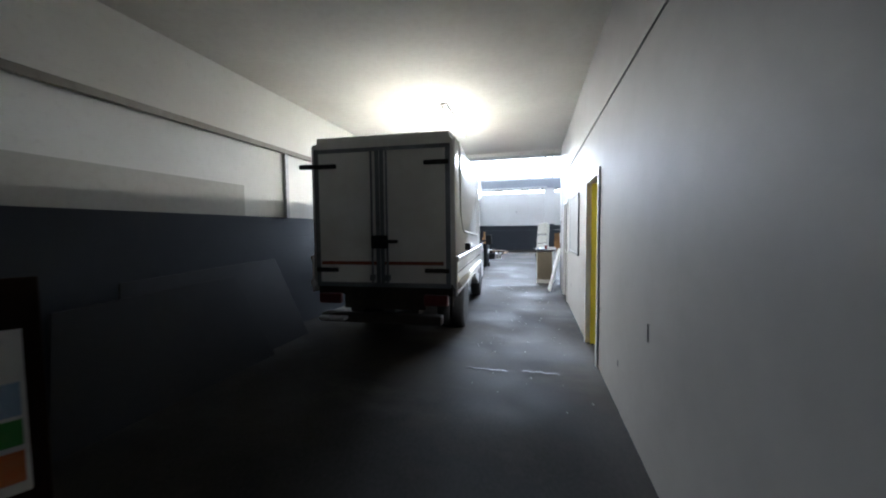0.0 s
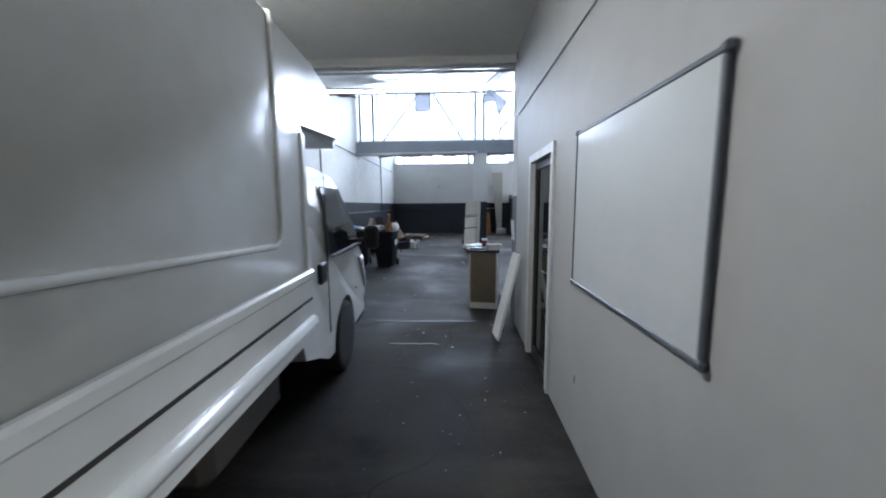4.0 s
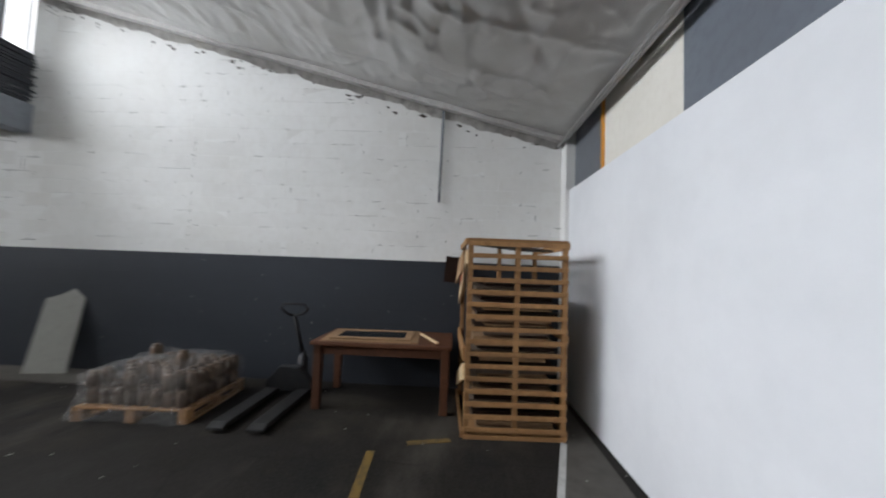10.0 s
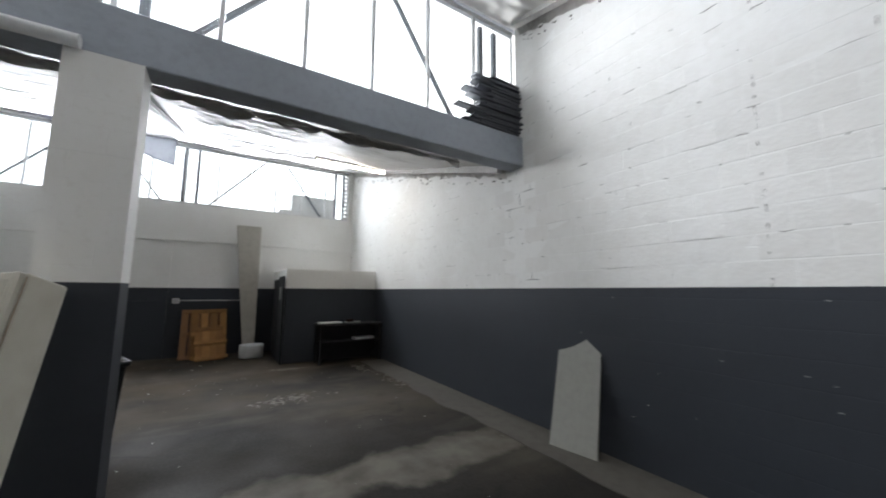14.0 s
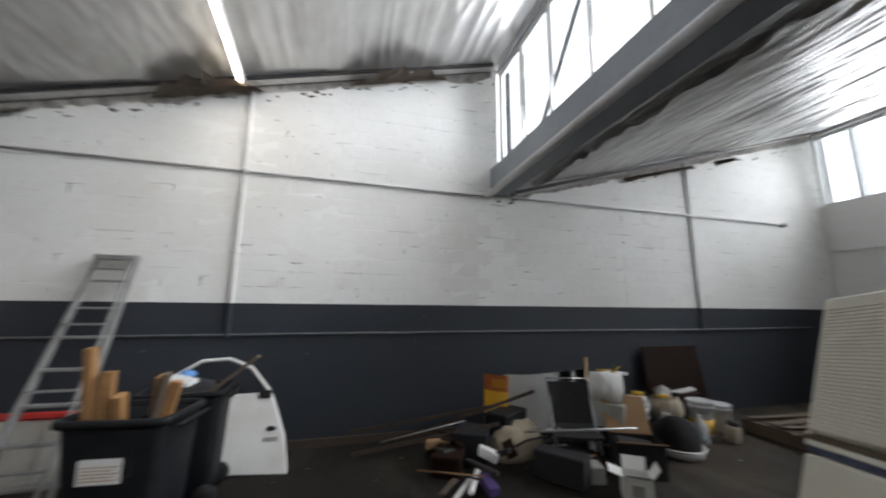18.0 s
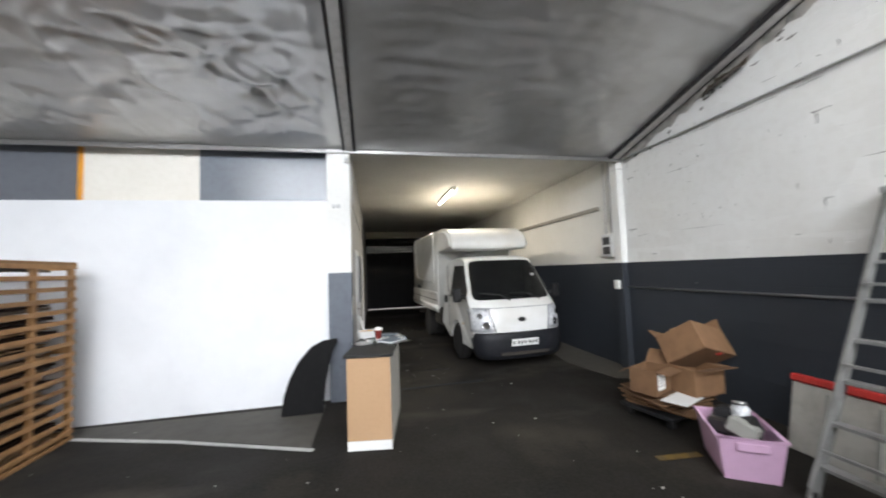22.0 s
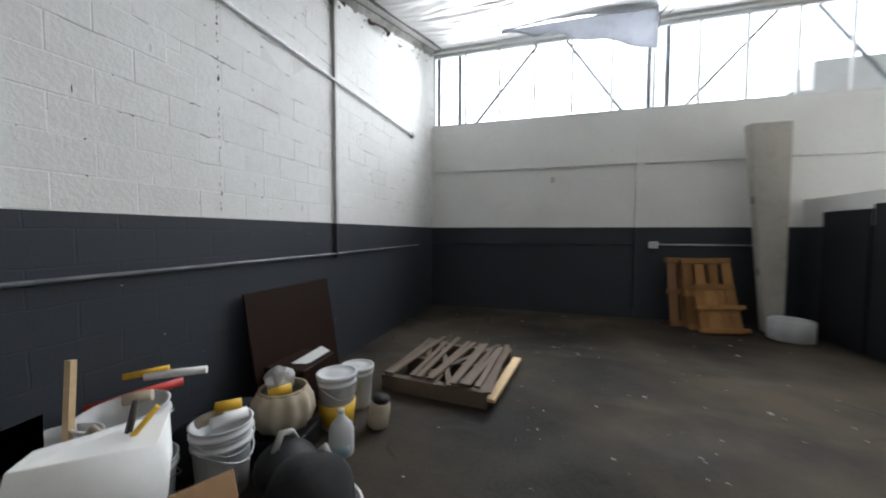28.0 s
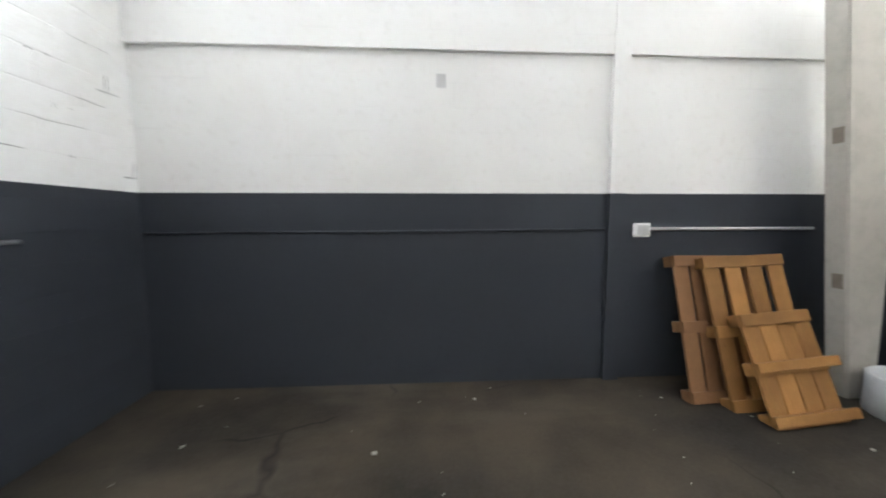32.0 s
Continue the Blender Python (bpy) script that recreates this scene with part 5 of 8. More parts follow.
# large flap of foil hanging before the end window, and dark slack folds behind the gutter beam
def bay_foil(y):
    return EAVE + 0.03 + (TOP - EAVE - 0.08) * (y - BEAM_Y - 0.14) / (L - BEAM_Y - 0.14)


bm = bmesh.new()
g = []
for j in range(9):
    row = []
    for i in range(31):
        x = 1.55 + 2.5 * i / 30
        drop = 0.06 + 0.60 * ((x - 1.55) / 2.5) ** 1.3 + 0.05 * noise.noise(Vector((x * 3, 1, 2)))
        v = j / 8
        row.append(bm.verts.new((x + 0.05 * v * noise.noise(Vector((x * 2, v, 5))), 14.42 + 0.05 * math.sin(x * 7) * v + 0.10 * v * noise.noise(Vector((x * 1.5, v * 2, 9))), bay_foil(14.42) - 0.01 - drop * v)))
    g.append(row)
for a, b in zip(g, g[1:]):
    for i in range(30):
        bm.faces.new((a[i], a[i + 1], b[i + 1], b[i])).smooth = True
bmesh.ops.solidify(bm, geom=bm.faces[:], thickness=0.004)
single("torn_foil", bm, BACKING, "large grey flap of torn foil hanging before the window", "foil", group="torn foil flaps", smooth=True)
for k, (xa, xb) in enumerate(((0.7, 4.12), (4.42, 7.7))):
    bm = bmesh.new()
    g = []
    for i in range(71):
        x = xa + (xb - xa) * i / 70
        reach = (0.32 + 0.40 * noise.noise(Vector((x * 0.9, k, 3)))) * min(1, 0.25 + 6 * min(i, 70 - i) / 70)
        row = []
        for j in range(13):
            v = j / 12
            y = BEAM_Y + 0.15 + v * reach
            ripple = abs(noise.noise(Vector((x * 1.6 + 0.8 * v, v * 4.2 + k, 1)))) + 0.5 * abs(noise.noise(Vector((x * 4, v * 9, 4 + k))))
            row.append(bm.verts.new((x, y, bay_foil(y) - 0.045 - 0.16 * ripple * math.sin(math.pi * min(1, v * 0.9 + 0.12)) + 0.02 * v)))
        g.append(row)
    for a, b in zip(g, g[1:]):
        for j in range(12):
            bm.faces.new((a[j], a[j + 1], b[j + 1], b[j])).smooth = True
    bmesh.ops.solidify(bm, geom=bm.faces[:], thickness=0.004)
    single("slack_foil", bm, FOIL, "slack dull folds of foil sagging behind the beam", "foil", group="torn foil flaps", smooth=True)
# dusty flaps of torn lining hanging along the west wall
LINING = worn("dusty_lining", (0.16, 0.13, 0.10), (0.07, 0.058, 0.046), 0.9, small=8, amount=0.6)
for k, (ya, yb, out) in enumerate(((5.55, 6.95, 0.62), (3.30, 4.50, 0.70), (1.6, 2.1, 0.25), (10.15, 11.75, 0.30), (12.3, 12.9, 0.22))):
    bm = bmesh.new()
    rows = []
    for j in range(15):
        y = ya + (yb - ya) * j / 14
        z = EAVE + (TOP - EAVE) * (y % BEAM_Y) / BEAM_Y
        d = out * math.sin(math.pi * (j + 0.6) / 15.2) ** 0.6 * (0.75 + 0.35 * noise.noise(Vector((j * 0.8, k, 2))))
        rows.append([bm.verts.new((0.03 + d * u, y + 0.05 * noise.noise(Vector((j, u * 4, k))), z - 0.10 - 0.10 * u + 0.03 * noise.noise(Vector((j * 0.7, u * 5, k + 5))))) for u in (0, 0.25, 0.5, 0.75, 1.0)])
    for a, b in zip(rows, rows[1:]):
        for i in range(4):
            bm.faces.new((a[i], a[i + 1], b[i + 1], b[i]))
    bmesh.ops.solidify(bm, geom=bm.faces[:], thickness=0.012)
    single("torn_lining", bm, LINING, "dusty brown flap of torn roof lining hanging by the wall", "lining", group="torn foil flaps")
# lattice bracing behind both strips of glass
for y, z0, z1, xs, nm in ((BEAM_Y + 0.16, SILL - 0.02, TOP - 0.05, W, "truss_clerestory"), (L + 0.22, SILL + 0.03, 5.33, 8.4, "truss_north")):
    tr = thing(nm, "grey steel lattice bracing behind the glazing", "truss", kind="structure")
    for a, b in ((0.85, 2.15), (3.75, 2.70), (4.70, 6.05), (7.65, 6.60)):
        part("brace", beam_between((a, y, z0), (b, y, z1), 0.045, 0.045), STEEL_GREY, tr)
    for x in (0.08, 0.55, 4.15, 4.45, 8.05, 8.30):
        part("post", box(x - 0.035, x + 0.035, y - 0.03, y + 0.03, z0 - 0.1, z1), STEEL_GREY, tr)
# stack of dark slats left on the gutter beam, against the wall
SLATE_TRIM = worn("slate_slat", (0.050, 0.054, 0.064), (0.028, 0.030, 0.036), 0.5, small=6, amount=0.5)
st_ = thing("slat_stack", "untidy stack of dark slats lying on the gutter beam", "slats")
random.seed(5)
for k in range(21):
    z = SILL - 0.03 + 0.034 * k
    ln = 0.92 - 0.012 * k + random.uniform(-0.24, 0.20)
    x1 = W - 0.02 - random.uniform(0, 0.05)
    part("slat", slab(ln, 0.13, 0.022, pose(x1 - ln / 2, BEAM_Y - 0.085 + random.uniform(-0.02, 0.02), z + 0.018, random.uniform(-4, 4), random.uniform(-1.2, 1.2), random.uniform(-2, 2)), 0.003), SLATE_TRIM, st_)
# boxes and louvres outside the north window
ob_ = thing("outbuilding", "grey low building standing outside the window", "building", kind="structure")
part("box_body", box(6.85, 8.15, L + 0.7, L + 1.3, 3.921, 4.62, 0.01), STEEL_WHITE, ob_)
part("parapet", box(6.5, 6.849, L + 0.7, L + 1.3, 3.921, 4.12, 0.01), STEEL_WHITE, ob_)
part("base_wall", box(6.4, 8.3, L + 0.6, L + 1.4, -0.2, 3.92, 0.02), STEEL_WHITE, ob_)
lv = thing("louvre", "narrow louvred pane at the end of the window band", "louvre", kind="structure")
for k in range(11):
    part("slat", slab(0.12, 0.02, 0.09, pose(8.34, L + 0.07, 3.9 + 0.13 * k, 35)), STEEL_WHITE, lv)

# north-east corner: low block, post, board, bench
wall_boxes("low_block", [(6.42, W, 13.08, L - 0.002, 0, 2.13)], [WALL_Y, DADO_Y], "low painted block built into the corner", "wall")
bm = bmesh.new()
foot = [bm.verts.new((x, y, 0)) for x, y in ((5.735, 14.70), (5.98, 14.70), (5.98, 14.87), (5.735, 14.87))]
head = [bm.verts.new((x, y, 3.3)) for x, y in ((5.41, 14.70), (5.97, 14.70), (5.97, 14.87), (5.41, 14.87))]
bm.faces.new(foot[::-1]), bm.faces.new(head)
for k in range(4):
    bm.faces.new((foot[k], foot[(k + 1) % 4], head[(k + 1) % 4], head[k]))
bmesh.ops.bevel(bm, geom=bm.edges[:], offset=0.012, segments=2, affect="EDGES")
single("concrete_post", bm, worn("limewashed_concrete", (0.46, 0.44, 0.39), (0.33, 0.31, 0.27), 0.8, small=9, amount=0.5), "pale tapering concrete post before the end wall", "post", kind="structure")
for k, (ya, yb, h) in enumerate(((13.02, 13.80, 1.96), (13.84, 14.66, 1.90))):
    single("dark_board", box(6.36, 6.385, ya, yb, 0, h, 0.004), DARK_SHEET, "tall dark board standing against the low block", "board", group="boards by the low block", m=pose(0, 0, 0.0))
single("paper_notice", box(6.352, 6.357, 13.36, 13.52, 1.42, 1.72), GREY_BOARD, "grey sheet stuck on the dark board", "notice")
for zz in (2.10, 0.96):
    xx = 5.735 - 0.325 * zz / 3.3
    single("post_hole", slab(0.006, 0.075, 0.12, pose(xx - 0.0045, 14.765, zz, 0, -5.6)), worn("hole_stain", (0.24, 0.21, 0.17), (0.16, 0.14, 0.11), 0.9, local=True), "shallow stained hole in the concrete post", "hole", kind="structure")
bench = thing("workbench", "low black workbench covered with pale scraps", "bench", pose(7.80, 12.72, 0))
part("top", box(-0.75, 0.75, -0.25, 0.25, 0.83, 0.88, 0.006), BLACK_CLOTH, bench)
part("back", box(-0.72, 0.72, 0.20, 0.24, 0.04, 0.83), BLACK_CLOTH, bench)
for sx in (-1, 1):
    for sy in (-1, 1):
        part("leg", box(*sorted((sx * 0.66, sx * 0.72)), *sorted((sy * 0.17, sy * 0.23)), 0, 0.83), BLACK_CLOTH, bench)
part("shelf", box(-0.70, 0.70, -0.22, 0.20, 0.46, 0.49), BLACK_CLOTH, bench)
for k, (x, y, z, sx, sy, sz, a) in enumerate(((-0.45, 0, 0.99, 0.5, 0.2, 0.03, 5), (0.1, 0.05, 0.985, 0.35, 0.15, 0.03, -12), (0.35, 0, 0.61, 0.5, 0.2, 0.05, 10), (0.0, -0.05, 1.03, 0.12, 0.1, 0.06, 20))):
    single("scrap_board", slab(sx, sy, sz, pose(7.80 + x, 12.72 + y, z - 0.09, 0, 0, a), 0.004), (PAPER, GREY_BOARD, STEEL_WHITE, BROWN_BOARD)[k], "pale offcut lying on the black workbench", "offcut", group="offcuts on the workbench")
tp = thing("cement_ring", "short white ring standing by the concrete post", "ring", pose(5.90, 14.40, 0))
part("ring_wall", lathe([(0.26, 0.0), (0.27, 0.01), (0.27, 0.29), (0.255, 0.30), (0.235, 0.29), (0.235, 0.01)], 28), WHITE_PLASTIC, tp)
# pale edge strips and painted lines on the floor
def floor_patch(name, pts, z, mat, label, cat="floor marking"):
    bm = bmesh.new()
    f = bm.faces.new([bm.verts.new((x, y, z)) for x, y in pts])
    bmesh.ops.recalc_face_normals(bm, faces=[f])
    if f.normal.z < 0:
        f.normal_flip()
    got = bmesh.ops.extrude_face_region(bm, geom=[f])
    bmesh.ops.translate(bm, vec=(0, 0, -z - 0.01), verts=[v for v in got["geom"] if isinstance(v, bmesh.types.BMVert)])
    bmesh.ops.recalc_face_normals(bm, faces=bm.faces[:])
    return single(name, bm, mat, label, cat, kind="structure")


def wavy(x0, x1, y0, y1, seed, amp=0.06, n=40):
    a = [(x0 + amp * noise.noise(Vector((y0 + (y1 - y0) * k / n * 1.5, seed, 0))), y0 + (y1 - y0) * k / n) for k in range(n + 1)]
    return a + [(x1, y1), (x1, y0)]


floor_patch("kerb_east", wavy(W - 0.55, W - 0.005, 5.6, 12.5, 3.0, 0.16), 0.012, PALE_FLOOR, "worn pale concrete strip along the wall", "kerb")
floor_patch("kerb_west", [(0.02, -3.8), (0.42, -3.8), (0.75, -0.6), (0.55, 0.35), (0.02, 0.5)], 0.012, PALE_FLOOR, "worn pale concrete strip along the corridor wall", "kerb")
floor_patch("kerb_south", [(4.62, 0.13), (8.3, 0.07), (7.2, 0.36), (6.6, 0.56), (5.98, 0.745), (5.3, 1.0), (4.62, 1.28)], 0.003, worn("worn_pale_floor", (0.085, 0.078, 0.068), (0.04, 0.037, 0.032), 0.7, small=6, amount=0.6, bump=0.2), "worn paler concrete along the partition", "floor")
floor_patch("white_line", [(7.17, 0.36), (7.20, 0.41), (6.0, 0.80), (4.60, 1.36), (4.58, 1.31), (5.98, 0.75)], 0.005, LINE_WHITE, "worn white line painted on the floor")
for k, (x, y, ln, a) in enumerate(((6.55, 2.11, 0.62, 3), (7.08, 1.64, 0.4, 104), (1.46, 2.31, 0.40, -5), (3.2, -0.15, 1.6, 2))):
    w2 = 0.035
    c_, s_ = math.cos(radians(a)), math.sin(radians(a))
    pts = [(x + c_ * u - s_ * v, y + s_ * u + c_ * v) for u, v in ((-ln / 2, -w2), (ln / 2, -w2), (ln / 2, w2), (-ln / 2, w2))]
    floor_patch("yellow_line" if k < 3 else "floor_joint", pts, 0.004, LINE_YELLOW if k < 3 else DARK_SHEET, "worn yellow paint mark on the floor" if k < 3 else "dark joint in the concrete floor")
# splashes of dry cement
def spill(x, y, rx, ry, n, seed, label):
    rng = random.Random(seed)
    bm = bmesh.new()
    for k in range(n):
        cx, cy = x + rx * rng.gauss(0, 0.5), y + ry * rng.gauss(0, 0.5)
        r = rng.uniform(0.004, 0.022) * (1.8 if k < 5 else 1)
        pts = [(cx + r * 1.8 * rng.uniform(0.5, 1.1) * math.cos(a), cy + r * rng.uniform(0.5, 1.1) * math.sin(a)) for a in [2 * math.pi * i / 9 for i in range(9)]]
        z = 0.0015 + 0.0004 * (k % 6)
        top = [bm.verts.new((px, py, z)) for px, py in pts]
        bot = [bm.verts.new((px, py, -0.002)) for px, py in pts]
        bm.faces.new(top)
        for i in range(9):
            bm.faces.new((bot[i], bot[(i + 1) % 9], top[(i + 1) % 9], top[i]))
    single("cement_spill", bm, CEMENT_DUST, label, "spill", kind="stuff")


CEMENT_DUST = worn("dry_cement", (0.19, 0.175, 0.15), (0.09, 0.082, 0.07), 0.9, small=12, amount=0.5)
spill(6.12, 10.25, 0.40, 0.22, 110, 1, "dry cement splashes on the floor")
spill(6.50, 12.48, 0.36, 0.08, 90, 2, "pale dust along the foot of the workbench")
spill(7.80, 11.85, 0.16, 0.50, 120, 3, "pale dust before the end of the low block")
spill(8.10, 10.6, 0.20, 0.80, 140, 4, "crumbled concrete along the wall")
# specks where the dado paint has chipped off
bm = bmesh.new()
rng = random.Random(23)
for k in range(70):
    east = k % 3 > 0
    y, z = (rng.uniform(0.5, 7.0), rng.uniform(0.35, DADO - 0.06)) if east else (rng.uniform(0.3, 12.0), rng.uniform(0.5, DADO - 0.06))
    r = rng.uniform(0.004, 0.009)
    slab(0.003, r * rng.uniform(1, 2.2), r, pose(W - 0.0042 if east else 0.0042, y, z, rng.uniform(-40, 40)), 0, bm)
single("paint_chips", bm, GREY_BOARD, "small pale chips in the dark dado paint", "chip", kind="stuff")
# crumbs and scraps of rubble
bm = bmesh.new()
random.seed(11)
for k in range(430):
    x, y = random.uniform(0.3, W - 0.3), random.uniform(-6.5, L - 0.2)
    if k > 300:
        x, y = random.uniform(0.15, 6.0), random.uniform(10.5, L - 0.1)
    if y < 0:
        x = random.uniform(2.8, 4.1)
    r = random.uniform(0.003, 0.010) if k % 13 else random.uniform(0.012, 0.022)
    slab(r * random.uniform(1, 2), r, r * 0.5, pose(x, y, r * 0.25, 0, 0, random.uniform(0, 180)), 0, bm)
single("floor_rubble", bm, GREY_BOARD, "small pale crumbs scattered over the floor", "rubble", kind="stuff")


# ---- hall: things ----
# fridge-like cream cabinet leaning on the middle column
fr = thing("metal_cabinet", "cream enamelled two-door cabinet with fine ribs, leaning on the pillar", "cabinet", pose(3.713, 6.876, 0, 0, 0, -26.5) @ pose(0, 0, 0, -18.6, -6.2))
FW, FD, FH, GAP = 0.44, 0.31, 1.80, 1.215
part("cabinet_body", box(0, FW, 0.05, FD, 0.11, FH, 0.015), CREAM_ENAMEL, fr)
for z0, z1 in ((0.16, 0.815), (0.845, GAP - 0.004), (GAP + 0.066, FH - 0.006)):
    dr = part("door", box(0.005, FW - 0.005, 0.0, 0.05, z0, z1, 0.012), CREAM_ENAMEL, fr, "cream door with fine ribs" if z0 > 1 else "plain cream door")
    for k in range(33 if z0 > 1 else 19 if z0 > 0.5 else 0):
        part("rib", box(0.035, FW - 0.035, -0.003, 0.001, z1 - 0.055 - 0.0135 * k, z1 - 0.0455 - 0.0135 * k), CREAM_ENAMEL, dr)
part("gap_strip", box(0.01, FW - 0.005, 0.008, 0.05, GAP + 0.042, GAP + 0.062), worn("brown_gap_strip", (0.09, 0.06, 0.03), (0.03, 0.02, 0.015), 0.6, local=True), fr, "brown strip in the gap between doors")
part("lower_gap", box(0.01, FW - 0.01, 0.012, 0.05, 0.812, 0.848), DARK_STEEL, fr, "dark gap below the middle door")
part("rail", box(0.005, FW - 0.005, 0.004, 0.05, GAP + 0.022, GAP + 0.040), CREAM_ENAMEL, fr)
part("edge_strip", box(0.01, FW - 0.005, 0.008, 0.05, GAP, GAP + 0.020), worn("slate_blue_strip", (0.05, 0.06, 0.12), (0.03, 0.03, 0.05), 0.5, local=True), fr, "slate-blue strip in the gap between doors")
part("corner_seal", box(FW - 0.001, FW + 0.002, 0.044, 0.052, 0.2, FH - 0.03), worn("rust_seal", (0.30, 0.22, 0.15), (0.45, 0.40, 0.33), 0.7, small=30, local=True), fr, "rust-stained seam behind the doors")
part("foot_plinth", box(0.02, FW - 0.02, 0.03, FD - 0.01, 0.10, 0.155), DARK_STEEL, fr)
part("catch", lathe([(0.012, 0), (0.012, 0.01), (0, 0.012)], 10, m=pose(FW - 0.08, -0.002, 1.6, 90)), DARK_STEEL, fr)


def wheelie_bin(name, m, label, group=""):
    t = thing(name, label, "wheelie bin", m @ Matrix.Scale(0.925, 4), group)
    def ring(w, d, y, z, r=0.07):
        return [(sx * (w / 2 - r) + r * math.cos(a), sy * (d / 2 - r) + y + r * math.sin(a), z)
                for sx, sy, q in ((1, -1, -90), (1, 1, 0), (-1, 1, 90), (-1, -1, 180)) for a in [radians(q + 22.5 * k) for k in range(5)]]

    sec = [ring(0.40, 0.48, 0.03, 0.03), ring(0.45, 0.53, 0.03, 0.06), ring(0.49, 0.59, 0.017, 0.48), ring(0.53, 0.655, 0.003, 0.90), ring(0.545, 0.67, 0.0, 0.955)]
    inner = [ring(0.515, 0.64, 0.0, 0.955), ring(0.46, 0.56, 0.017, 0.5), ring(0.41, 0.49, 0.03, 0.06)]
    part("bin_body", loft(sec + inner), BIN_PLASTIC, t, "dark plastic tapered body")
    rim = loft([ring(0.52, 0.645, 0, 0.96), ring(0.58, 0.71, 0, 0.945), ring(0.60, 0.73, 0, 0.955), ring(0.605, 0.735, 0, 0.985), ring(0.585, 0.715, 0, 1.0), ring(0.53, 0.66, 0, 0.998), ring(0.52, 0.645, 0, 0.96)], cap=False)
    part("rim", rim, BIN_PLASTIC, t)
    for s in (-1, 1):
        part("flank_rib", box(*sorted((s * 0.235, s * 0.262)), -0.10, 0.16, 0.62, 0.90, 0.01), BIN_PLASTIC, t)
    part("grip", tube([(-0.22, 0.40, 0.93), (0.22, 0.40, 0.93)], 0.016, 8), BIN_PLASTIC, t)
    part("axle", tube([(-0.27, 0.27, 0.1), (0.27, 0.27, 0.1)], 0.012, 8), DARK_STEEL, t)
    for s in (-1, 1):
        part("wheel", lathe([(0.03, -0.025), (0.095, -0.025), (0.10, 0.0), (0.095, 0.025), (0.03, 0.025)], 20, m=pose(s * 0.25, 0.27, 0.1, 0, 90)), RUBBER, t)
    part("front_foot", box(-0.18, 0.18, -0.22, -0.12, 0.0, 0.05, 0.01), BIN_PLASTIC, t)
    return t


b1 = wheelie_bin("wheelie_bin", pose(1.66, 4.28, 0, 0, 0, -6), "dark wheelie bin without a lid, full of timber offcuts, paper label", "bins by the wall")
lab = part("label_sheet", wrapped(box(-0.002, 0.002, -0.14, 0.12, 0.60, 0.76), pose(0.262, 0.0, 0.0, 0, 2.6, 0)), PAPER, b1, "white paper label")
for k in range(5):
    part("print_line", wrapped(box(0.002, 0.004, -0.12, 0.10 - 0.03 * (k % 2), 0.622 + 0.021 * k, 0.629 + 0.021 * k), pose(0.262, 0.0, 0.0, 0, 2.6, 0)), CHIPBOARD, lab)
b2_ = wheelie_bin("wheelie_bin", pose(0.95, 4.34, 0, 0, 0, 4), "dark wheelie bin without a lid, stuffed with rags and scraps", "bins by the wall")
b3 = wheelie_bin("wheelie_bin", pose(4.08, 9.25, 0, 0, 0, 24), "dark wheelie bin marked with a 2, with a carton on top", "bins by the wall")
letters("2", 0.30, pose(0, -0.325, 0.42, 84), GREY_BOARD, b3)
letters("2", 0.30, pose(0.262, 0.05, 0.42, 90, 0, 90) @ pose(0, 0, 0, -4), GREY_BOARD, b3)


def offcut(a, b, w, h, mat, label, grp):
    return single("timber_offcut", beam_between((a[0] - 0.06, a[1] + 0.06, a[2]), (b[0] - 0.06, b[1] + 0.06, b[2]), w, h), mat, label, "timber", group=grp)


for a, b, w, h, mt in (((1.80, 4.02, 0.55), (1.86, 3.97, 1.36), 0.075, 0.045, PINE), ((1.82, 4.10, 0.5), (1.84, 4.08, 1.20), 0.05, 0.07, PINE), ((1.72, 4.16, 0.5), (1.86, 4.17, 1.05), 0.09, 0.05, PINE),
                       ((1.66, 4.30, 0.5), (1.78, 4.36, 1.15), 0.09, 0.04, PINE), ((1.74, 4.30, 0.6), (1.80, 4.40, 1.17), 0.10, 0.03, OLD_WOOD), ((1.68, 4.34, 0.6), (1.72, 4.44, 1.10), 0.06, 0.06, PINE), ((1.22, 4.35, 0.78), (1.20, 4.86, 1.20), 0.10, 0.03, OLD_WOOD)):
    offcut(a, b, w, h, mt, "sawn timber offcut sticking out of the bin", "timber in the bin")
single("stuffed_rag", lathe([(0.0, 0.60), (0.2, 0.62), (0.24, 0.9), (0.22, 1.04), (0.12, 1.08), (0.0, 1.10)], 14, m=pose(0.95, 4.32, -0.10)), BLACK_CLOTH, "dark bundle of rags filling the bin", "rags")
cp = thing("blue_cap", "blue plastic lid lying on the rags", "lid", pose(0.86, 4.27, 0.99, 10, 12))
part("dome", lathe([(0.085, 0), (0.08, 0.03), (0.04, 0.06), (0.0, 0.07)], 18), worn("sky_blue_plastic", (0.10, 0.25, 0.55), (0.08, 0.16, 0.35), 0.4, local=True), cp)
pk2 = thing("printed_packet", "white packet with orange and yellow print on the rags", "packet", pose(1.03, 4.30, 0.985, 20, 10, 70))
part("pouch", slab(0.24, 0.14, 0.055, Matrix.Identity(4), 0.02), WHITE_PLASTIC, pk2)
part("print_spot", slab(0.08, 0.01, 0.03, pose(-0.04, -0.0745, 0)), YELLOW_PLASTIC, pk2)
ct = thing("carton", "small pale carton lying on the full bin", "carton", pose(4.0, 9.15, 1.0, 0, 12, 30))
part("box_body", box(-0.16, 0.14, -0.13, 0.13, 0.0, 0.17, 0.006), CARD, ct)
part("flap", slab(0.29, 0.13, 0.006, pose(-0.01, -0.175, 0.145, 38)), CARD, ct)

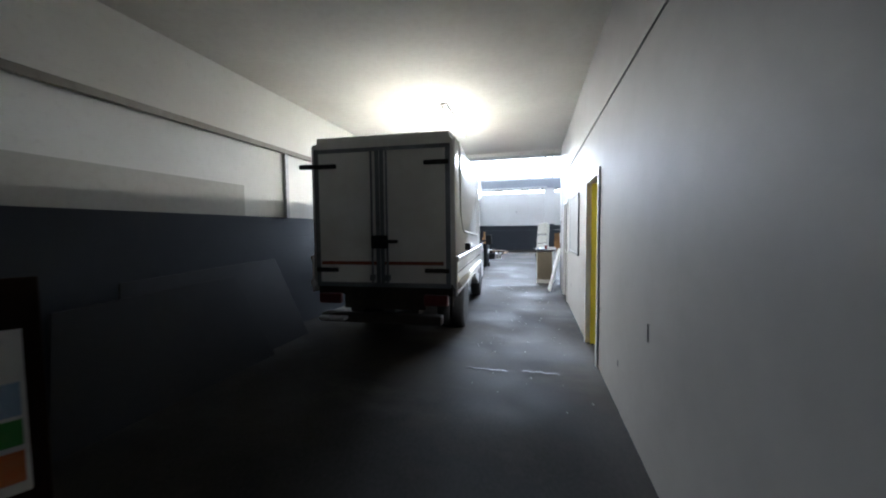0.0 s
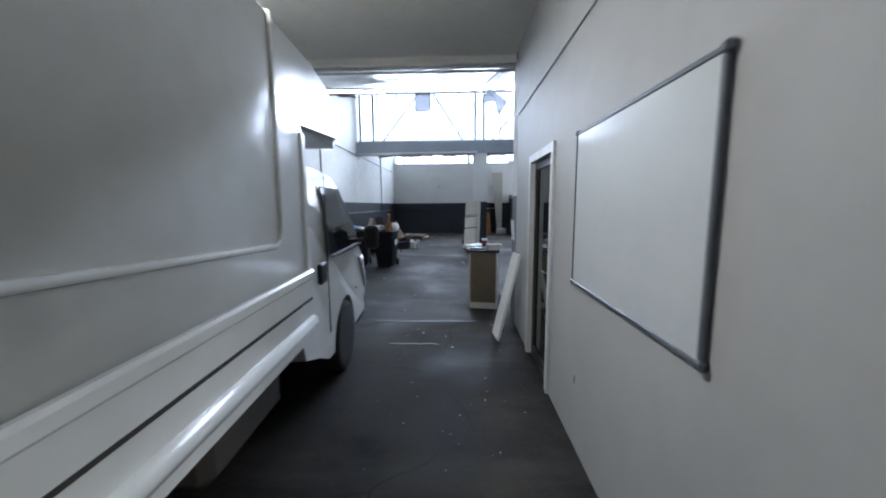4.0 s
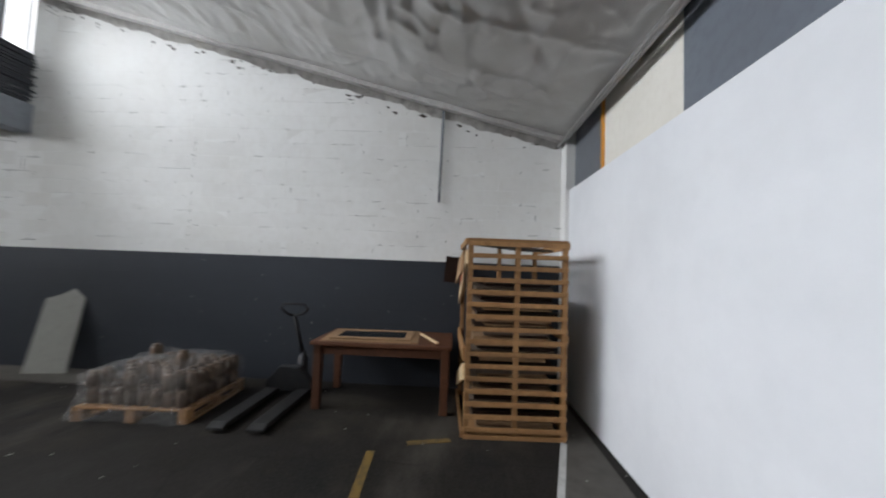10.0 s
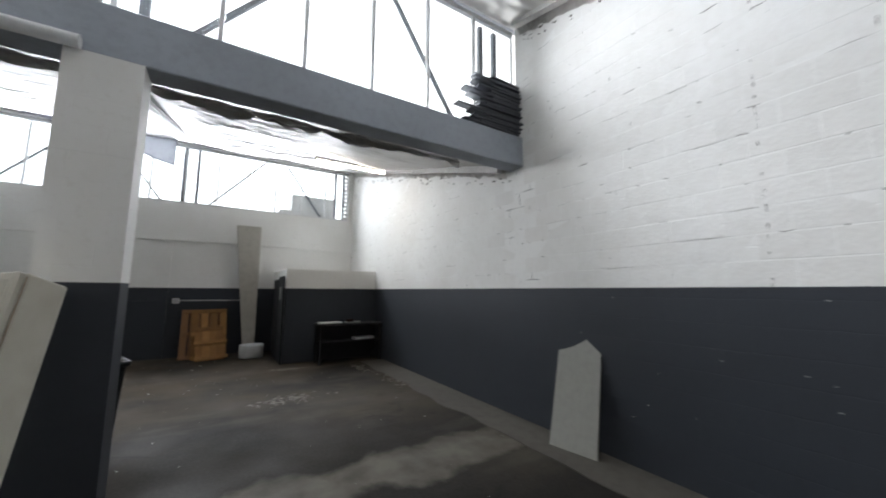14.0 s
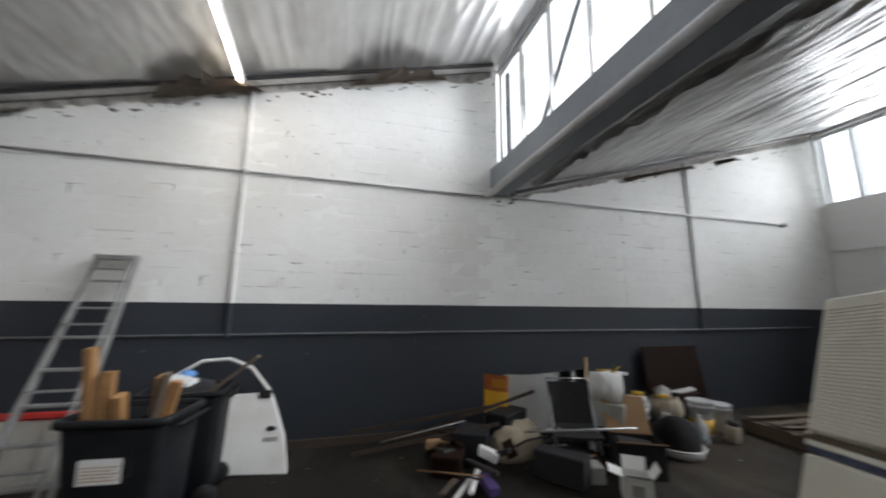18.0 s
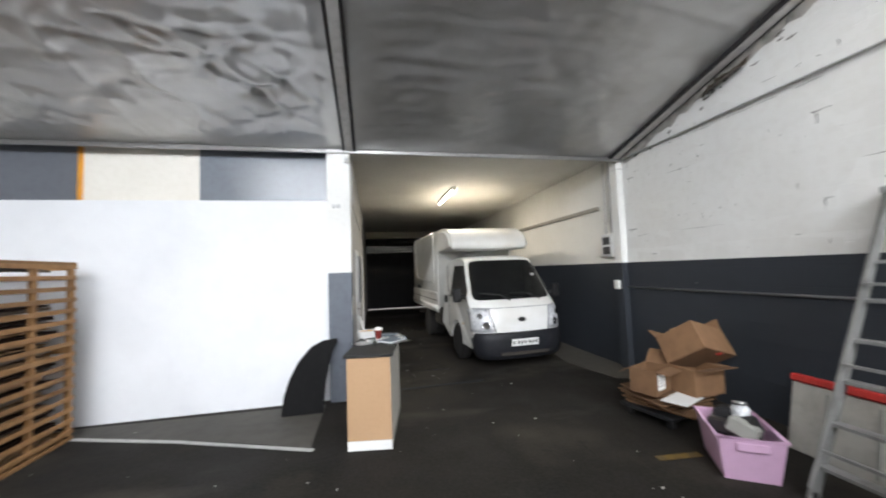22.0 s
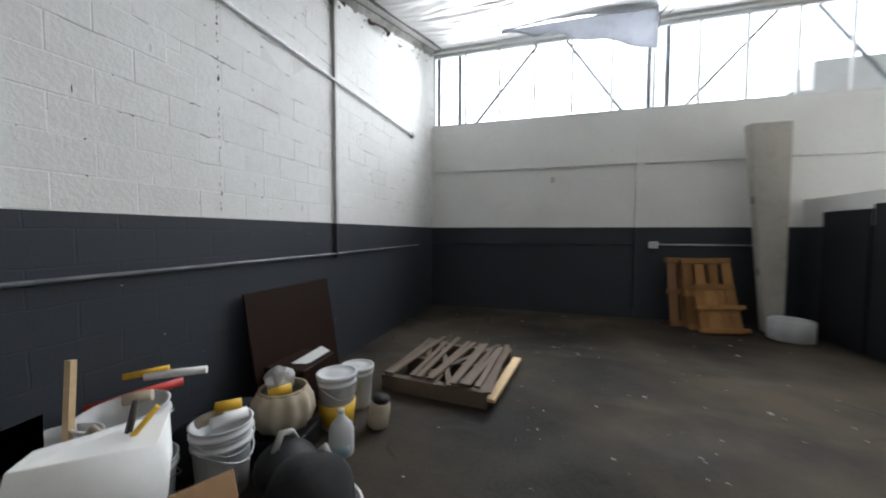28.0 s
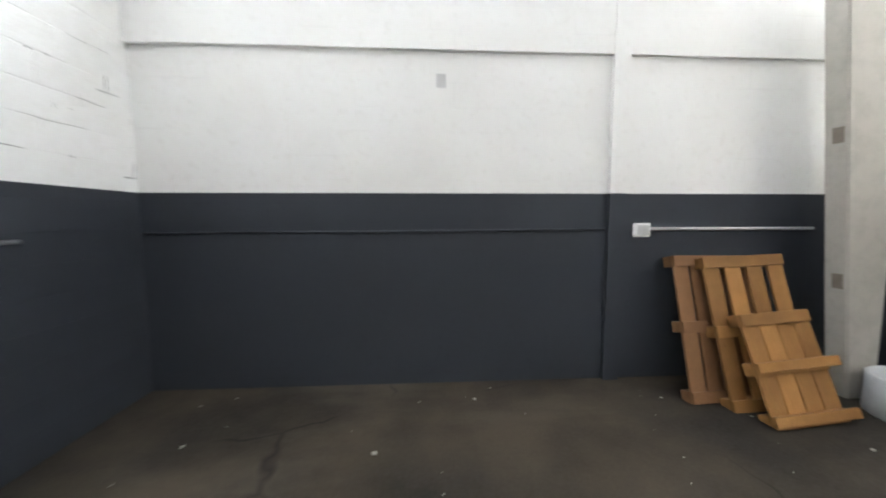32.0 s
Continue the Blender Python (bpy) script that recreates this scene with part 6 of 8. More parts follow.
# white car door behind the bins
cd = thing("car_door", "white car door with its empty window arch, leaning on the wall", "car door", pose(0.60, 4.38, 0.0, 0, 0, 84) @ pose(0, 0, 0, -22))
outline = [(-0.62, 0.05), (0.80, 0.0), (0.72, 0.35), (0.56, 0.70), (0.46, 0.78), (-0.62, 0.74)]
part("panel", extrude_poly(outline, 0.07, None, 0.015), CAB_WHITE, cd, "white painted door skin")
part("window_arch", tube([(-0.64, 0.0 + 0.035, 0.74), (-0.50, 0.035, 0.98), (-0.28, 0.035, 1.13), (0.0, 0.035, 1.15), (0.25, 0.035, 1.05), (0.48, 0.035, 0.80), (0.54, 0.035, 0.70)], 0.022, 8), CAB_WHITE, cd)
part("door_badge", lathe([(0.05, 0), (0.04, 0.012), (0, 0.014)], 16, m=pose(0.58, -0.004, 0.42, 90) @ Matrix.Diagonal((1, 0.5, 1, 1))), BLACK_TRIM, cd)
part("stamp", box(0.52, 0.66, -0.006, 0.0, 0.30, 0.34), GREY_BOARD, cd)
part("hinge_bracket", box(0.40, 0.52, -0.03, 0.02, 0.72, 0.80, 0.01), BLACK_TRIM, cd)

# stepladder leaning folded on the wall
LADDER = worn("splashed_aluminium", (0.34, 0.34, 0.33), (0.15, 0.145, 0.14), 0.55, 0.45, small=9, amount=0.6, local=True)
ld = thing("stepladder", "paint-splashed aluminium stepladder leaning folded on the wall", "ladder")
foot, head = Vector((1.07, 3.25, 0.0)), Vector((0.08, 3.215, 2.18))
def lad(s, v, off=0.0):
    w = 0.25 - 0.075 * v
    p = foot.lerp(head, v)
    n = (head - foot).cross(Vector((0, 1, 0))).normalized()
    return p + Vector((0, s * w, 0)) + n * off
for s in (-1, 1):
    part("stile", beam_between(lad(s, 0.0), lad(s, 1.0), 0.028, 0.07), LADDER, ld)
    part("rear_stile", beam_between(lad(s * 0.85, 0.03, -0.10), lad(s * 0.85, 0.97, -0.04), 0.022, 0.03), LADDER, ld)
    part("rubber_foot", slab(0.05, 0.035, 0.06, Matrix.Translation(lad(s, 0.012)), 0.005), RUBBER, ld)
for k in range(7):
    v = 0.10 + 0.128 * k
    part("tread", beam_between(lad(-1, v), lad(1, v), 0.085, 0.022), LADDER, ld, "ribbed tread")
    if k % 2 == 0:
        part("rear_rung", beam_between(lad(-0.85, v + 0.04, -0.09), lad(0.85, v + 0.04, -0.09), 0.02, 0.02), LADDER, ld)
part("top_cap", beam_between(lad(-1.05, 0.985, -0.02), lad(1.05, 0.985, -0.02), 0.13, 0.05), LADDER, ld)

# weathered panel with a red edge
rp = thing("weathered_panel", "dirty white panel with a red top edge leaning by the ladder", "panel", pose(0.46, 2.88, 0.0, 0, 0, 88) @ pose(0, 0, 0, -12))
part("sheet", box(-0.46, 0.46, 0, 0.05, 0.0, 0.58, 0.01), worn("dirty_white_sheet", (0.50, 0.49, 0.44), (0.28, 0.26, 0.22), 0.6, small=6, amount=0.7, local=True), rp)
part("red_edge", box(-0.47, 0.47, -0.02, 0.07, 0.58, 0.65, 0.015), RED_PLASTIC, rp, "red plastic edge")
for x in (-0.2, 0.12):
    part("rib", box(x, x + 0.02, -0.012, 0.0, 0.04, 0.54), GREY_BOARD, rp)

# pink crate of odds and ends
pc = thing("pink_crate", "lilac-pink plastic crate full of dark odds and ends", "crate", pose(1.11, 2.54, 0, 0, 0, -33))
sec = [[(-0.17, -0.24, 0.0), (0.17, -0.24, 0.0), (0.17, 0.24, 0.0), (-0.17, 0.24, 0.0)], [(-0.21, -0.29, 0.33), (0.21, -0.29, 0.33), (0.21, 0.29, 0.33), (-0.21, 0.29, 0.33)]]
inn = [[(x * 0.95, y * 0.96, max(z, 0.02)) for x, y, z in s] for s in sec[::-1]]
part("crate_body", loft(sec + inn, smooth=False), PINK, pc)
part("crate_rim_lip", box(-0.10, 0.10, 0.292, 0.302, 0.24, 0.30, 0.004), PINK, pc)
part("crate_rim", tube([(-0.215, -0.295, 0.33), (0.215, -0.295, 0.33), (0.215, 0.295, 0.33), (-0.215, 0.295, 0.33), (-0.215, -0.295, 0.33)], 0.012, 6), PINK, pc)
random.seed(3)
for k in range(9):
    x, y = 1.11 + random.uniform(-0.14, 0.14), 2.54 + random.uniform(-0.15, 0.15)
    mt = (BLACK_CLOTH, DARK_STEEL, BLACK_TRIM, GREY_BOARD)[k % 4]
    single("odd_part", slab(random.uniform(0.10, 0.2), random.uniform(0.08, 0.14), random.uniform(0.08, 0.14), pose(x, y, 0.25 + 0.015 * k, random.uniform(-25, 25), random.uniform(-25, 25), random.uniform(0, 180)), 0.015), mt,
           "dark metal or plastic part lying in the pink crate", "part", group="odds and ends in the crate")
jr = thing("glass_jar", "grey glass jar with a lid in the pink crate", "jar", pose(1.06, 2.55, 0.34, 10, -8))
part("jar_body", lathe([(0.05, 0), (0.065, 0.02), (0.065, 0.11), (0.045, 0.13)], 16), LAMP_GLASS, jr)
part("lid", lathe([(0.05, 0.13), (0.05, 0.155), (0, 0.157)], 16), ALU, jr)


def open_box(m, sx, sy, sz, label, flaps=(50, 60, 120, 35), group="cardboard boxes"):
    t = thing("cardboard_box", label, "box", m, group)
    th = 0.006
    bm = box(-sx / 2, sx / 2, -sy / 2, sy / 2, 0, th)
    for a in ((-sx / 2, -sx / 2 + th, -sy / 2, sy / 2, th, sz), (sx / 2 - th, sx / 2, -sy / 2, sy / 2, th, sz), (-sx / 2 + th, sx / 2 - th, -sy / 2, -sy / 2 + th, th, sz), (-sx / 2 + th, sx / 2 - th, sy / 2 - th, sy / 2, th, sz)):
        add_box(bm, *a)
    part("box_body", bm, BOX_CARD, t)
    for k, a in enumerate(flaps):
        if a is None:
            continue
        ln, dp = (sy, sx * 0.48) if k < 2 else (sx, sy * 0.48)
        s = 1 if k % 2 else -1
        base = Matrix.Translation((s * sx / 2, 0, sz)) if k < 2 else Matrix.Translation((0, s * sy / 2, sz))
        if k < 2:
            mm = base @ pose(0, 0, 0, 0, s * a) @ Matrix.Translation((s * 0, 0, dp / 2))
            part("flap", slab(th, ln, dp, mm), BOX_CARD, t)
        else:
            mm = base @ pose(0, 0, 0, -s * a) @ Matrix.Translation((0, 0, dp / 2))
            part("flap", slab(ln, th, dp, mm), BOX_CARD, t)
    return t


# flattened cartons on a low dolly, open boxes on top
dl = thing("dolly", "low dark dolly under a stack of flattened cartons", "dolly", pose(0.91, 1.60, 0, 0, 0, 12))
part("deck", box(-0.33, 0.33, -0.30, 0.30, 0.09, 0.13, 0.01), BLACK_TRIM, dl)
for sx in (-1, 1):
    for sy in (-1, 1):
        part("castor", lathe([(0.02, -0.015), (0.045, -0.015), (0.045, 0.015), (0.02, 0.015)], 14, m=pose(sx * 0.26, sy * 0.23, 0.045, 0, 90)), RUBBER, dl)
random.seed(8)
for k in range(11):
    single("flat_carton", slab(0.60 + random.uniform(-0.12, 0.12), 0.54 + random.uniform(-0.12, 0.12), 0.014, pose(0.91 + random.uniform(-0.05, 0.05), 1.60 + random.uniform(-0.05, 0.05), 0.14 + 0.0165 * k, random.uniform(-1, 1), random.uniform(-1, 1), 12 + random.uniform(-14, 14))), BOX_CARD,
           "flattened brown carton in a stack", "carton", group="stack of flattened cartons")
bx1 = open_box(pose(1.15, 1.70, 0.332, 0, 0, 24), 0.36, 0.26, 0.24, "open brown cardboard box with a printed label on the carton stack", (42, None, 120, 95))
part("address_label", slab(0.15, 0.002, 0.16, pose(0.07, 0.132, 0.13)), PAPER, bx1, "white printed label")
for k in range(4):
    part("print_line", slab(0.11 - 0.02 * (k % 2), 0.001, 0.010, pose(0.07, 0.1335, 0.09 + 0.027 * k)), GREY_BOARD, bx1)
open_box(pose(0.76, 1.86, 0.332, 0, 0, 4), 0.38, 0.30, 0.26, "open brown cardboard box with one flap folded out", (100, None, None, 78))
big = thing("cardboard_box", "large brown cardboard box tipped over on the others", "box", pose(0.66, 1.78, 0.765, 34, -16, 12), "cardboard boxes")
part("box_body", box(-0.26, 0.26, -0.21, 0.21, -0.15, 0.15, 0.006), BOX_CARD, big)
part("tape", box(-0.262, 0.262, -0.025, 0.025, 0.1505, 0.152), CHIPBOARD, big)
part("flap", slab(0.006, 0.41, 0.17, pose(-0.284, 0.0, 0.205, 0, -18)), BOX_CARD, big)
part("flap", slab(0.50, 0.006, 0.15, pose(0.0, -0.235, 0.20, 22)), BOX_CARD, big)
single("loose_sheet", slab(0.34, 0.24, 0.004, pose(1.06, 1.98, 0.326, 2, 2, 20)), PAPER, "white paper sheet lying on flattened cartons", "paper")
# red scrap on the big box
single("red_scrap", slab(0.07, 0.05, 0.03, pose(0.59, 1.99, 0.73, 20, 0, 30), 0.01), RED_PLASTIC, "small red plastic scrap on the box", "scrap")

# service cabinet at the corridor mouth with things on top
sc = thing("display_cabinet", "narrow chipboard counter cabinet with a white plinth and top", "cabinet", pose(3.965, 0.922, 0, 0, 0, -8.5))
part("back_panel", box(-0.20, 0.215, 0.555, 0.565, 0.09, 0.86), CHIPBOARD, sc, "bare tan chipboard panel")
part("carcass", box(-0.20, 0.215, -0.48, 0.553, 0.0, 0.86, 0.003), worn("dull_white_melamine", (0.58, 0.57, 0.53), (0.42, 0.40, 0.36), 0.45, local=True), sc)
part("front_panel", box(-0.18, 0.195, -0.488, -0.481, 0.10, 0.85), worn("dull_brown_panel", (0.16, 0.13, 0.085), (0.10, 0.08, 0.055), 0.5, local=True), sc)
part("plinth", box(-0.202, 0.217, 0.553, 0.57, 0.0, 0.085, 0.003), PAPER, sc, "white plinth strip")
part("top", box(-0.225, 0.245, -0.51, 0.58, 0.86, 0.89, 0.004), worn("dark_worktop", (0.030, 0.029, 0.028), (0.018, 0.018, 0.018), 0.6, spec=0.2, local=True), sc)
def on_top(bm, mat, name, label, cat, x, y, rz, z=0.0):
    ob = to_object(name, bm, mat)
    ob.matrix_world = pose(x, y, 0.891 + z, 0, 0, rz)
    return tagged(ob, label, cat)


def paper(x, y, rz, z, seed):
    """A sheet with a slight curl at its corners."""
    bm = bmesh.new()
    g = [[bm.verts.new((0.21 * (i / 6 - 0.5), 0.297 * (j / 8 - 0.5), 0.0015 + 0.012 * max(0.0, noise.noise(Vector((i * 0.35, j * 0.3, seed)))) * abs(i / 3 - 1))) for i in range(7)] for j in range(9)]
    for a, b in zip(g, g[1:]):
        for i in range(6):
            bm.faces.new((a[i], a[i + 1], b[i + 1], b[i])).smooth = True
    bmesh.ops.solidify(bm, geom=bm.faces[:], thickness=0.001)
    on_top(bm, PAPER, "paper_sheet", "white paper sheet lying on the cabinet", "paper", x, y, rz, z)


paper(4.07, 0.93, -68, 0.0, 1)
paper(3.76, 0.98, -58, 0.003, 2)
paper(3.80, 0.66, -78, 0.006, 3)
paper(4.00, 0.72, 15, 0.001, 4)
FOLDER = worn("slate_folder", (0.13, 0.165, 0.20), (0.09, 0.11, 0.14), 0.45, local=True)
fo = thing("book", "slate-blue soft-cover book lying on papers", "book", pose(3.80, 0.95, 0.902, 0, 0, -41))
part("pages", slab(0.198, 0.282, 0.014, pose(0.002, 0, 0.010), 0.002), PAPER, fo)
part("cover", slab(0.21, 0.295, 0.003, pose(0, 0, 0.0190), 0.001), FOLDER, fo)
part("back_cover", slab(0.21, 0.295, 0.003, pose(0, 0, 0.0015), 0.001), FOLDER, fo)
for k in range(4):
    part("ring_mark", lathe([(0.005, 0.0), (0.011, 0.0), (0.011, 0.0015), (0.005, 0.0015)], 12, m=pose(0.078, -0.03 + 0.026 * k, 0.0207)), PAPER, fo, "white printed mark")
part("cover_label", slab(0.035, 0.024, 0.001, pose(0.07, 0.10, 0.0212)), PAPER, fo, "small white label")
part("cover_label", slab(0.05, 0.075, 0.001, pose(-0.06, -0.09, 0.0212, 0, 0, 90)), PAPER, fo, "grey-white paper label")
cpx = thing("paper_cup", "dark red paper coffee cup with a white lid", "cup", pose(3.947, 0.815, 0.900))
part("cup_body", lathe([(0.0, 0.004), (0.030, 0.0), (0.031, 0.002), (0.043, 0.112), (0.044, 0.116)], 20), worn("cup_red", (0.17, 0.022, 0.016), (0.11, 0.02, 0.015), 0.45, local=True), cpx)
part("base_band", lathe([(0.0315, 0.001), (0.0325, 0.012), (0.0312, 0.012), (0.0302, 0.001)], 20), PAPER, cpx, "pale foot of the cup")
part("lid", lathe([(0.0445, 0.108), (0.047, 0.112), (0.047, 0.118), (0.043, 0.121), (0.041, 0.133), (0.038, 0.135), (0.035, 0.130), (0.0, 0.130)], 20), PAPER, cpx)
on_top(extrude_poly([(-0.13, -0.05), (0.02, -0.10), (0.13, -0.02), (0.09, 0.06), (-0.05, 0.075)], 0.018, pose(0, 0, 0, -90) @ pose(0, 0, 0), 0.004), FOLDER, "soft_folder", "dark slate soft folder lying on papers", "folder", 3.83, 0.61, 0, 0.028)
tb = thing("plastic_tub", "milky plastic tub of orange snacks", "tub", pose(4.075, 0.575, 0.892, 0, 0, 4))


def rounded(w, d, r, z):
    return [(sx * (w / 2 - r) + r * math.cos(a), sy * (d / 2 - r) + r * math.sin(a), z) for sx, sy, a0 in ((1, 1, 0), (-1, 1, 90), (-1, -1, 180), (1, -1, 270)) for a in (radians(a0), radians(a0 + 45), radians(a0 + 90))]


TUB = worn("milky_plastic", (0.62, 0.62, 0.60), (0.52, 0.52, 0.50), 0.25, local=True)
part("tub_wall", loft([rounded(0.185, 0.115, 0.02, 0.0), rounded(0.215, 0.142, 0.025, 0.078), rounded(0.205, 0.132, 0.022, 0.078), rounded(0.185, 0.115, 0.02, 0.012)], cap=True, smooth=False), TUB, tb)
part("lid_rim", loft([rounded(0.215, 0.142, 0.025, 0.074), rounded(0.232, 0.158, 0.03, 0.075), rounded(0.232, 0.158, 0.03, 0.081), rounded(0.207, 0.134, 0.022, 0.082)], cap=False, smooth=False), TUB, tb)
rng = random.Random(12)
bm = bmesh.new()
for k in range(60):
    m_ = pose(rng.uniform(-0.075, 0.08), rng.uniform(-0.05, 0.05), 0.058 + 0.014 * rng.random(), rng.uniform(0, 180), rng.uniform(0, 180), rng.uniform(0, 180))
    slab(rng.uniform(0.014, 0.028), rng.uniform(0.01, 0.02), 0.007, m_, bm=bm)
slab(0.17, 0.10, 0.045, pose(0, 0, 0.036), bm=bm)
part("snacks", bm, worn("orange_snack", (0.62, 0.30, 0.04), (0.72, 0.50, 0.14), 0.7, small=40, local=True), tb)

# arched black wheel liner standing against the pillar
LINER = worn("liner_black", (0.0085, 0.0085, 0.009), (0.016, 0.015, 0.015), 0.8, spec=0.1, local=True)
wl = thing("wheel_liner", "curved black plastic wheel liner leaning on the wall by the pillar", "liner", pose(0.06, 0.40, 0) @ pose(0, 0, 0, 10))
arch = [(5.02, 0.0), (5.00, 0.22), (4.94, 0.42), (4.84, 0.61), (4.70, 0.77), (4.55, 0.835), (4.40, 0.85), (4.39, 0.82), (4.45, 0.72), (4.49, 0.56), (4.53, 0.36), (4.56, 0.0)]
part("sheet", extrude_poly(arch, 0.02, None, 0.004), LINER, wl)
part("lip", tube([(x, -0.015, z) for x, z in arch[:7]], 0.018, 6), LINER, wl)


# ---- east side: crate, table, pallet truck, jars ----
cr = thing("slatted_crate", "tall slatted pine crate full of flattened cardboard", "crate", pose(7.21, 0.36, 0, 0, 0, 2))
CW, CDp, CH = 1.20, 0.97, 1.90          # depth along x, width along y, height
for x in (0.0, CW - 0.05):
    for y in (0.0, CDp / 2 - 0.025, CDp - 0.05):
        part("post", box(x, x + 0.05, y, y + 0.05, 0.0, CH, 0.004), PINE, cr)
for k in range(16):
    z = 0.07 + 0.117 * k
    part("slat", box(-0.018, 0.0, 0.0, CDp, z, z + 0.045, 0.003), PINE, cr)
for z in (0.0, CH - 0.04):
    part("rail", box(-0.012, 0.0, 0.0, CDp, z, z + 0.04, 0.003), PINE, cr)
for x0, x1, z0, z1, w_, mt in ((0.0, CW, 1.22, 1.72, 0.15, PALE_PINE), (0.0, CW, 0.78, 0.78, 0.13, PINE), (0.0, CW, 0.20, 0.62, 0.15, PALE_PINE), (0.0, CW, 0.03, 0.03, 0.07, PINE), (0.0, CW, 1.87, 1.87, 0.06, PINE)):
    a, b = (CW - 0.02, CDp + 0.012, z0), (0.02, CDp + 0.012, z1)
    part("side_board", beam_between(a, b, 0.022, w_), mt, cr)
for z in (0.05, 0.95, 1.85):
    part("side_rail", beam_between((0.02, -0.012, z), (CW - 0.02, -0.012, z), 0.022, 0.07), PINE, cr)
part("base_board", box(0.05, CW - 0.05, 0.05, CDp - 0.05, 0.01, 0.04), PINE, cr)
random.seed(21)
zz = 0.05
for k in range(36):
    th = random.uniform(0.012, 0.05)
    if zz + th > 1.80:
        break
    single("flat_carton", slab(1.04 + random.uniform(-0.1, 0.03), 0.80 + random.uniform(-0.16, 0.04), th * 0.9, pose(7.81 + random.uniform(-0.02, 0.02), 0.86 + random.uniform(-0.02, 0.02), zz + th / 2, 0, 0, 2 + random.uniform(-3, 3))), (CARD, CARD, OLD_WOOD, BROWN_BOARD)[k % 4],
           "flattened cardboard stacked in the crate", "cardboard", group="cardboard in the crate")
    zz += th + (0.02 if k % 3 == 0 else 0.004)
single("flat_carton", slab(1.0, 0.7, 0.02, pose(7.80, 0.88, 1.86, 5, -3, 8)), OLD_WOOD, "dark bent board lying on top of the crate load", "cardboard", group="cardboard in the crate")
single("flat_carton", slab(0.35, 0.02, 0.26, pose(7.55, 1.40, 1.62, 8, 20, 8)), CARD, "brown carton flap poking out of the crate", "cardboard", group="cardboard in the crate")
single("flat_carton", slab(0.02, 0.24, 0.34, pose(8.42, 1.47, 1.58, 4, 3, 0)), BROWN_BOARD, "dark brown carton sheet standing behind the crate", "cardboard", group="cardboard in the crate")
single("red_carton", slab(0.05, 0.03, 0.55, pose(8.36, 1.37, 1.50, 0, 3, 0)), RED_PLASTIC, "red printed strip at the crate's far corner", "strip")

tb_ = thing("wooden_table", "old brown wooden table with heavy legs", "table", pose(7.62, 1.46, 0))
TL, TW2 = 1.56, 0.85
part("tabletop", box(0.0, TW2, 0.0, TL, 0.70, 0.745, 0.008), TABLE_WOOD, tb_)
for x0 in (0.03, TW2 - 0.12):
    for y0 in (0.03, TL - 0.12):
        part("leg", extrude_poly([(0, 0), (0.075, 0), (0.09, 0.45), (0.10, 0.60), (0.13, 0.70), (-0.02, 0.70), (0.0, 0.60)], 0.085, Matrix.Translation((x0, y0, 0)), 0.006), TABLE_WOOD, tb_)
for y0 in (0.05, TL - 0.075):
    part("apron", box(0.10, TW2 - 0.10, y0, y0 + 0.025, 0.60, 0.70), TABLE_WOOD, tb_)
for x0 in (0.05, TW2 - 0.075):
    part("apron", box(x0, x0 + 0.025, 0.1, TL - 0.1, 0.60, 0.70), TABLE_WOOD, tb_)
fp = thing("picture_frame", "flat framed panel in brown card lying on the table", "frame", pose(8.02, 2.42, 0.747, 0, 0, 3))
part("card_backing", box(-0.36, 0.36, -0.56, 0.52, 0.0, 0.012), CARD, fp)
part("glass_plate", box(-0.22, 0.16, -0.40, 0.36, 0.022, 0.030), DARK_GLASS, fp)
for a in ((-0.30, -0.22, -0.48, 0.44), (0.16, 0.24, -0.48, 0.44), (-0.22, 0.16, -0.48, -0.40), (-0.22, 0.16, 0.36, 0.44)):
    part("frame_bar", box(*a, 0.012, 0.035, 0.004), CARD, fp)
single("pale_batten", beam_between((7.70, 1.62, 0.765), (8.2, 1.85, 0.765), 0.03, 0.02), PALE_PINE, "thin pale batten lying on the table", "batten")

pj = thing("pallet_truck", "black hand pallet truck standing by the wall", "pallet truck", pose(8.08, 3.42, 0, 0, 0, -90))
for s in (-1, 1):
    part("fork", extrude_poly([(-1.08, 0.03), (-1.0, 0.03), (0.0, 0.03), (0.0, 0.085), (-1.0, 0.085), (-1.08, 0.06)], 0.16, pose(s * 0.19 + 0.08, 0, 0, 0, 0, 90) @ pose(0, 0, 0, 0, 0, 180) @ pose(0, 0, 0, 0, 0, 180), 0.008), BLACK_TRIM, pj)
    part("load_roller", lathe([(0.01, -0.04), (0.038, -0.04), (0.038, 0.04), (0.01, 0.04)], 14, m=pose(s * 0.19, -0.92, 0.04, 0, 90)), WHITE_PLASTIC, pj)
    part("steer_wheel", lathe([(0.02, -0.025), (0.09, -0.025), (0.09, 0.025), (0.02, 0.025)], 18, m=pose(s * 0.07, 0.12, 0.09, 0, 90)), RUBBER, pj)
part("yoke", extrude_poly([(-0.28, 0.05), (0.28, 0.05), (0.28, 0.16), (0.12, 0.34), (-0.12, 0.34), (-0.28, 0.16)], 0.10, pose(0, -0.06, 0), 0.012), BLACK_TRIM, pj)
part("pump", lathe([(0.06, 0.1), (0.06, 0.42), (0.035, 0.44), (0.03, 0.5)], 16, m=pose(0.10, 0.10, 0)), DARK_STEEL, pj)
hd = part("tiller", tube([(0.10, 0.10, 0.42), (0.05, 0.06, 0.68), (-0.01, 0.02, 0.94)], 0.024, 8), BLACK_TRIM, pj)
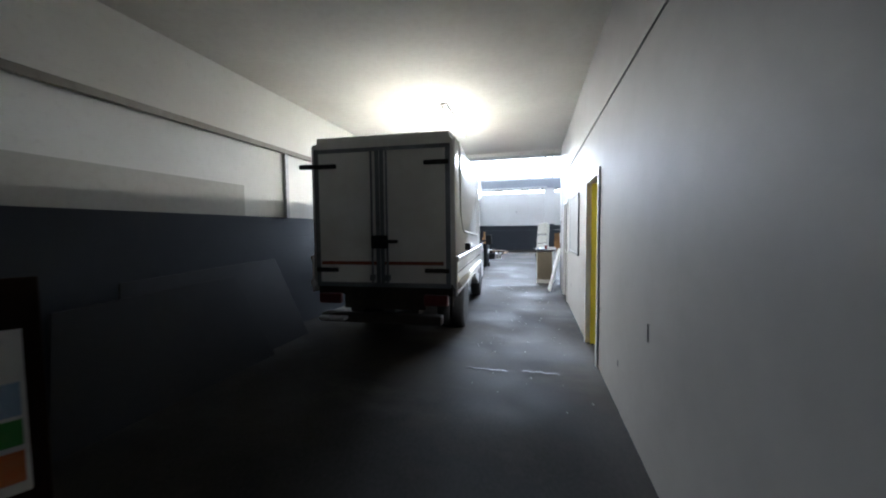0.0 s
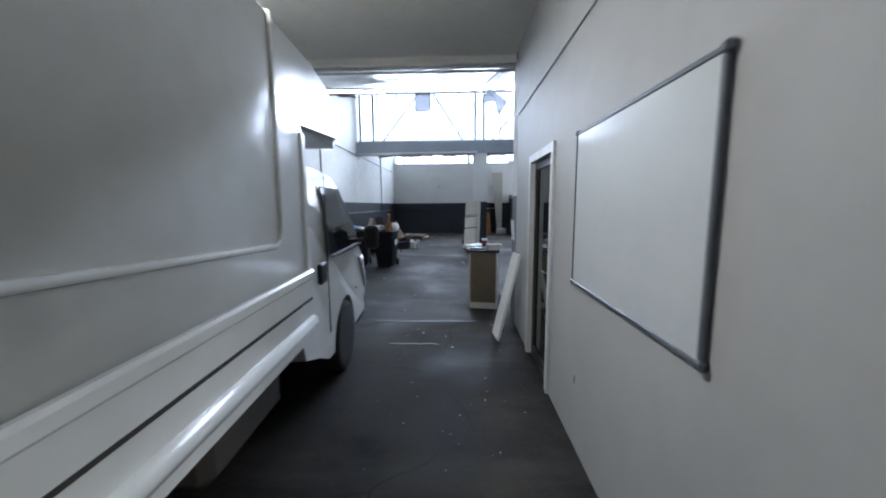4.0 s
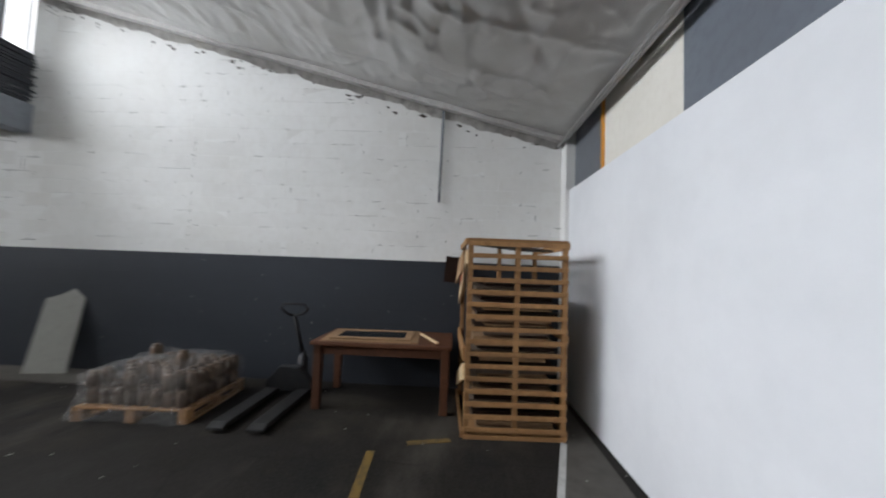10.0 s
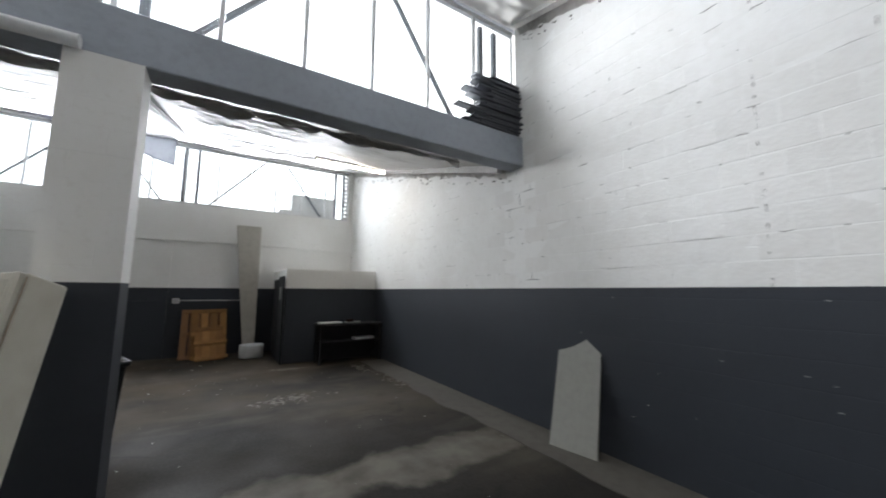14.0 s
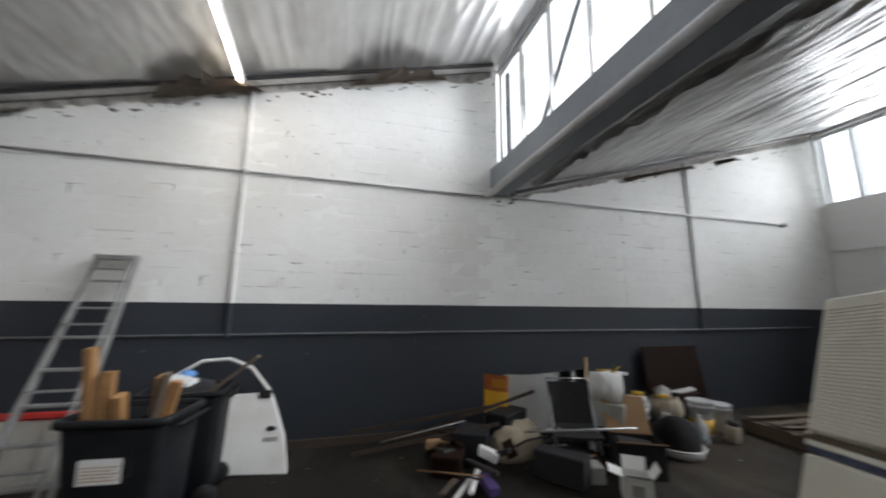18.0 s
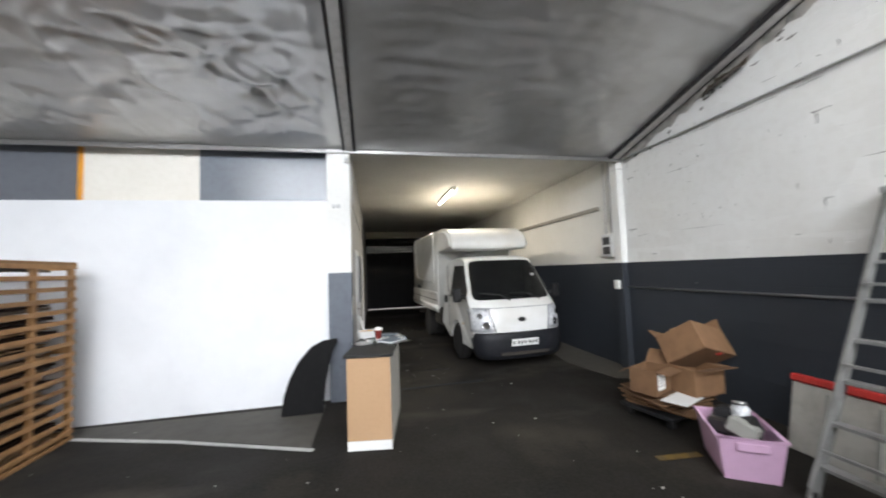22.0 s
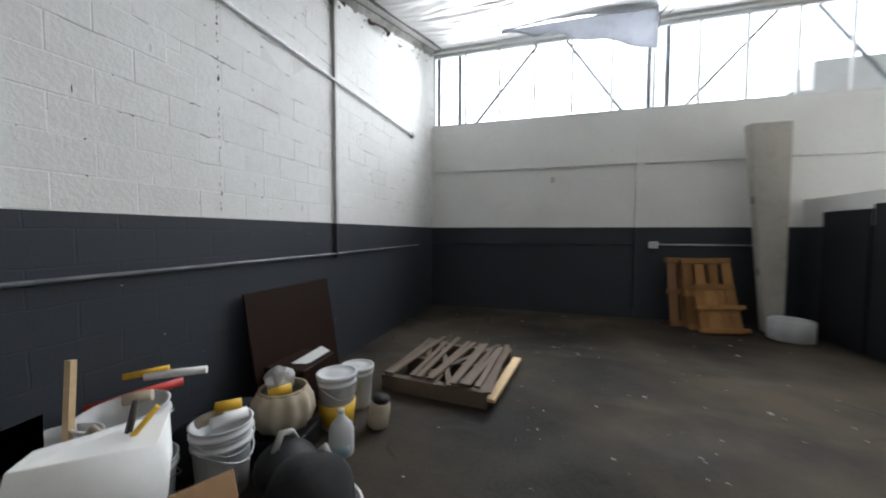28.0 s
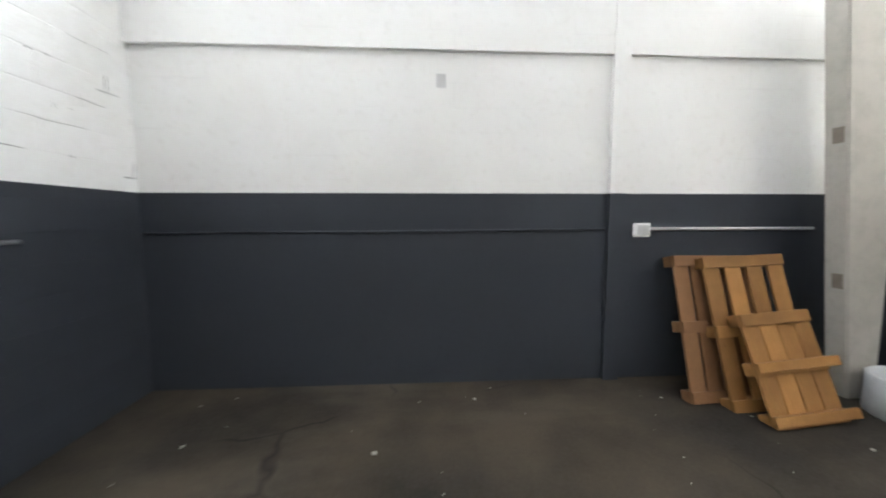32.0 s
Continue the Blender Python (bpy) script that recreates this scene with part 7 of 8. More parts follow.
part("handle_loop", tube([(-0.01, 0.02, 0.94), (-0.10, 0.005, 0.965), (-0.17, -0.01, 1.03), (-0.13, -0.02, 1.085), (0.0, -0.02, 1.09), (0.13, -0.02, 1.085), (0.17, -0.01, 1.03), (0.10, 0.005, 0.965), (-0.01, 0.02, 0.94)], 0.016, 8), BLACK_TRIM, hd)


def pallet(name, m, label, sx=1.0, sy=1.2, mat=PINE, boards=7, group=""):
    t = thing(name, label, "pallet", m, group)
    for k in range(3):
        y = -sy / 2 + (sy - 0.09) * k / 2
        for j in range(3):
            x = -sx / 2 + (sx - 0.10) * j / 2
            part("block", box(x, x + 0.10, y, y + 0.09, 0.018, 0.098), mat, t)
        part("bottom_board", box(-sx / 2, sx / 2, y, y + 0.09, 0.0, 0.018), mat, t)
        part("stringer", box(-sx / 2, sx / 2, y, y + 0.09, 0.098, 0.116), mat, t)
    w = 0.095
    for k in range(boards):
        x = -sx / 2 + (sx - w) * k / (boards - 1)
        part("top_board", box(x, x + w, -sy / 2, sy / 2, 0.116, 0.136, 0.003), mat, t)
    return t


pallet("pallet", pose(7.62, 4.56, 0, 0, 0, 3), "pine pallet loaded with shrink-wrapped jars", 1.0, 1.1, PINE, group="pallets")
jm = thing("jar", "brown filled jar standing in shrink wrap on the pallet", "jar", pose(7.22, 4.1, 0.137), group="jars on the pallet")
part("jar_body", lathe([(0.050, 0.0), (0.060, 0.01), (0.060, 0.105), (0.05, 0.13), (0.042, 0.14)], 12), JAR, jm)
part("lid", lathe([(0.046, 0.135), (0.047, 0.155), (0.0, 0.157)], 12), JAR, jm)
random.seed(4)
for layer in range(2):
    for i in range(7):
        for j in range(8):
            if (i, j, layer) == (0, 0, 0) or (layer == 1 and (random.random() < 0.22)):
                continue
            copy_thing(jm, pose(7.22 + 0.13 * i + random.uniform(-0.006, 0.006), 4.1 + 0.13 * j + random.uniform(-0.006, 0.006), 0.137 + 0.158 * layer, 0, 0, random.uniform(0, 90)))
for x, y in ((7.5, 4.35), (7.75, 4.86)):
    copy_thing(jm, pose(x, y, 0.137 + 0.317, random.uniform(-4, 4), 0, 30))
# crumpled film round the load
rings = []
random.seed(9)
for z, g in ((0.02, 0.05), (0.14, 0.02), (0.28, 0.015), (0.43, 0.0), (0.48, -0.08)):
    ring = []
    for k in range(56):
        a = 2 * math.pi * k / 56
        c_, s_ = math.cos(a), math.sin(a)
        rx, ry = 0.47 + g, 0.53 + g
        q = 1 / max(abs(c_), abs(s_))
        w_ = 0.035 * noise.noise(Vector((c_ * 4, s_ * 4, z * 9))) + (0.07 * abs(noise.noise(Vector((c_ * 2, s_ * 2, 7)))) if z < 0.1 else 0)
        ring.append((7.61 + (rx + w_) * c_ * q, 4.56 + (ry + w_) * s_ * q, max(0.006, z + 0.03 * noise.noise(Vector((k * 0.7, z, 1))))))
    rings.append(ring)
for g, dz in ((-0.15, 0.03), (-0.32, 0.045), (-0.52, 0.03), (-0.74, 0.05), (-0.93, 0.03)):
    rings.append([(7.61 + (x - 7.61) * (1 + g), 4.56 + (y - 4.56) * (1 + g), z + dz + 0.06 * noise.noise(Vector((x * 7, y * 7, g * 9)))) for x, y, z in rings[4]])
film = thing("shrink_wrap", "crumpled clear film wrapped round the jars", "film", pose(7.61, 4.56, 0))
for nm, rr in (("side_film", rings[:5]), ("top_film", rings[4:])):
    part(nm, wrapped(loft(rr, cap=False), pose(-7.61, -4.56, 0)), WRAP, film, smooth=True)

single("grey_board", extrude_poly([(-0.25, 0.0), (0.27, 0.0), (0.25, 1.22), (0.13, 1.21), (0.06, 1.13), (-0.06, 1.06), (-0.23, 1.0)], 0.022, None, 0.003), GREY_BOARD, "pale grey offcut board leaning on the wall", "board",
       m=pose(8.30, 6.86, 0, 0, 0, -80) @ pose(0, 0, 0, -13))

# ---- west side: heap of odds and ends ----
random.seed(31)
HEAP = "things heaped along the wall"


def heap(name, bm, mat, label, cat, x, y, z, rx=0, ry=0, rz=0):
    return single(name, bm, mat, label, cat, m=pose(x, y, z, rx, ry, rz), group=HEAP)


DARK_BATTEN = wood_material("dark_old_batten", (0.075, 0.055, 0.042), (0.035, 0.026, 0.02))
for a, b in (((0.5, 6.0, 0.31), (0.52, 7.15, 0.42)), ((0.62, 6.1, 0.20), (0.66, 7.05, 0.36))):
    single("thin_rod", tube([a, b], 0.008, 7), ALU, "thin pale rod lying on the heap", "rod", group=HEAP)
for a, b in (((0.55, 5.75, 0.30), (0.75, 7.35, 0.52)), ((0.62, 5.80, 0.10), (0.85, 7.4, 0.36)), ((0.42, 6.3, 0.12), (0.58, 8.0, 0.62))):
    single("long_batten", beam_between(a, b, 0.014, 0.04), DARK_BATTEN, "thin dark batten lying against the heap", "timber", group=HEAP)
heap("skirting_board", box(0, 0.03, -2.2, 2.2, 0, 0.10, 0.004), DARK_BATTEN, "long board lying along the foot of the wall", "board", 0.02, 6.6, 0.0)
wb_ = thing("white_display_board", "bent white card display with an orange printed end", "display", pose(0.42, 8.25, 0.0, 0, 0, 90), HEAP)
g_ = []
bm = bmesh.new()
for x in np.linspace(-0.55, 0.55, 15):
    y = 0.10 + (0.10 * math.exp(-((x + 0.55) / 0.18) ** 2) * -1.6)
    g_.append((bm.verts.new((x, -y, 0.10)), bm.verts.new((x, -y, 0.82 + 0.05 * x))))
for a, b in zip(g_, g_[1:]):
    f = bm.faces.new((a[0], b[0], b[1], a[1]))
bmesh.ops.solidify(bm, geom=bm.faces[:], thickness=0.012)
part("sheet", bm, PAPER, wb_)
part("foot", box(-0.54, 0.54, -0.14, -0.06, 0.0, 0.10), OLD_WOOD, wb_)
for z0, z1, mt, nm in ((0.12, 0.60, YELLOW_PLASTIC, "yellow_print"), (0.60, 0.80, worn("rust_orange_print", (0.40, 0.12, 0.03), (0.3, 0.1, 0.03), 0.6, local=True), "orange_print")):
    bm = bmesh.new()
    g_ = [(bm.verts.new((-0.56 - 0.22 * math.sin(a), -0.02 + 0.20 * (1 - math.cos(a)) + 0.10 * math.sin(a) - 0.045, z0)), bm.verts.new((-0.56 - 0.22 * math.sin(a), -0.02 + 0.20 * (1 - math.cos(a)) + 0.10 * math.sin(a) - 0.045, z1))) for a in np.linspace(0, 1.4, 8)]
    for a, b in zip(g_, g_[1:]):
        bm.faces.new((a[0], b[0], b[1], a[1])).smooth = True
    bmesh.ops.solidify(bm, geom=bm.faces[:], thickness=0.010)
    part(nm, bm, mt, wb_, "printed curved end of the display")
for k in range(4):
    part("print_stripe", slab(0.012, 0.02, 0.10, pose(-0.60 - 0.04 * k, -0.045 + 0.025 * k, 0.70)), YELLOW_PLASTIC, wb_)
bm = bmesh.new()
g_ = []
for j in range(9):
    u = j / 8
    ring = []
    for k in range(40):
        a = 2 * math.pi * k / 40
        fold = 1 + 0.16 * noise.noise(Vector((math.cos(a) * 1.7, math.sin(a) * 1.7, 3 * u))) + 0.05 * math.sin(9 * a + 3 * u) * (1 - u)
        r = (0.36 * math.cos(u * 1.35) + 0.02) * fold
        ring.append((r * math.cos(a) * 0.72, r * math.sin(a), 0.34 * math.sin(u * 1.5) * (1 + 0.12 * noise.noise(Vector((math.cos(a), math.sin(a), u * 4)))) + 0.018 * math.sin(14 * u + 2 * a)))
    g_.append(ring)
heap("canvas_sheet", loft(g_, cap=True), BEIGE_CLOTH, "beige canvas sheet dumped in loose folds", "canvas", 0.74, 7.66, 0.0, 0, 0, 20).data.shade_smooth()
fo = thing("black_folding_chair", "black folding chair tipped over in the heap", "chair", pose(1.05, 8.2, 0.0, 0, 0, 70), HEAP)
part("back_cloth", slab(0.46, 0.03, 0.50, pose(0, 0.05, 0.55, -14)), BLACK_CLOTH, fo)
part("seat_cloth", slab(0.46, 0.40, 0.03, pose(0, -0.16, 0.34, 6)), BLACK_CLOTH, fo)
for s in (-1, 1):
    part("leg", tube([(s * 0.23, 0.18, 0.82), (s * 0.23, -0.34, 0.0)], 0.012, 8), ALU, fo)
    part("leg", tube([(s * 0.21, -0.30, 0.40), (s * 0.21, 0.30, 0.0)], 0.012, 8), ALU, fo)
part("top_tube", tube([(-0.24, 0.17, 0.82), (0.24, 0.17, 0.82)], 0.012, 8), ALU, fo)
bx9 = thing("cardboard_box", "closed grey carton standing on a crate in the heap", "box", pose(1.08, 8.66, 0.342, 0, 0, 40), HEAP)
part("box_body", box(-0.2, 0.2, -0.15, 0.15, 0, 0.24, 0.005), GREY_BOARD, bx9)
part("tape", box(-0.2, 0.2, -0.02, 0.02, 0.2405, 0.242), CHIPBOARD, bx9)
heap("grey_crate", box(-0.22, 0.22, -0.17, 0.17, 0, 0.34, 0.01), DARK_SHEET, "dark crate under a brown box", "crate", 1.08, 8.66, 0.0, 0, 0, 40)
bc = thing("black_carton", "open black carton with a tan inner flap tipped back", "carton", pose(1.52, 8.62, 0, 0, 0, 63), HEAP)
for nm, q in (("front_side", (-0.23, 0.23, -0.17, -0.16)), ("back_side", (-0.23, 0.23, 0.16, 0.17)), ("end_side", (-0.23, -0.22, -0.16, 0.16)), ("end_side", (0.22, 0.23, -0.16, 0.16))):
    part(nm, box(*q, 0.004, 0.32 + (0.015 if nm == "end_side" else 0), 0.003), BLACK_CLOTH, bc)
part("bottom", box(-0.22, 0.22, -0.16, 0.16, 0.0, 0.012), BLACK_CLOTH, bc)
part("flap", slab(0.45, 0.012, 0.40, pose(-0.01, 0.165, 0.32, -32) @ Matrix.Translation((0, 0, 0.20)), 0.003), CARD, bc, "tan inner face of the flap")
part("flap", slab(0.44, 0.008, 0.11, pose(0, -0.165, 0.325, 68) @ Matrix.Translation((0, 0, 0.055)), 0.003), CARD, bc)
part("cloth_fill", slab(0.40, 0.28, 0.06, pose(0, 0, 0.26, 4, 6), 0.03), BLACK_CLOTH, bc)
wc_ = thing("white_carton", "small open white carton with bent flaps", "carton", pose(1.93, 8.22, 0, 0, 0, 55), HEAP)
for q in ((-0.12, 0.12, -0.10, -0.094), (-0.12, 0.12, 0.094, 0.10), (-0.12, -0.114, -0.094, 0.094), (0.114, 0.12, -0.094, 0.094)):
    part("side", box(*q, 0.004, 0.20, 0.002), PAPER, wc_)
part("bottom", box(-0.114, 0.114, -0.094, 0.094, 0, 0.008), PAPER, wc_)
for rz_, dx, an in ((0, 0.10, 60), (90, 0.12, 35), (180, 0.10, 20), (270, 0.12, 75)):
    part("flap", slab(0.20, 0.005, 0.11, pose(0, 0, 0.20, 0, 0, rz_) @ pose(0, -dx, 0, an) @ Matrix.Translation((0, 0, 0.055)), 0.001), PAPER, wc_)
part("print_panel", box(-0.05, 0.05, -0.1015, -0.1002, 0.05, 0.14), GREY_BOARD, wc_)
bg = thing("white_carrier_bag", "white plastic carrier bag with tools sticking out", "bag", pose(1.06, 8.68, 0.585, 0, 0, 50), HEAP)
part("pouch", loft([[(-0.15, -0.10, 0), (0.15, -0.10, 0), (0.15, 0.10, 0), (-0.15, 0.10, 0)], [(-0.19, -0.13, 0.15), (0.19, -0.12, 0.15), (0.18, 0.13, 0.16), (-0.18, 0.12, 0.14)], [(-0.17, -0.07, 0.32), (0.16, -0.09, 0.30), (0.18, 0.09, 0.33), (-0.16, 0.08, 0.30)]]), PAPER, bg)
part("tool", tube([(0.05, 0, 0.2), (0.10, 0.02, 0.42)], 0.012, 6), DARK_STEEL, bg)
part("tool", tube([(0.0, 0, 0.2), (0.16, -0.02, 0.40)], 0.01, 6), YELLOW_PLASTIC, bg)
for k, (x, y, z, s1, s2, s3, mt, lb) in enumerate(((1.45, 6.75, 0.02, 0.45, 0.05, 0.04, PAPER, "pale plastic strip"), (1.38, 6.9, 0.06, 0.5, 0.05, 0.04, PAPER, "pale plastic strip"), (1.47, 7.0, 0.05, 0.30, 0.11, 0.08, PURPLE, "purple printed box"),
        (1.30, 7.0, 0.13, 0.4, 0.05, 0.05, DARK_STEEL, "dark steel bar"), (1.02, 6.75, 0.10, 0.35, 0.3, 0.2, BROWN_BOARD, "dark brown carton"), (0.80, 7.1, 0.16, 0.4, 0.35, 0.32, DARK_SHEET, "dark carton"),
        (1.55, 8.05, 0.08, 0.2, 0.2, 0.16, GREY_BOARD, "grey carton"), (1.5, 7.75, 0.14, 0.5, 0.22, 0.26, BLACK_CLOTH, "black holdall"),
        (1.15, 8.1, 0.08, 0.4, 0.5, 0.15, BLACK_CLOTH, "black holdall"), (0.6, 7.6, 0.22, 0.3, 0.5, 0.42, DARK_SHEET, "dark carton"), (0.5, 8.9, 0.2, 0.3, 0.4, 0.4, BROWN_BOARD, "dark brown carton"))):
    heap("small_item", slab(s1, s2, s3, Matrix.Identity(4), 0.012), mt, lb + " in the heap by the wall", "box", x, y, max(z, s3 / 2), 0, 0, random.uniform(-40, 60))
heap("long_tube", tube([(-0.55, 0, 0), (0.55, 0, 0.12)], 0.012, 8), ALU, "long pale tube lying across the heap", "tube", 1.42, 8.02, 0.36, 0, 0, 62)
rng = random.Random(53)
for k in range(46):
    y = rng.uniform(6.6, 8.75)
    x = rng.uniform(0.5, 1.55)
    z = rng.uniform(0.03, 0.07) + 0.16 * max(0, 1 - abs(x - 0.95) / 0.7)
    mt, lb, ct_ = ((BLACK_CLOTH, "dark rag", "rag"), (DARK_STEEL, "dark tool", "tool"), (OLD_WOOD, "timber offcut", "timber"), (BROWN_BOARD, "dark card scrap", "card"), (PAPER, "torn white paper scrap", "paper"),
                   (GREY_BOARD, "grey plastic scrap", "scrap"), (DARK_SHEET, "dark plastic part", "part"), (CARD, "brown card scrap", "card"))[rng.choice((0, 0, 1, 1, 2, 3, 3, 4, 5, 6, 6, 7))]
    if k % 3 == 0:
        a = rng.uniform(0, math.pi)
        ln = rng.uniform(0.12, 0.34)
        heap("loose_stick", tube([(-ln, 0, 0), (ln * 0.1, 0.02, 0.015), (ln, 0, rng.uniform(-0.02, 0.05))], rng.uniform(0.006, 0.016), 6), mt, lb + " lying in the heap by the wall", ct_, x, y, z, 0, rng.uniform(-18, 18), math.degrees(a))
    else:
        bm = slab(rng.uniform(0.06, 0.22), rng.uniform(0.05, 0.18), rng.uniform(0.015, 0.12), Matrix.Identity(4), 0.008)
        for v in bm.verts:
            v.co += 0.02 * noise.noise_vector(v.co * 9 + Vector((k, 0, 0)))
        heap("loose_scrap", bm, mt, lb + " lying in the heap by the wall", ct_, x, y, z, rng.uniform(-25, 25), rng.uniform(-25, 25), rng.uniform(0, 180))
# refuse bag and basket
for k, (x, y, s, mt) in enumerate(((0.24, 9.68, 0.20, BLACK_CLOTH), (0.22, 10.02, 0.18, BLACK_CLOTH), (1.26, 9.46, 0.225, BLACK_CLOTH))):
    bm = bmesh.new()
    bmesh.ops.create_icosphere(bm, subdivisions=3, radius=s)
    for v in bm.verts:
        d = noise.noise(v.co * 5 + Vector((k * 3, 0, 0)))
        v.co *= 1 + 0.16 * d
        v.co.z = max(v.co.z * (1.1 if k == 2 else 0.9), -s * 0.75)
    heap("refuse_bag", bm, mt, "crumpled refuse bag standing on the floor", "bag", x, y, s * 0.75, 0, 0, k * 50).data.shade_smooth()
bk = thing("shallow_tub", "shallow white plastic tub round a black bag", "tub", pose(1.26, 9.46, 0.0), HEAP)
part("tub_wall", lathe([(0.20, 0.0), (0.23, 0.01), (0.265, 0.10), (0.255, 0.10), (0.225, 0.014)], 28), WHITE_PLASTIC, bk)
part("rim", tube([(0.264 * math.cos(a), 0.264 * math.sin(a), 0.102) for a in np.linspace(0, 2 * math.pi, 29)], 0.012, 6), PAPER, bk)

# ---- west side: pails, jugs, pumpkin ----
PAILS = "pails and jugs by the wall"


def pail(name, x, y, z, r, h, label, mat=WHITE_PLASTIC, lid=False, rx=0, ry=0):
    t = thing(name, label, "pail", pose(x, y, z, rx, ry, random.uniform(0, 360)), PAILS)
    wall = [(r * 0.84, 0.0), (r * 0.86, 0.01), (r * 0.97, h * 0.84), (r * 1.04, h * 0.85), (r * 1.04, h * 0.89), (r * 0.99, h * 0.90), (r * 1.0, h * 0.98), (r * 1.05, h)]
    inner = [] if lid else [(r * 0.97, h), (r * 0.82, 0.03), (0.0, 0.03)]
    part("pail_body", lathe(wall + inner, 28), mat, t)
    if lid:
        part("lid", lathe([(r * 1.08, h - 0.01), (r * 1.08, h + 0.02), (r * 0.98, h + 0.025), (r * 0.95, h + 0.012), (r * 0.5, h + 0.015), (r * 0.2, h + 0.02), (0, h + 0.02)], 28), WHITE_PLASTIC, t)
    part("bail", tube([(r * 1.06 * math.cos(a), r * 1.06 * math.sin(a), h * 0.86 - 0.10 * math.sin(a) ** 2) for a in np.linspace(0, math.pi, 11)], 0.004, 5), ALU, t)
    return t


random.seed(17)
pail("white_pail", 0.30, 8.92, 0.0, 0.17, 0.36, "white plastic pail under another")
pail("white_pail", 0.30, 8.92, 0.22, 0.17, 0.40, "white plastic pail with a stick and a hose in it")
p2 = pail("white_pail", 0.36, 9.21, 0.0, 0.18, 0.36, "white plastic pail nested under another")
p2 = pail("white_pail", 0.36, 9.21, 0.20, 0.19, 0.46, "tall white plastic pail with a blue printed label, holding brushes")
p2.matrix_world = pose(0.36, 9.21, 0.20, 3, -4, 28)
for dz, hh, mt in ((0.20, 0.13, BLUE_PLASTIC), (0.07, 0.10, PAPER)):
    bm = bmesh.new()
    vs = [[bm.verts.new(((0.187 - 0.02 * (0.3 - z) ) * math.cos(a), (0.187 - 0.02 * (0.3 - z)) * math.sin(a), z)) for a in np.linspace(-0.75, -0.20, 7)] for z in (dz, dz + hh)]
    for k in range(6):
        bm.faces.new((vs[0][k], vs[0][k + 1], vs[1][k + 1], vs[1][k]))
    bmesh.ops.solidify(bm, geom=bm.faces[:], thickness=-0.002)
    part("print_label", bm, mt, p2, "blue printed label")
single("wooden_stick", beam_between((0.30, 8.96, 0.35), (0.26, 9.02, 0.96), 0.045, 0.025), PALE_PINE, "flat wooden stick standing in a pail", "stick", group=PAILS)
single("garden_hose", tube([(0.34, 8.98, 0.55), (0.44, 9.0, 0.67), (0.52, 9.02, 0.60), (0.56, 9.05, 0.40), (0.56, 9.06, 0.15), (0.62, 9.12, 0.02)], 0.016, 8), BEIGE_CLOTH, "grey hose hanging out of a pail", "hose", group=PAILS)
for a, b, r, mt, lb in (((0.22, 9.36, 0.74), (0.48, 9.53, 0.75), 0.022, PAPER, "white brush handle across the pails"), ((0.14, 9.30, 0.75), (0.30, 9.44, 0.77), 0.018, YELLOW_PLASTIC, "yellow roller lying on the pails"),
                        ((0.34, 9.18, 0.70), (0.43, 9.26, 0.71), 0.030, BEIGE_CLOTH, "pale paint roller on the pail rim"), ((0.08, 9.15, 0.62), (0.30, 9.52, 0.66), 0.025, RED_PLASTIC, "red handle behind the pails")):
    single("paint_tool", tube([a, b], r, 10), mt, lb, "paint tool", group=PAILS)
pail("white_pail", 0.55, 9.56, 0.0, 0.16, 0.36, "white pail with rollers lying in it")
pail("white_pail", 0.55, 9.56, 0.07, 0.165, 0.36, "white pail nested in another, with rollers in it")
for a, b, mt in (((0.48, 9.46, 0.45), (0.50, 9.60, 0.45), BEIGE_CLOTH), ((0.56, 9.48, 0.45), (0.64, 9.66, 0.45), PAPER), ((0.50, 9.56, 0.50), (0.60, 9.66, 0.50), YELLOW_PLASTIC)):
    single("paint_roller", tube([a, b], 0.032, 12), mt, "paint roller lying in a pail", "paint roller", group=PAILS)
# ribbed planter like a pumpkin
bm = bmesh.new()
pl_ = []
for r, z in ((0.10, 0.0), (0.18, 0.05), (0.215, 0.14), (0.20, 0.24), (0.165, 0.30), (0.15, 0.30), (0.18, 0.22), (0.19, 0.14), (0.0, 0.05)):
    pl_.append([(max(r, 0.001) * (1 + 0.05 * math.cos(11 * a)) * math.cos(a), max(r, 0.001) * (1 + 0.05 * math.cos(11 * a)) * math.sin(a), z) for a in [2 * math.pi * k / 66 for k in range(66)]])
pt = thing("ribbed_planter", "cream ribbed pumpkin-shaped planter full of scraps", "planter", pose(0.60, 10.02, 0.14), PAILS)
part("planter_body", loft(pl_, cap=False), BEIGE_CLOTH, pt)
part("rim", tube([(0.158 * math.cos(a), 0.158 * math.sin(a), 0.302) for a in np.linspace(0, 2 * math.pi, 29)], 0.011, 6), BEIGE_CLOTH, pt)
heap("dark_crate", box(-0.2, 0.2, -0.19, 0.19, 0, 0.14, 0.01), BLACK_TRIM, "dark crate under the planter", "crate", 0.60, 10.02, 0.0, 0, 0, 8)
bm = bmesh.new()
bmesh.ops.create_icosphere(bm, subdivisions=3, radius=0.10)
for v in bm.verts:
    v.co *= 1 + 0.25 * noise.noise(v.co * 16)
single("foil_ball", bm, FOIL, "crumpled ball of foil on the planter", "foil", m=pose(0.56, 10.04, 0.49), group=PAILS)
single("yellow_bottle", tube([(0.60, 9.88, 0.45), (0.70, 9.99, 0.47)], [0.035, 0.035], 12), YELLOW_PLASTIC, "yellow bottle lying on the planter", "bottle", group=PAILS)
tb2 = pail("yellow_pail", 0.79, 10.41, 0.0, 0.15, 0.41, "translucent pail of yellow paint with a white lid", WHITE_PLASTIC, True)
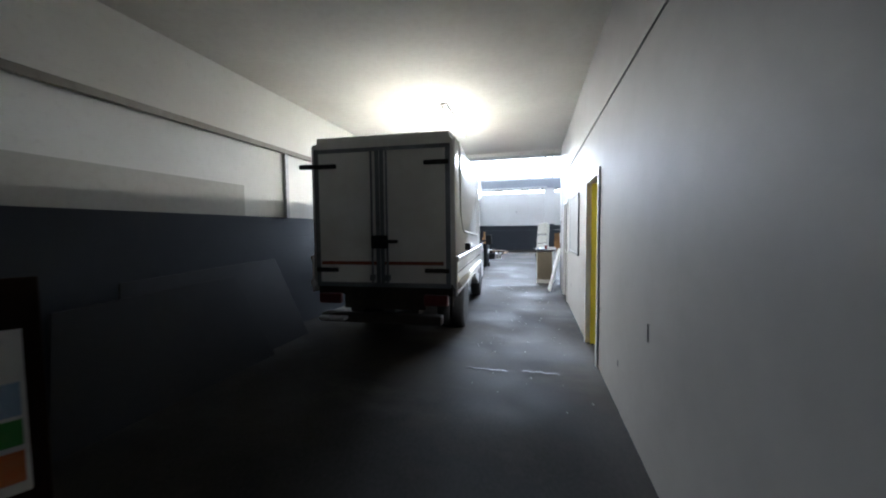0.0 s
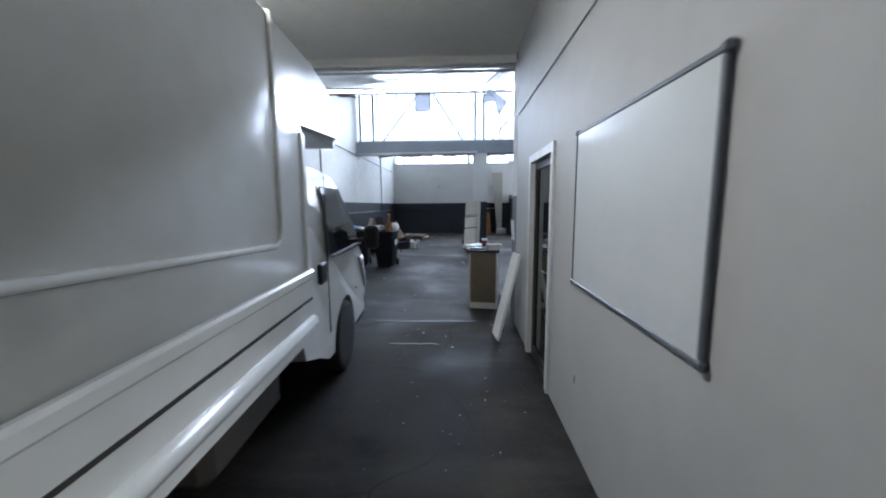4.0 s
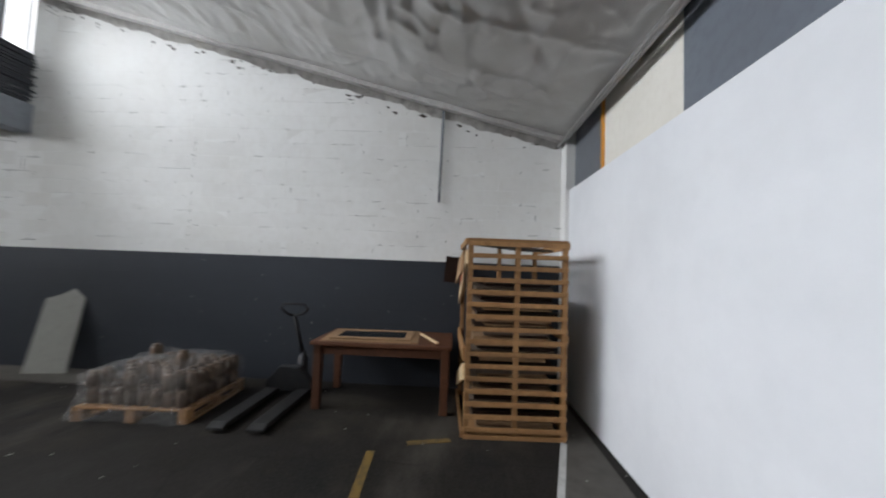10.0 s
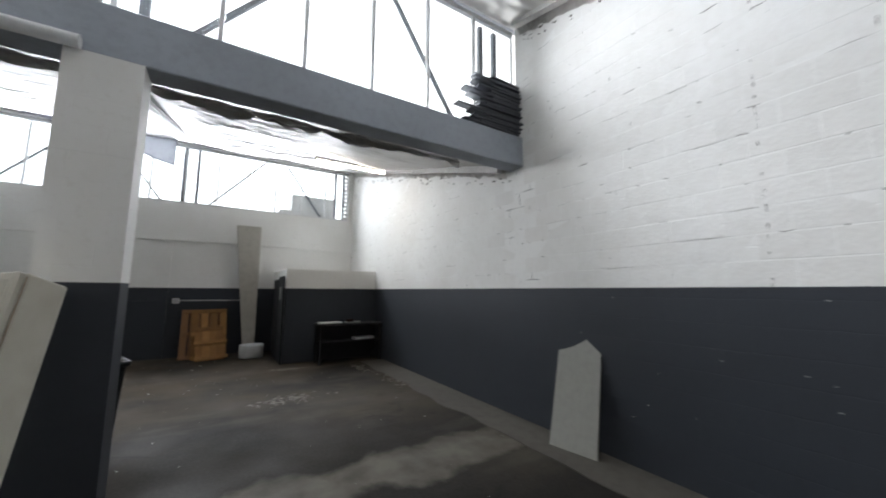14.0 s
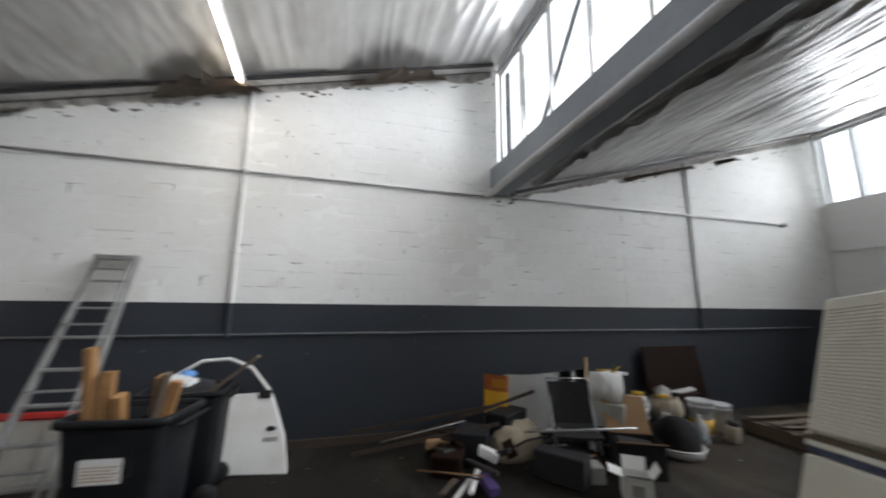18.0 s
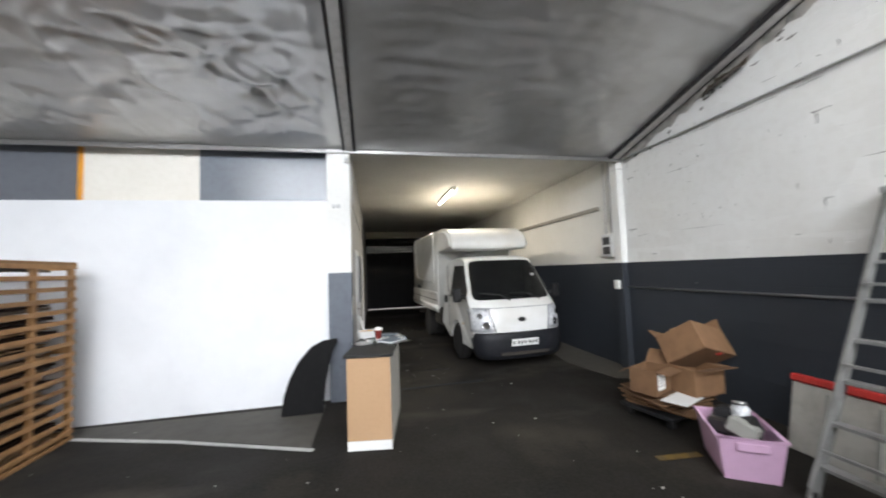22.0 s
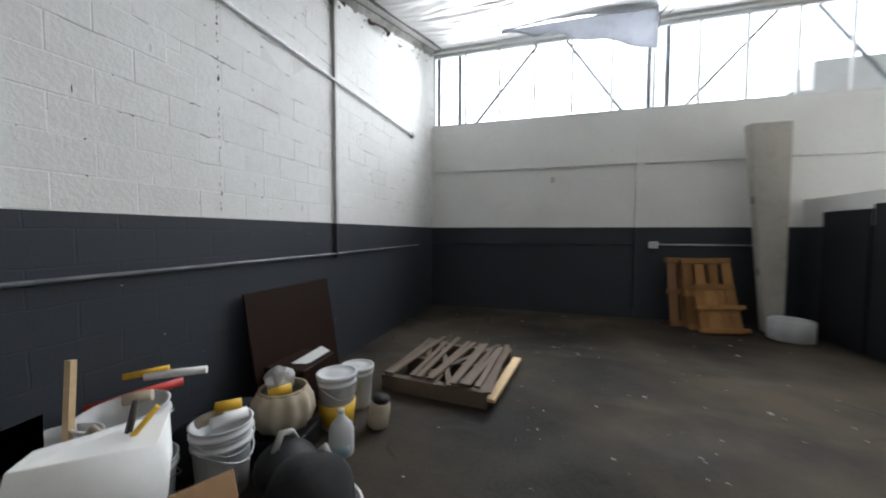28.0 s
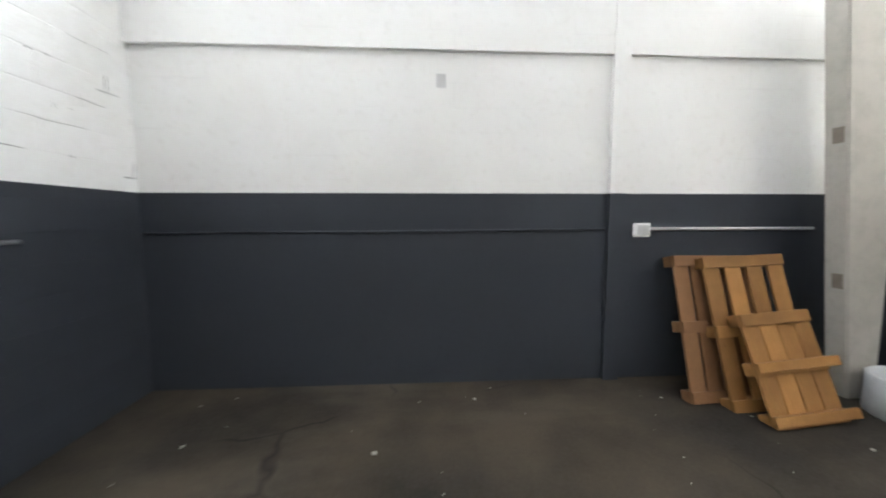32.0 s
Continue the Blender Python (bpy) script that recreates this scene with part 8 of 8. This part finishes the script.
part("paint_fill", lathe([(0.132, 0.02), (0.1475, 0.20), (0.140, 0.20)], 28), YELLOW_PLASTIC, tb2, "yellow paint showing through")
pail("white_pail", 0.77, 10.76, 0.0, 0.14, 0.34, "white pail with a lid behind the yellow one", WHITE_PLASTIC, True)
jg = thing("plastic_jug", "white plastic jug with pale blue liquid", "jug", pose(1.05, 10.07, 0, 0, 0, 30), PAILS)
part("jug_body", loft([[(0.075 * s * math.cos(a) * (1.15 if abs(math.cos(a)) > 0.7 else 1), 0.075 * s * math.sin(a), z) for a in [2 * math.pi * k / 20 for k in range(20)]] for s, z in ((0.92, 0), (1, 0.015), (1, 0.18), (0.85, 0.22), (0.35, 0.27), (0.26, 0.30))]), WHITE_PLASTIC, jg)
part("liquid_band", lathe([(0.078, 0.02), (0.0785, 0.09), (0.075, 0.09)], 20), worn("pale_blue_liquid", (0.30, 0.45, 0.50), (0.4, 0.5, 0.52), 0.3, local=True), jg)
part("cap", lathe([(0.024, 0.30), (0.024, 0.325), (0, 0.327)], 12), WHITE_PLASTIC, jg)
jr2 = thing("paint_jar", "cream plastic jar with a dark lid", "jar", pose(1.12, 10.48, 0, 0, 8, 0), PAILS)
part("jar_body", lathe([(0.07, 0), (0.085, 0.02), (0.085, 0.18), (0.06, 0.22)], 18), BEIGE_CLOTH, jr2)
part("lid", lathe([(0.066, 0.21), (0.066, 0.25), (0, 0.252)], 18), BLACK_TRIM, jr2)
vc = thing("shop_vacuum", "black vacuum cleaner with a curved grey hose on the floor", "vacuum cleaner", pose(0.90, 9.70, 0, 0, 0, 20), PAILS)
bm = bmesh.new()
bmesh.ops.create_icosphere(bm, subdivisions=3, radius=0.19)
for v in bm.verts:
    v.co.z = max(v.co.z * 0.8, -0.12)
part("motor_hood", wrapped(bm, Matrix.Translation((0, 0, 0.12))), BLACK_TRIM, vc, smooth=True)
part("carry_handle", tube([(-0.05, -0.06, 0.24), (-0.03, 0, 0.33), (0.0, 0.08, 0.30), (0.02, 0.12, 0.22)], 0.022, 8), GREY_BOARD, vc)
part("hose", tube([(0.15, 0.0, 0.16), (0.24, -0.02, 0.25), (0.30, -0.06, 0.14), (0.30, -0.12, 0.03)], 0.026, 10), GREY_BOARD, vc)
single("white_scrap", slab(0.34, 0.12, 0.012, pose(0.42, 10.55, 0.46, 10, -14, 70), 0.004), PAPER, "white scrap resting behind the pails", "scrap", group=PAILS)
heap("dark_carton", box(-0.2, 0.2, -0.25, 0.25, 0, 0.44, 0.01), BROWN_BOARD, "dark brown carton behind the pails", "carton", 0.32, 10.55, 0.0, 0, 0, 5)
single("brown_board", box(-0.56, 0.56, 0, 0.018, 0, 1.08, 0.004), BROWN_BOARD, "dark brown board leaning on the wall", "board", m=pose(0.24, 10.75, 0, 0, 0, 90) @ pose(0, 0, 0, -9))

# flat broken pallet on the floor
fpal = thing("broken_pallet", "grey weathered pallet with loose slats piled on it", "pallet", pose(1.48, 11.63, 0, 0, 0, -5), "pallets")
for y in (-0.60, -0.04, 0.52):
    part("bearer", box(-0.58, 0.50, y, y + 0.08, 0.0, 0.15, 0.004), OLD_WOOD, fpal)
for x in (-0.56, -0.08, 0.40):
    part("bottom_board", box(x, x + 0.09, -0.64, 0.64, 0.15, 0.17, 0.002), OLD_WOOD, fpal)
random.seed(13)
for k in range(16):
    x = -0.54 + 0.068 * k
    part("loose_slat", slab(0.056, 1.30 + random.uniform(-0.2, 0.08), 0.018, pose(x + random.uniform(-0.02, 0.02), random.uniform(-0.06, 0.06), 0.18 + 0.012 * (k % 3), 0, 0, random.uniform(-5, 5) + (22 if k in (3, 6) else -24 if k == 9 else 0)), 0.002), OLD_WOOD, fpal)
part("edge_board", slab(0.09, 1.15, 0.03, pose(0.55, -0.02, 0.085, 0, 0, -2), 0.003), PALE_PINE, fpal, "fresh pale board along the edge")


# pallets leaning on the north wall
def leaning(m, sx, sy, boards, label, backs=3, mat=ORANGE_PINE):
    t = thing("leaning_pallet", label, "pallet", m, "pallets leaning on the end wall")
    w = 0.142
    for k in range(boards):
        x = -sx / 2 + (sx - w) * k / max(boards - 1, 1)
        part("board", slab(w, 0.02, sy, pose(x + w / 2, 0.0, sy / 2 + 0.0), 0.003), mat, t)
    for k in range(backs):
        z = 0.0 + (sy - 0.09) * k / (backs - 1)
        part("bearer", box(-sx / 2, sx / 2, 0.012, 0.095, z, z + 0.09, 0.003), mat, t)
        part("face_board", box(-sx / 2, sx / 2, -0.028, -0.0105, z, z + 0.09, 0.002), mat, t)
    return t


leaning(pose(4.82, 14.74, 0, 0, 0, 6) @ pose(0, 0, 0, -15, 1), 0.80, 1.18, 5, "weathered brown pine pallet leaning on the dado", 3, wood_material("brown_pallet_timber", (0.22, 0.115, 0.052), (0.09, 0.042, 0.02), 0.7, 0.25))
leaning(pose(5.02, 14.60, 0, 0, 0, 2) @ pose(0, 0, 0, -17, -2), 0.72, 1.20, 4, "pine pallet leaning in front of another")
sp = leaning(pose(5.05, 14.38, 0, 0, 0, 3) @ pose(0, 0, 0, -22, -3), 0.58, 0.80, 4, "small yellow-brown pallet of closed boards leaning on the others")
for k in range(2):
    part("cross_board", box(-0.31, 0.36, -0.06, -0.028, 0.02 + 0.36 * k, 0.09 + 0.36 * k, 0.003), ORANGE_PINE, sp)

# ---- blockwork of the side walls: block faces proud of the joints ----
BW, BH, GAP = 0.40, 0.20, 0.005


def block_mesh(name, length, depth=0.0018):
    """A block face for a wall across x: chamfered plate, back open."""
    y, z, e = (length - GAP) / 2, (BH - GAP) / 2, 0.004
    vs = [(0, -y, -z), (0, y, -z), (0, y, z), (0, -y, z), (depth, -y + e, -z + e), (depth, y - e, -z + e), (depth, y - e, z - e), (depth, -y + e, z - e)]
    fs = [(4, 5, 6, 7), (0, 1, 5, 4), (1, 2, 6, 5), (2, 3, 7, 6), (3, 0, 4, 7)]
    me = bpy.data.meshes.new(name)
    me.from_pydata(vs, [], fs)
    me.materials.append(BLOCK)
    return me


full, half = block_mesh("block", BW), block_mesh("block", BW / 2)


def roof_line(y):
    a = y if y < BEAM_Y else y - BEAM_Y
    return EAVE + (TOP - EAVE) * a / BEAM_Y


def lay_blocks(wall, x, turn, near, joint):
    """Courses up to the roof; those inside the near stretch are parts, the rest one mesh."""
    rng = random.Random(7)
    vs, fs = [], []
    row, z = 0, DADO + 0.10
    while z < TOP:
        y = 0.10 + (0.0 if row % 2 else BW / 2)
        y -= BW / 2
        while y < L:
            if row % 2 == 0 and y < 0.2:
                y += BW
                continue
            if z < roof_line(y) + 0.02 and y + BW / 2 < L - 0.02 and abs(y - BEAM_Y) > 0.26:
                tilt = pose(x, y, z, rng.uniform(-0.3, 0.3), rng.uniform(-0.5, 0.5), turn + rng.uniform(-0.25, 0.25))
                low = 0.35 if turn == 0 and y < 5.6 else 1.0
                tilt = tilt @ Matrix.Diagonal((low * rng.choice((0.25, 0.5, 0.8, 1.2)), 1, 1, 1))
                if near[0] < y < near[1] and z < near[2]:
                    ob = new("block", full)
                    ob.parent = wall
                    ob.matrix_world = tilt
                else:
                    base = len(vs)
                    vs += [tuple(tilt @ v.co) for v in full.vertices]
                    fs += [tuple(base + i for i in p.vertices) for p in full.polygons]
            y += BW
        row, z = row + 1, z + BH
    me = bpy.data.meshes.new("block_field")
    me.from_pydata(vs, [], fs)
    me.materials.append(BLOCK)
    ob = new("block_field", me)
    ob.parent = wall
    ob["kind"] = "stuff"
    # short open cracks and chips along the joints
    cv, cf = [], []
    sx = 1 if turn == 0 else -1
    for k in range(420):
        y = rng.uniform(0.3, L - 0.3)
        if k % 4 == 0:
            y = near[0] + (near[1] - near[0]) * rng.random()
        row = rng.randrange(0, 17)
        z = DADO + BH * row
        if z > roof_line(y) - 0.05 or z < DADO + 0.05:
            continue
        ln = rng.choice((0.012, 0.02, 0.03, 0.04, 0.06, 0.09, 0.14, 0.22, 0.34))
        h = rng.uniform(0.002, 0.005) if ln > 0.15 else rng.uniform(0.003, 0.009) if ln > 0.03 else rng.uniform(0.006, 0.015)
        n = 5
        top = [(x + sx * 0.0034, y + ln * (i / n - 0.5), z + h * rng.uniform(0.1, 0.6) * (0.2 if i in (0, n) else 1) + 0.004 * math.sin(i + k)) for i in range(n + 1)]
        low = [(p[0], p[1], p[2] - h * rng.uniform(0.4, 1.0) * (0.3 if i in (0, n) else 1)) for i, p in enumerate(top)]
        base = len(cv)
        cv += top + low
        cf += [(base + i, base + i + 1, base + n + 2 + i, base + n + 1 + i) for i in range(n)]
    # broken mortar under the roof edge
    for k in range(90):
        y = rng.uniform(0.3, L - 0.4)
        z = roof_line(y) - rng.uniform(0.10, 0.24)
        ln, h = rng.uniform(0.03, 0.14), rng.uniform(0.008, 0.03)
        base = len(cv)
        cv += [(x + sx * 0.0042, y - ln / 2, z), (x + sx * 0.0042, y - ln * 0.1, z - h), (x + sx * 0.0042, y + ln / 2, z + 0.1 * ln), (x + sx * 0.0042, y + ln * 0.2, z + h * 0.8)]
        cf.append((base, base + 1, base + 2, base + 3))
    # one open upright joint
    for k in range(30):
        z = DADO + 0.06 * k + rng.uniform(-0.02, 0.02)
        if z > roof_line(joint) - 0.1 or rng.random() < 0.25:
            continue
        w, h, o = rng.uniform(0.003, 0.009) * (2 if k % 7 == 3 else 1), rng.uniform(0.02, 0.06), rng.uniform(-0.006, 0.006)
        base = len(cv)
        cv += [(x + sx * 0.0036, joint + o, z), (x + sx * 0.0036, joint + o + w, z + h * 0.5), (x + sx * 0.0036, joint + o + w * 0.3, z + h), (x + sx * 0.0036, joint + o - w * 0.5, z + h * 0.45)]
        cf.append((base, base + 1, base + 2, base + 3))
    # short upright cracks between blocks
    for k in range(70):
        row = rng.randrange(0, 12)
        y = 0.4 + BW * rng.randrange(0, 36) + (0 if row % 2 else BW / 2)
        z = DADO + BH * row + rng.uniform(0.02, 0.1)
        if z > roof_line(y) - 0.2 or y > L - 0.3:
            continue
        w, h = rng.uniform(0.002, 0.005), rng.uniform(0.03, 0.09)
        base = len(cv)
        cv += [(x + sx * 0.0036, y, z), (x + sx * 0.0036, y + w, z + h * 0.4), (x + sx * 0.0036, y + w * 0.2, z + h), (x + sx * 0.0036, y - w, z + h * 0.6)]
        cf.append((base, base + 1, base + 2, base + 3))
    cm = bpy.data.meshes.new("crack_field")
    cm.from_pydata(cv, [], cf)
    cm.materials.append(CRACK)
    co = new("crack_field", cm)
    co.parent = wall
    co["kind"] = "stuff"
    return ob


CRACK = worn("open_joint_shadow", (0.07, 0.06, 0.05), (0.20, 0.18, 0.16), 0.9, amount=0.5, bump=0)
lay_blocks(bpy.data.objects["wall_west"], 0.0, 0, (6.5, 14.6, 3.6), 10.07)
lay_blocks(bpy.data.objects["wall_east"], W, 180, (1.0, 8.6, 3.6), 5.23)
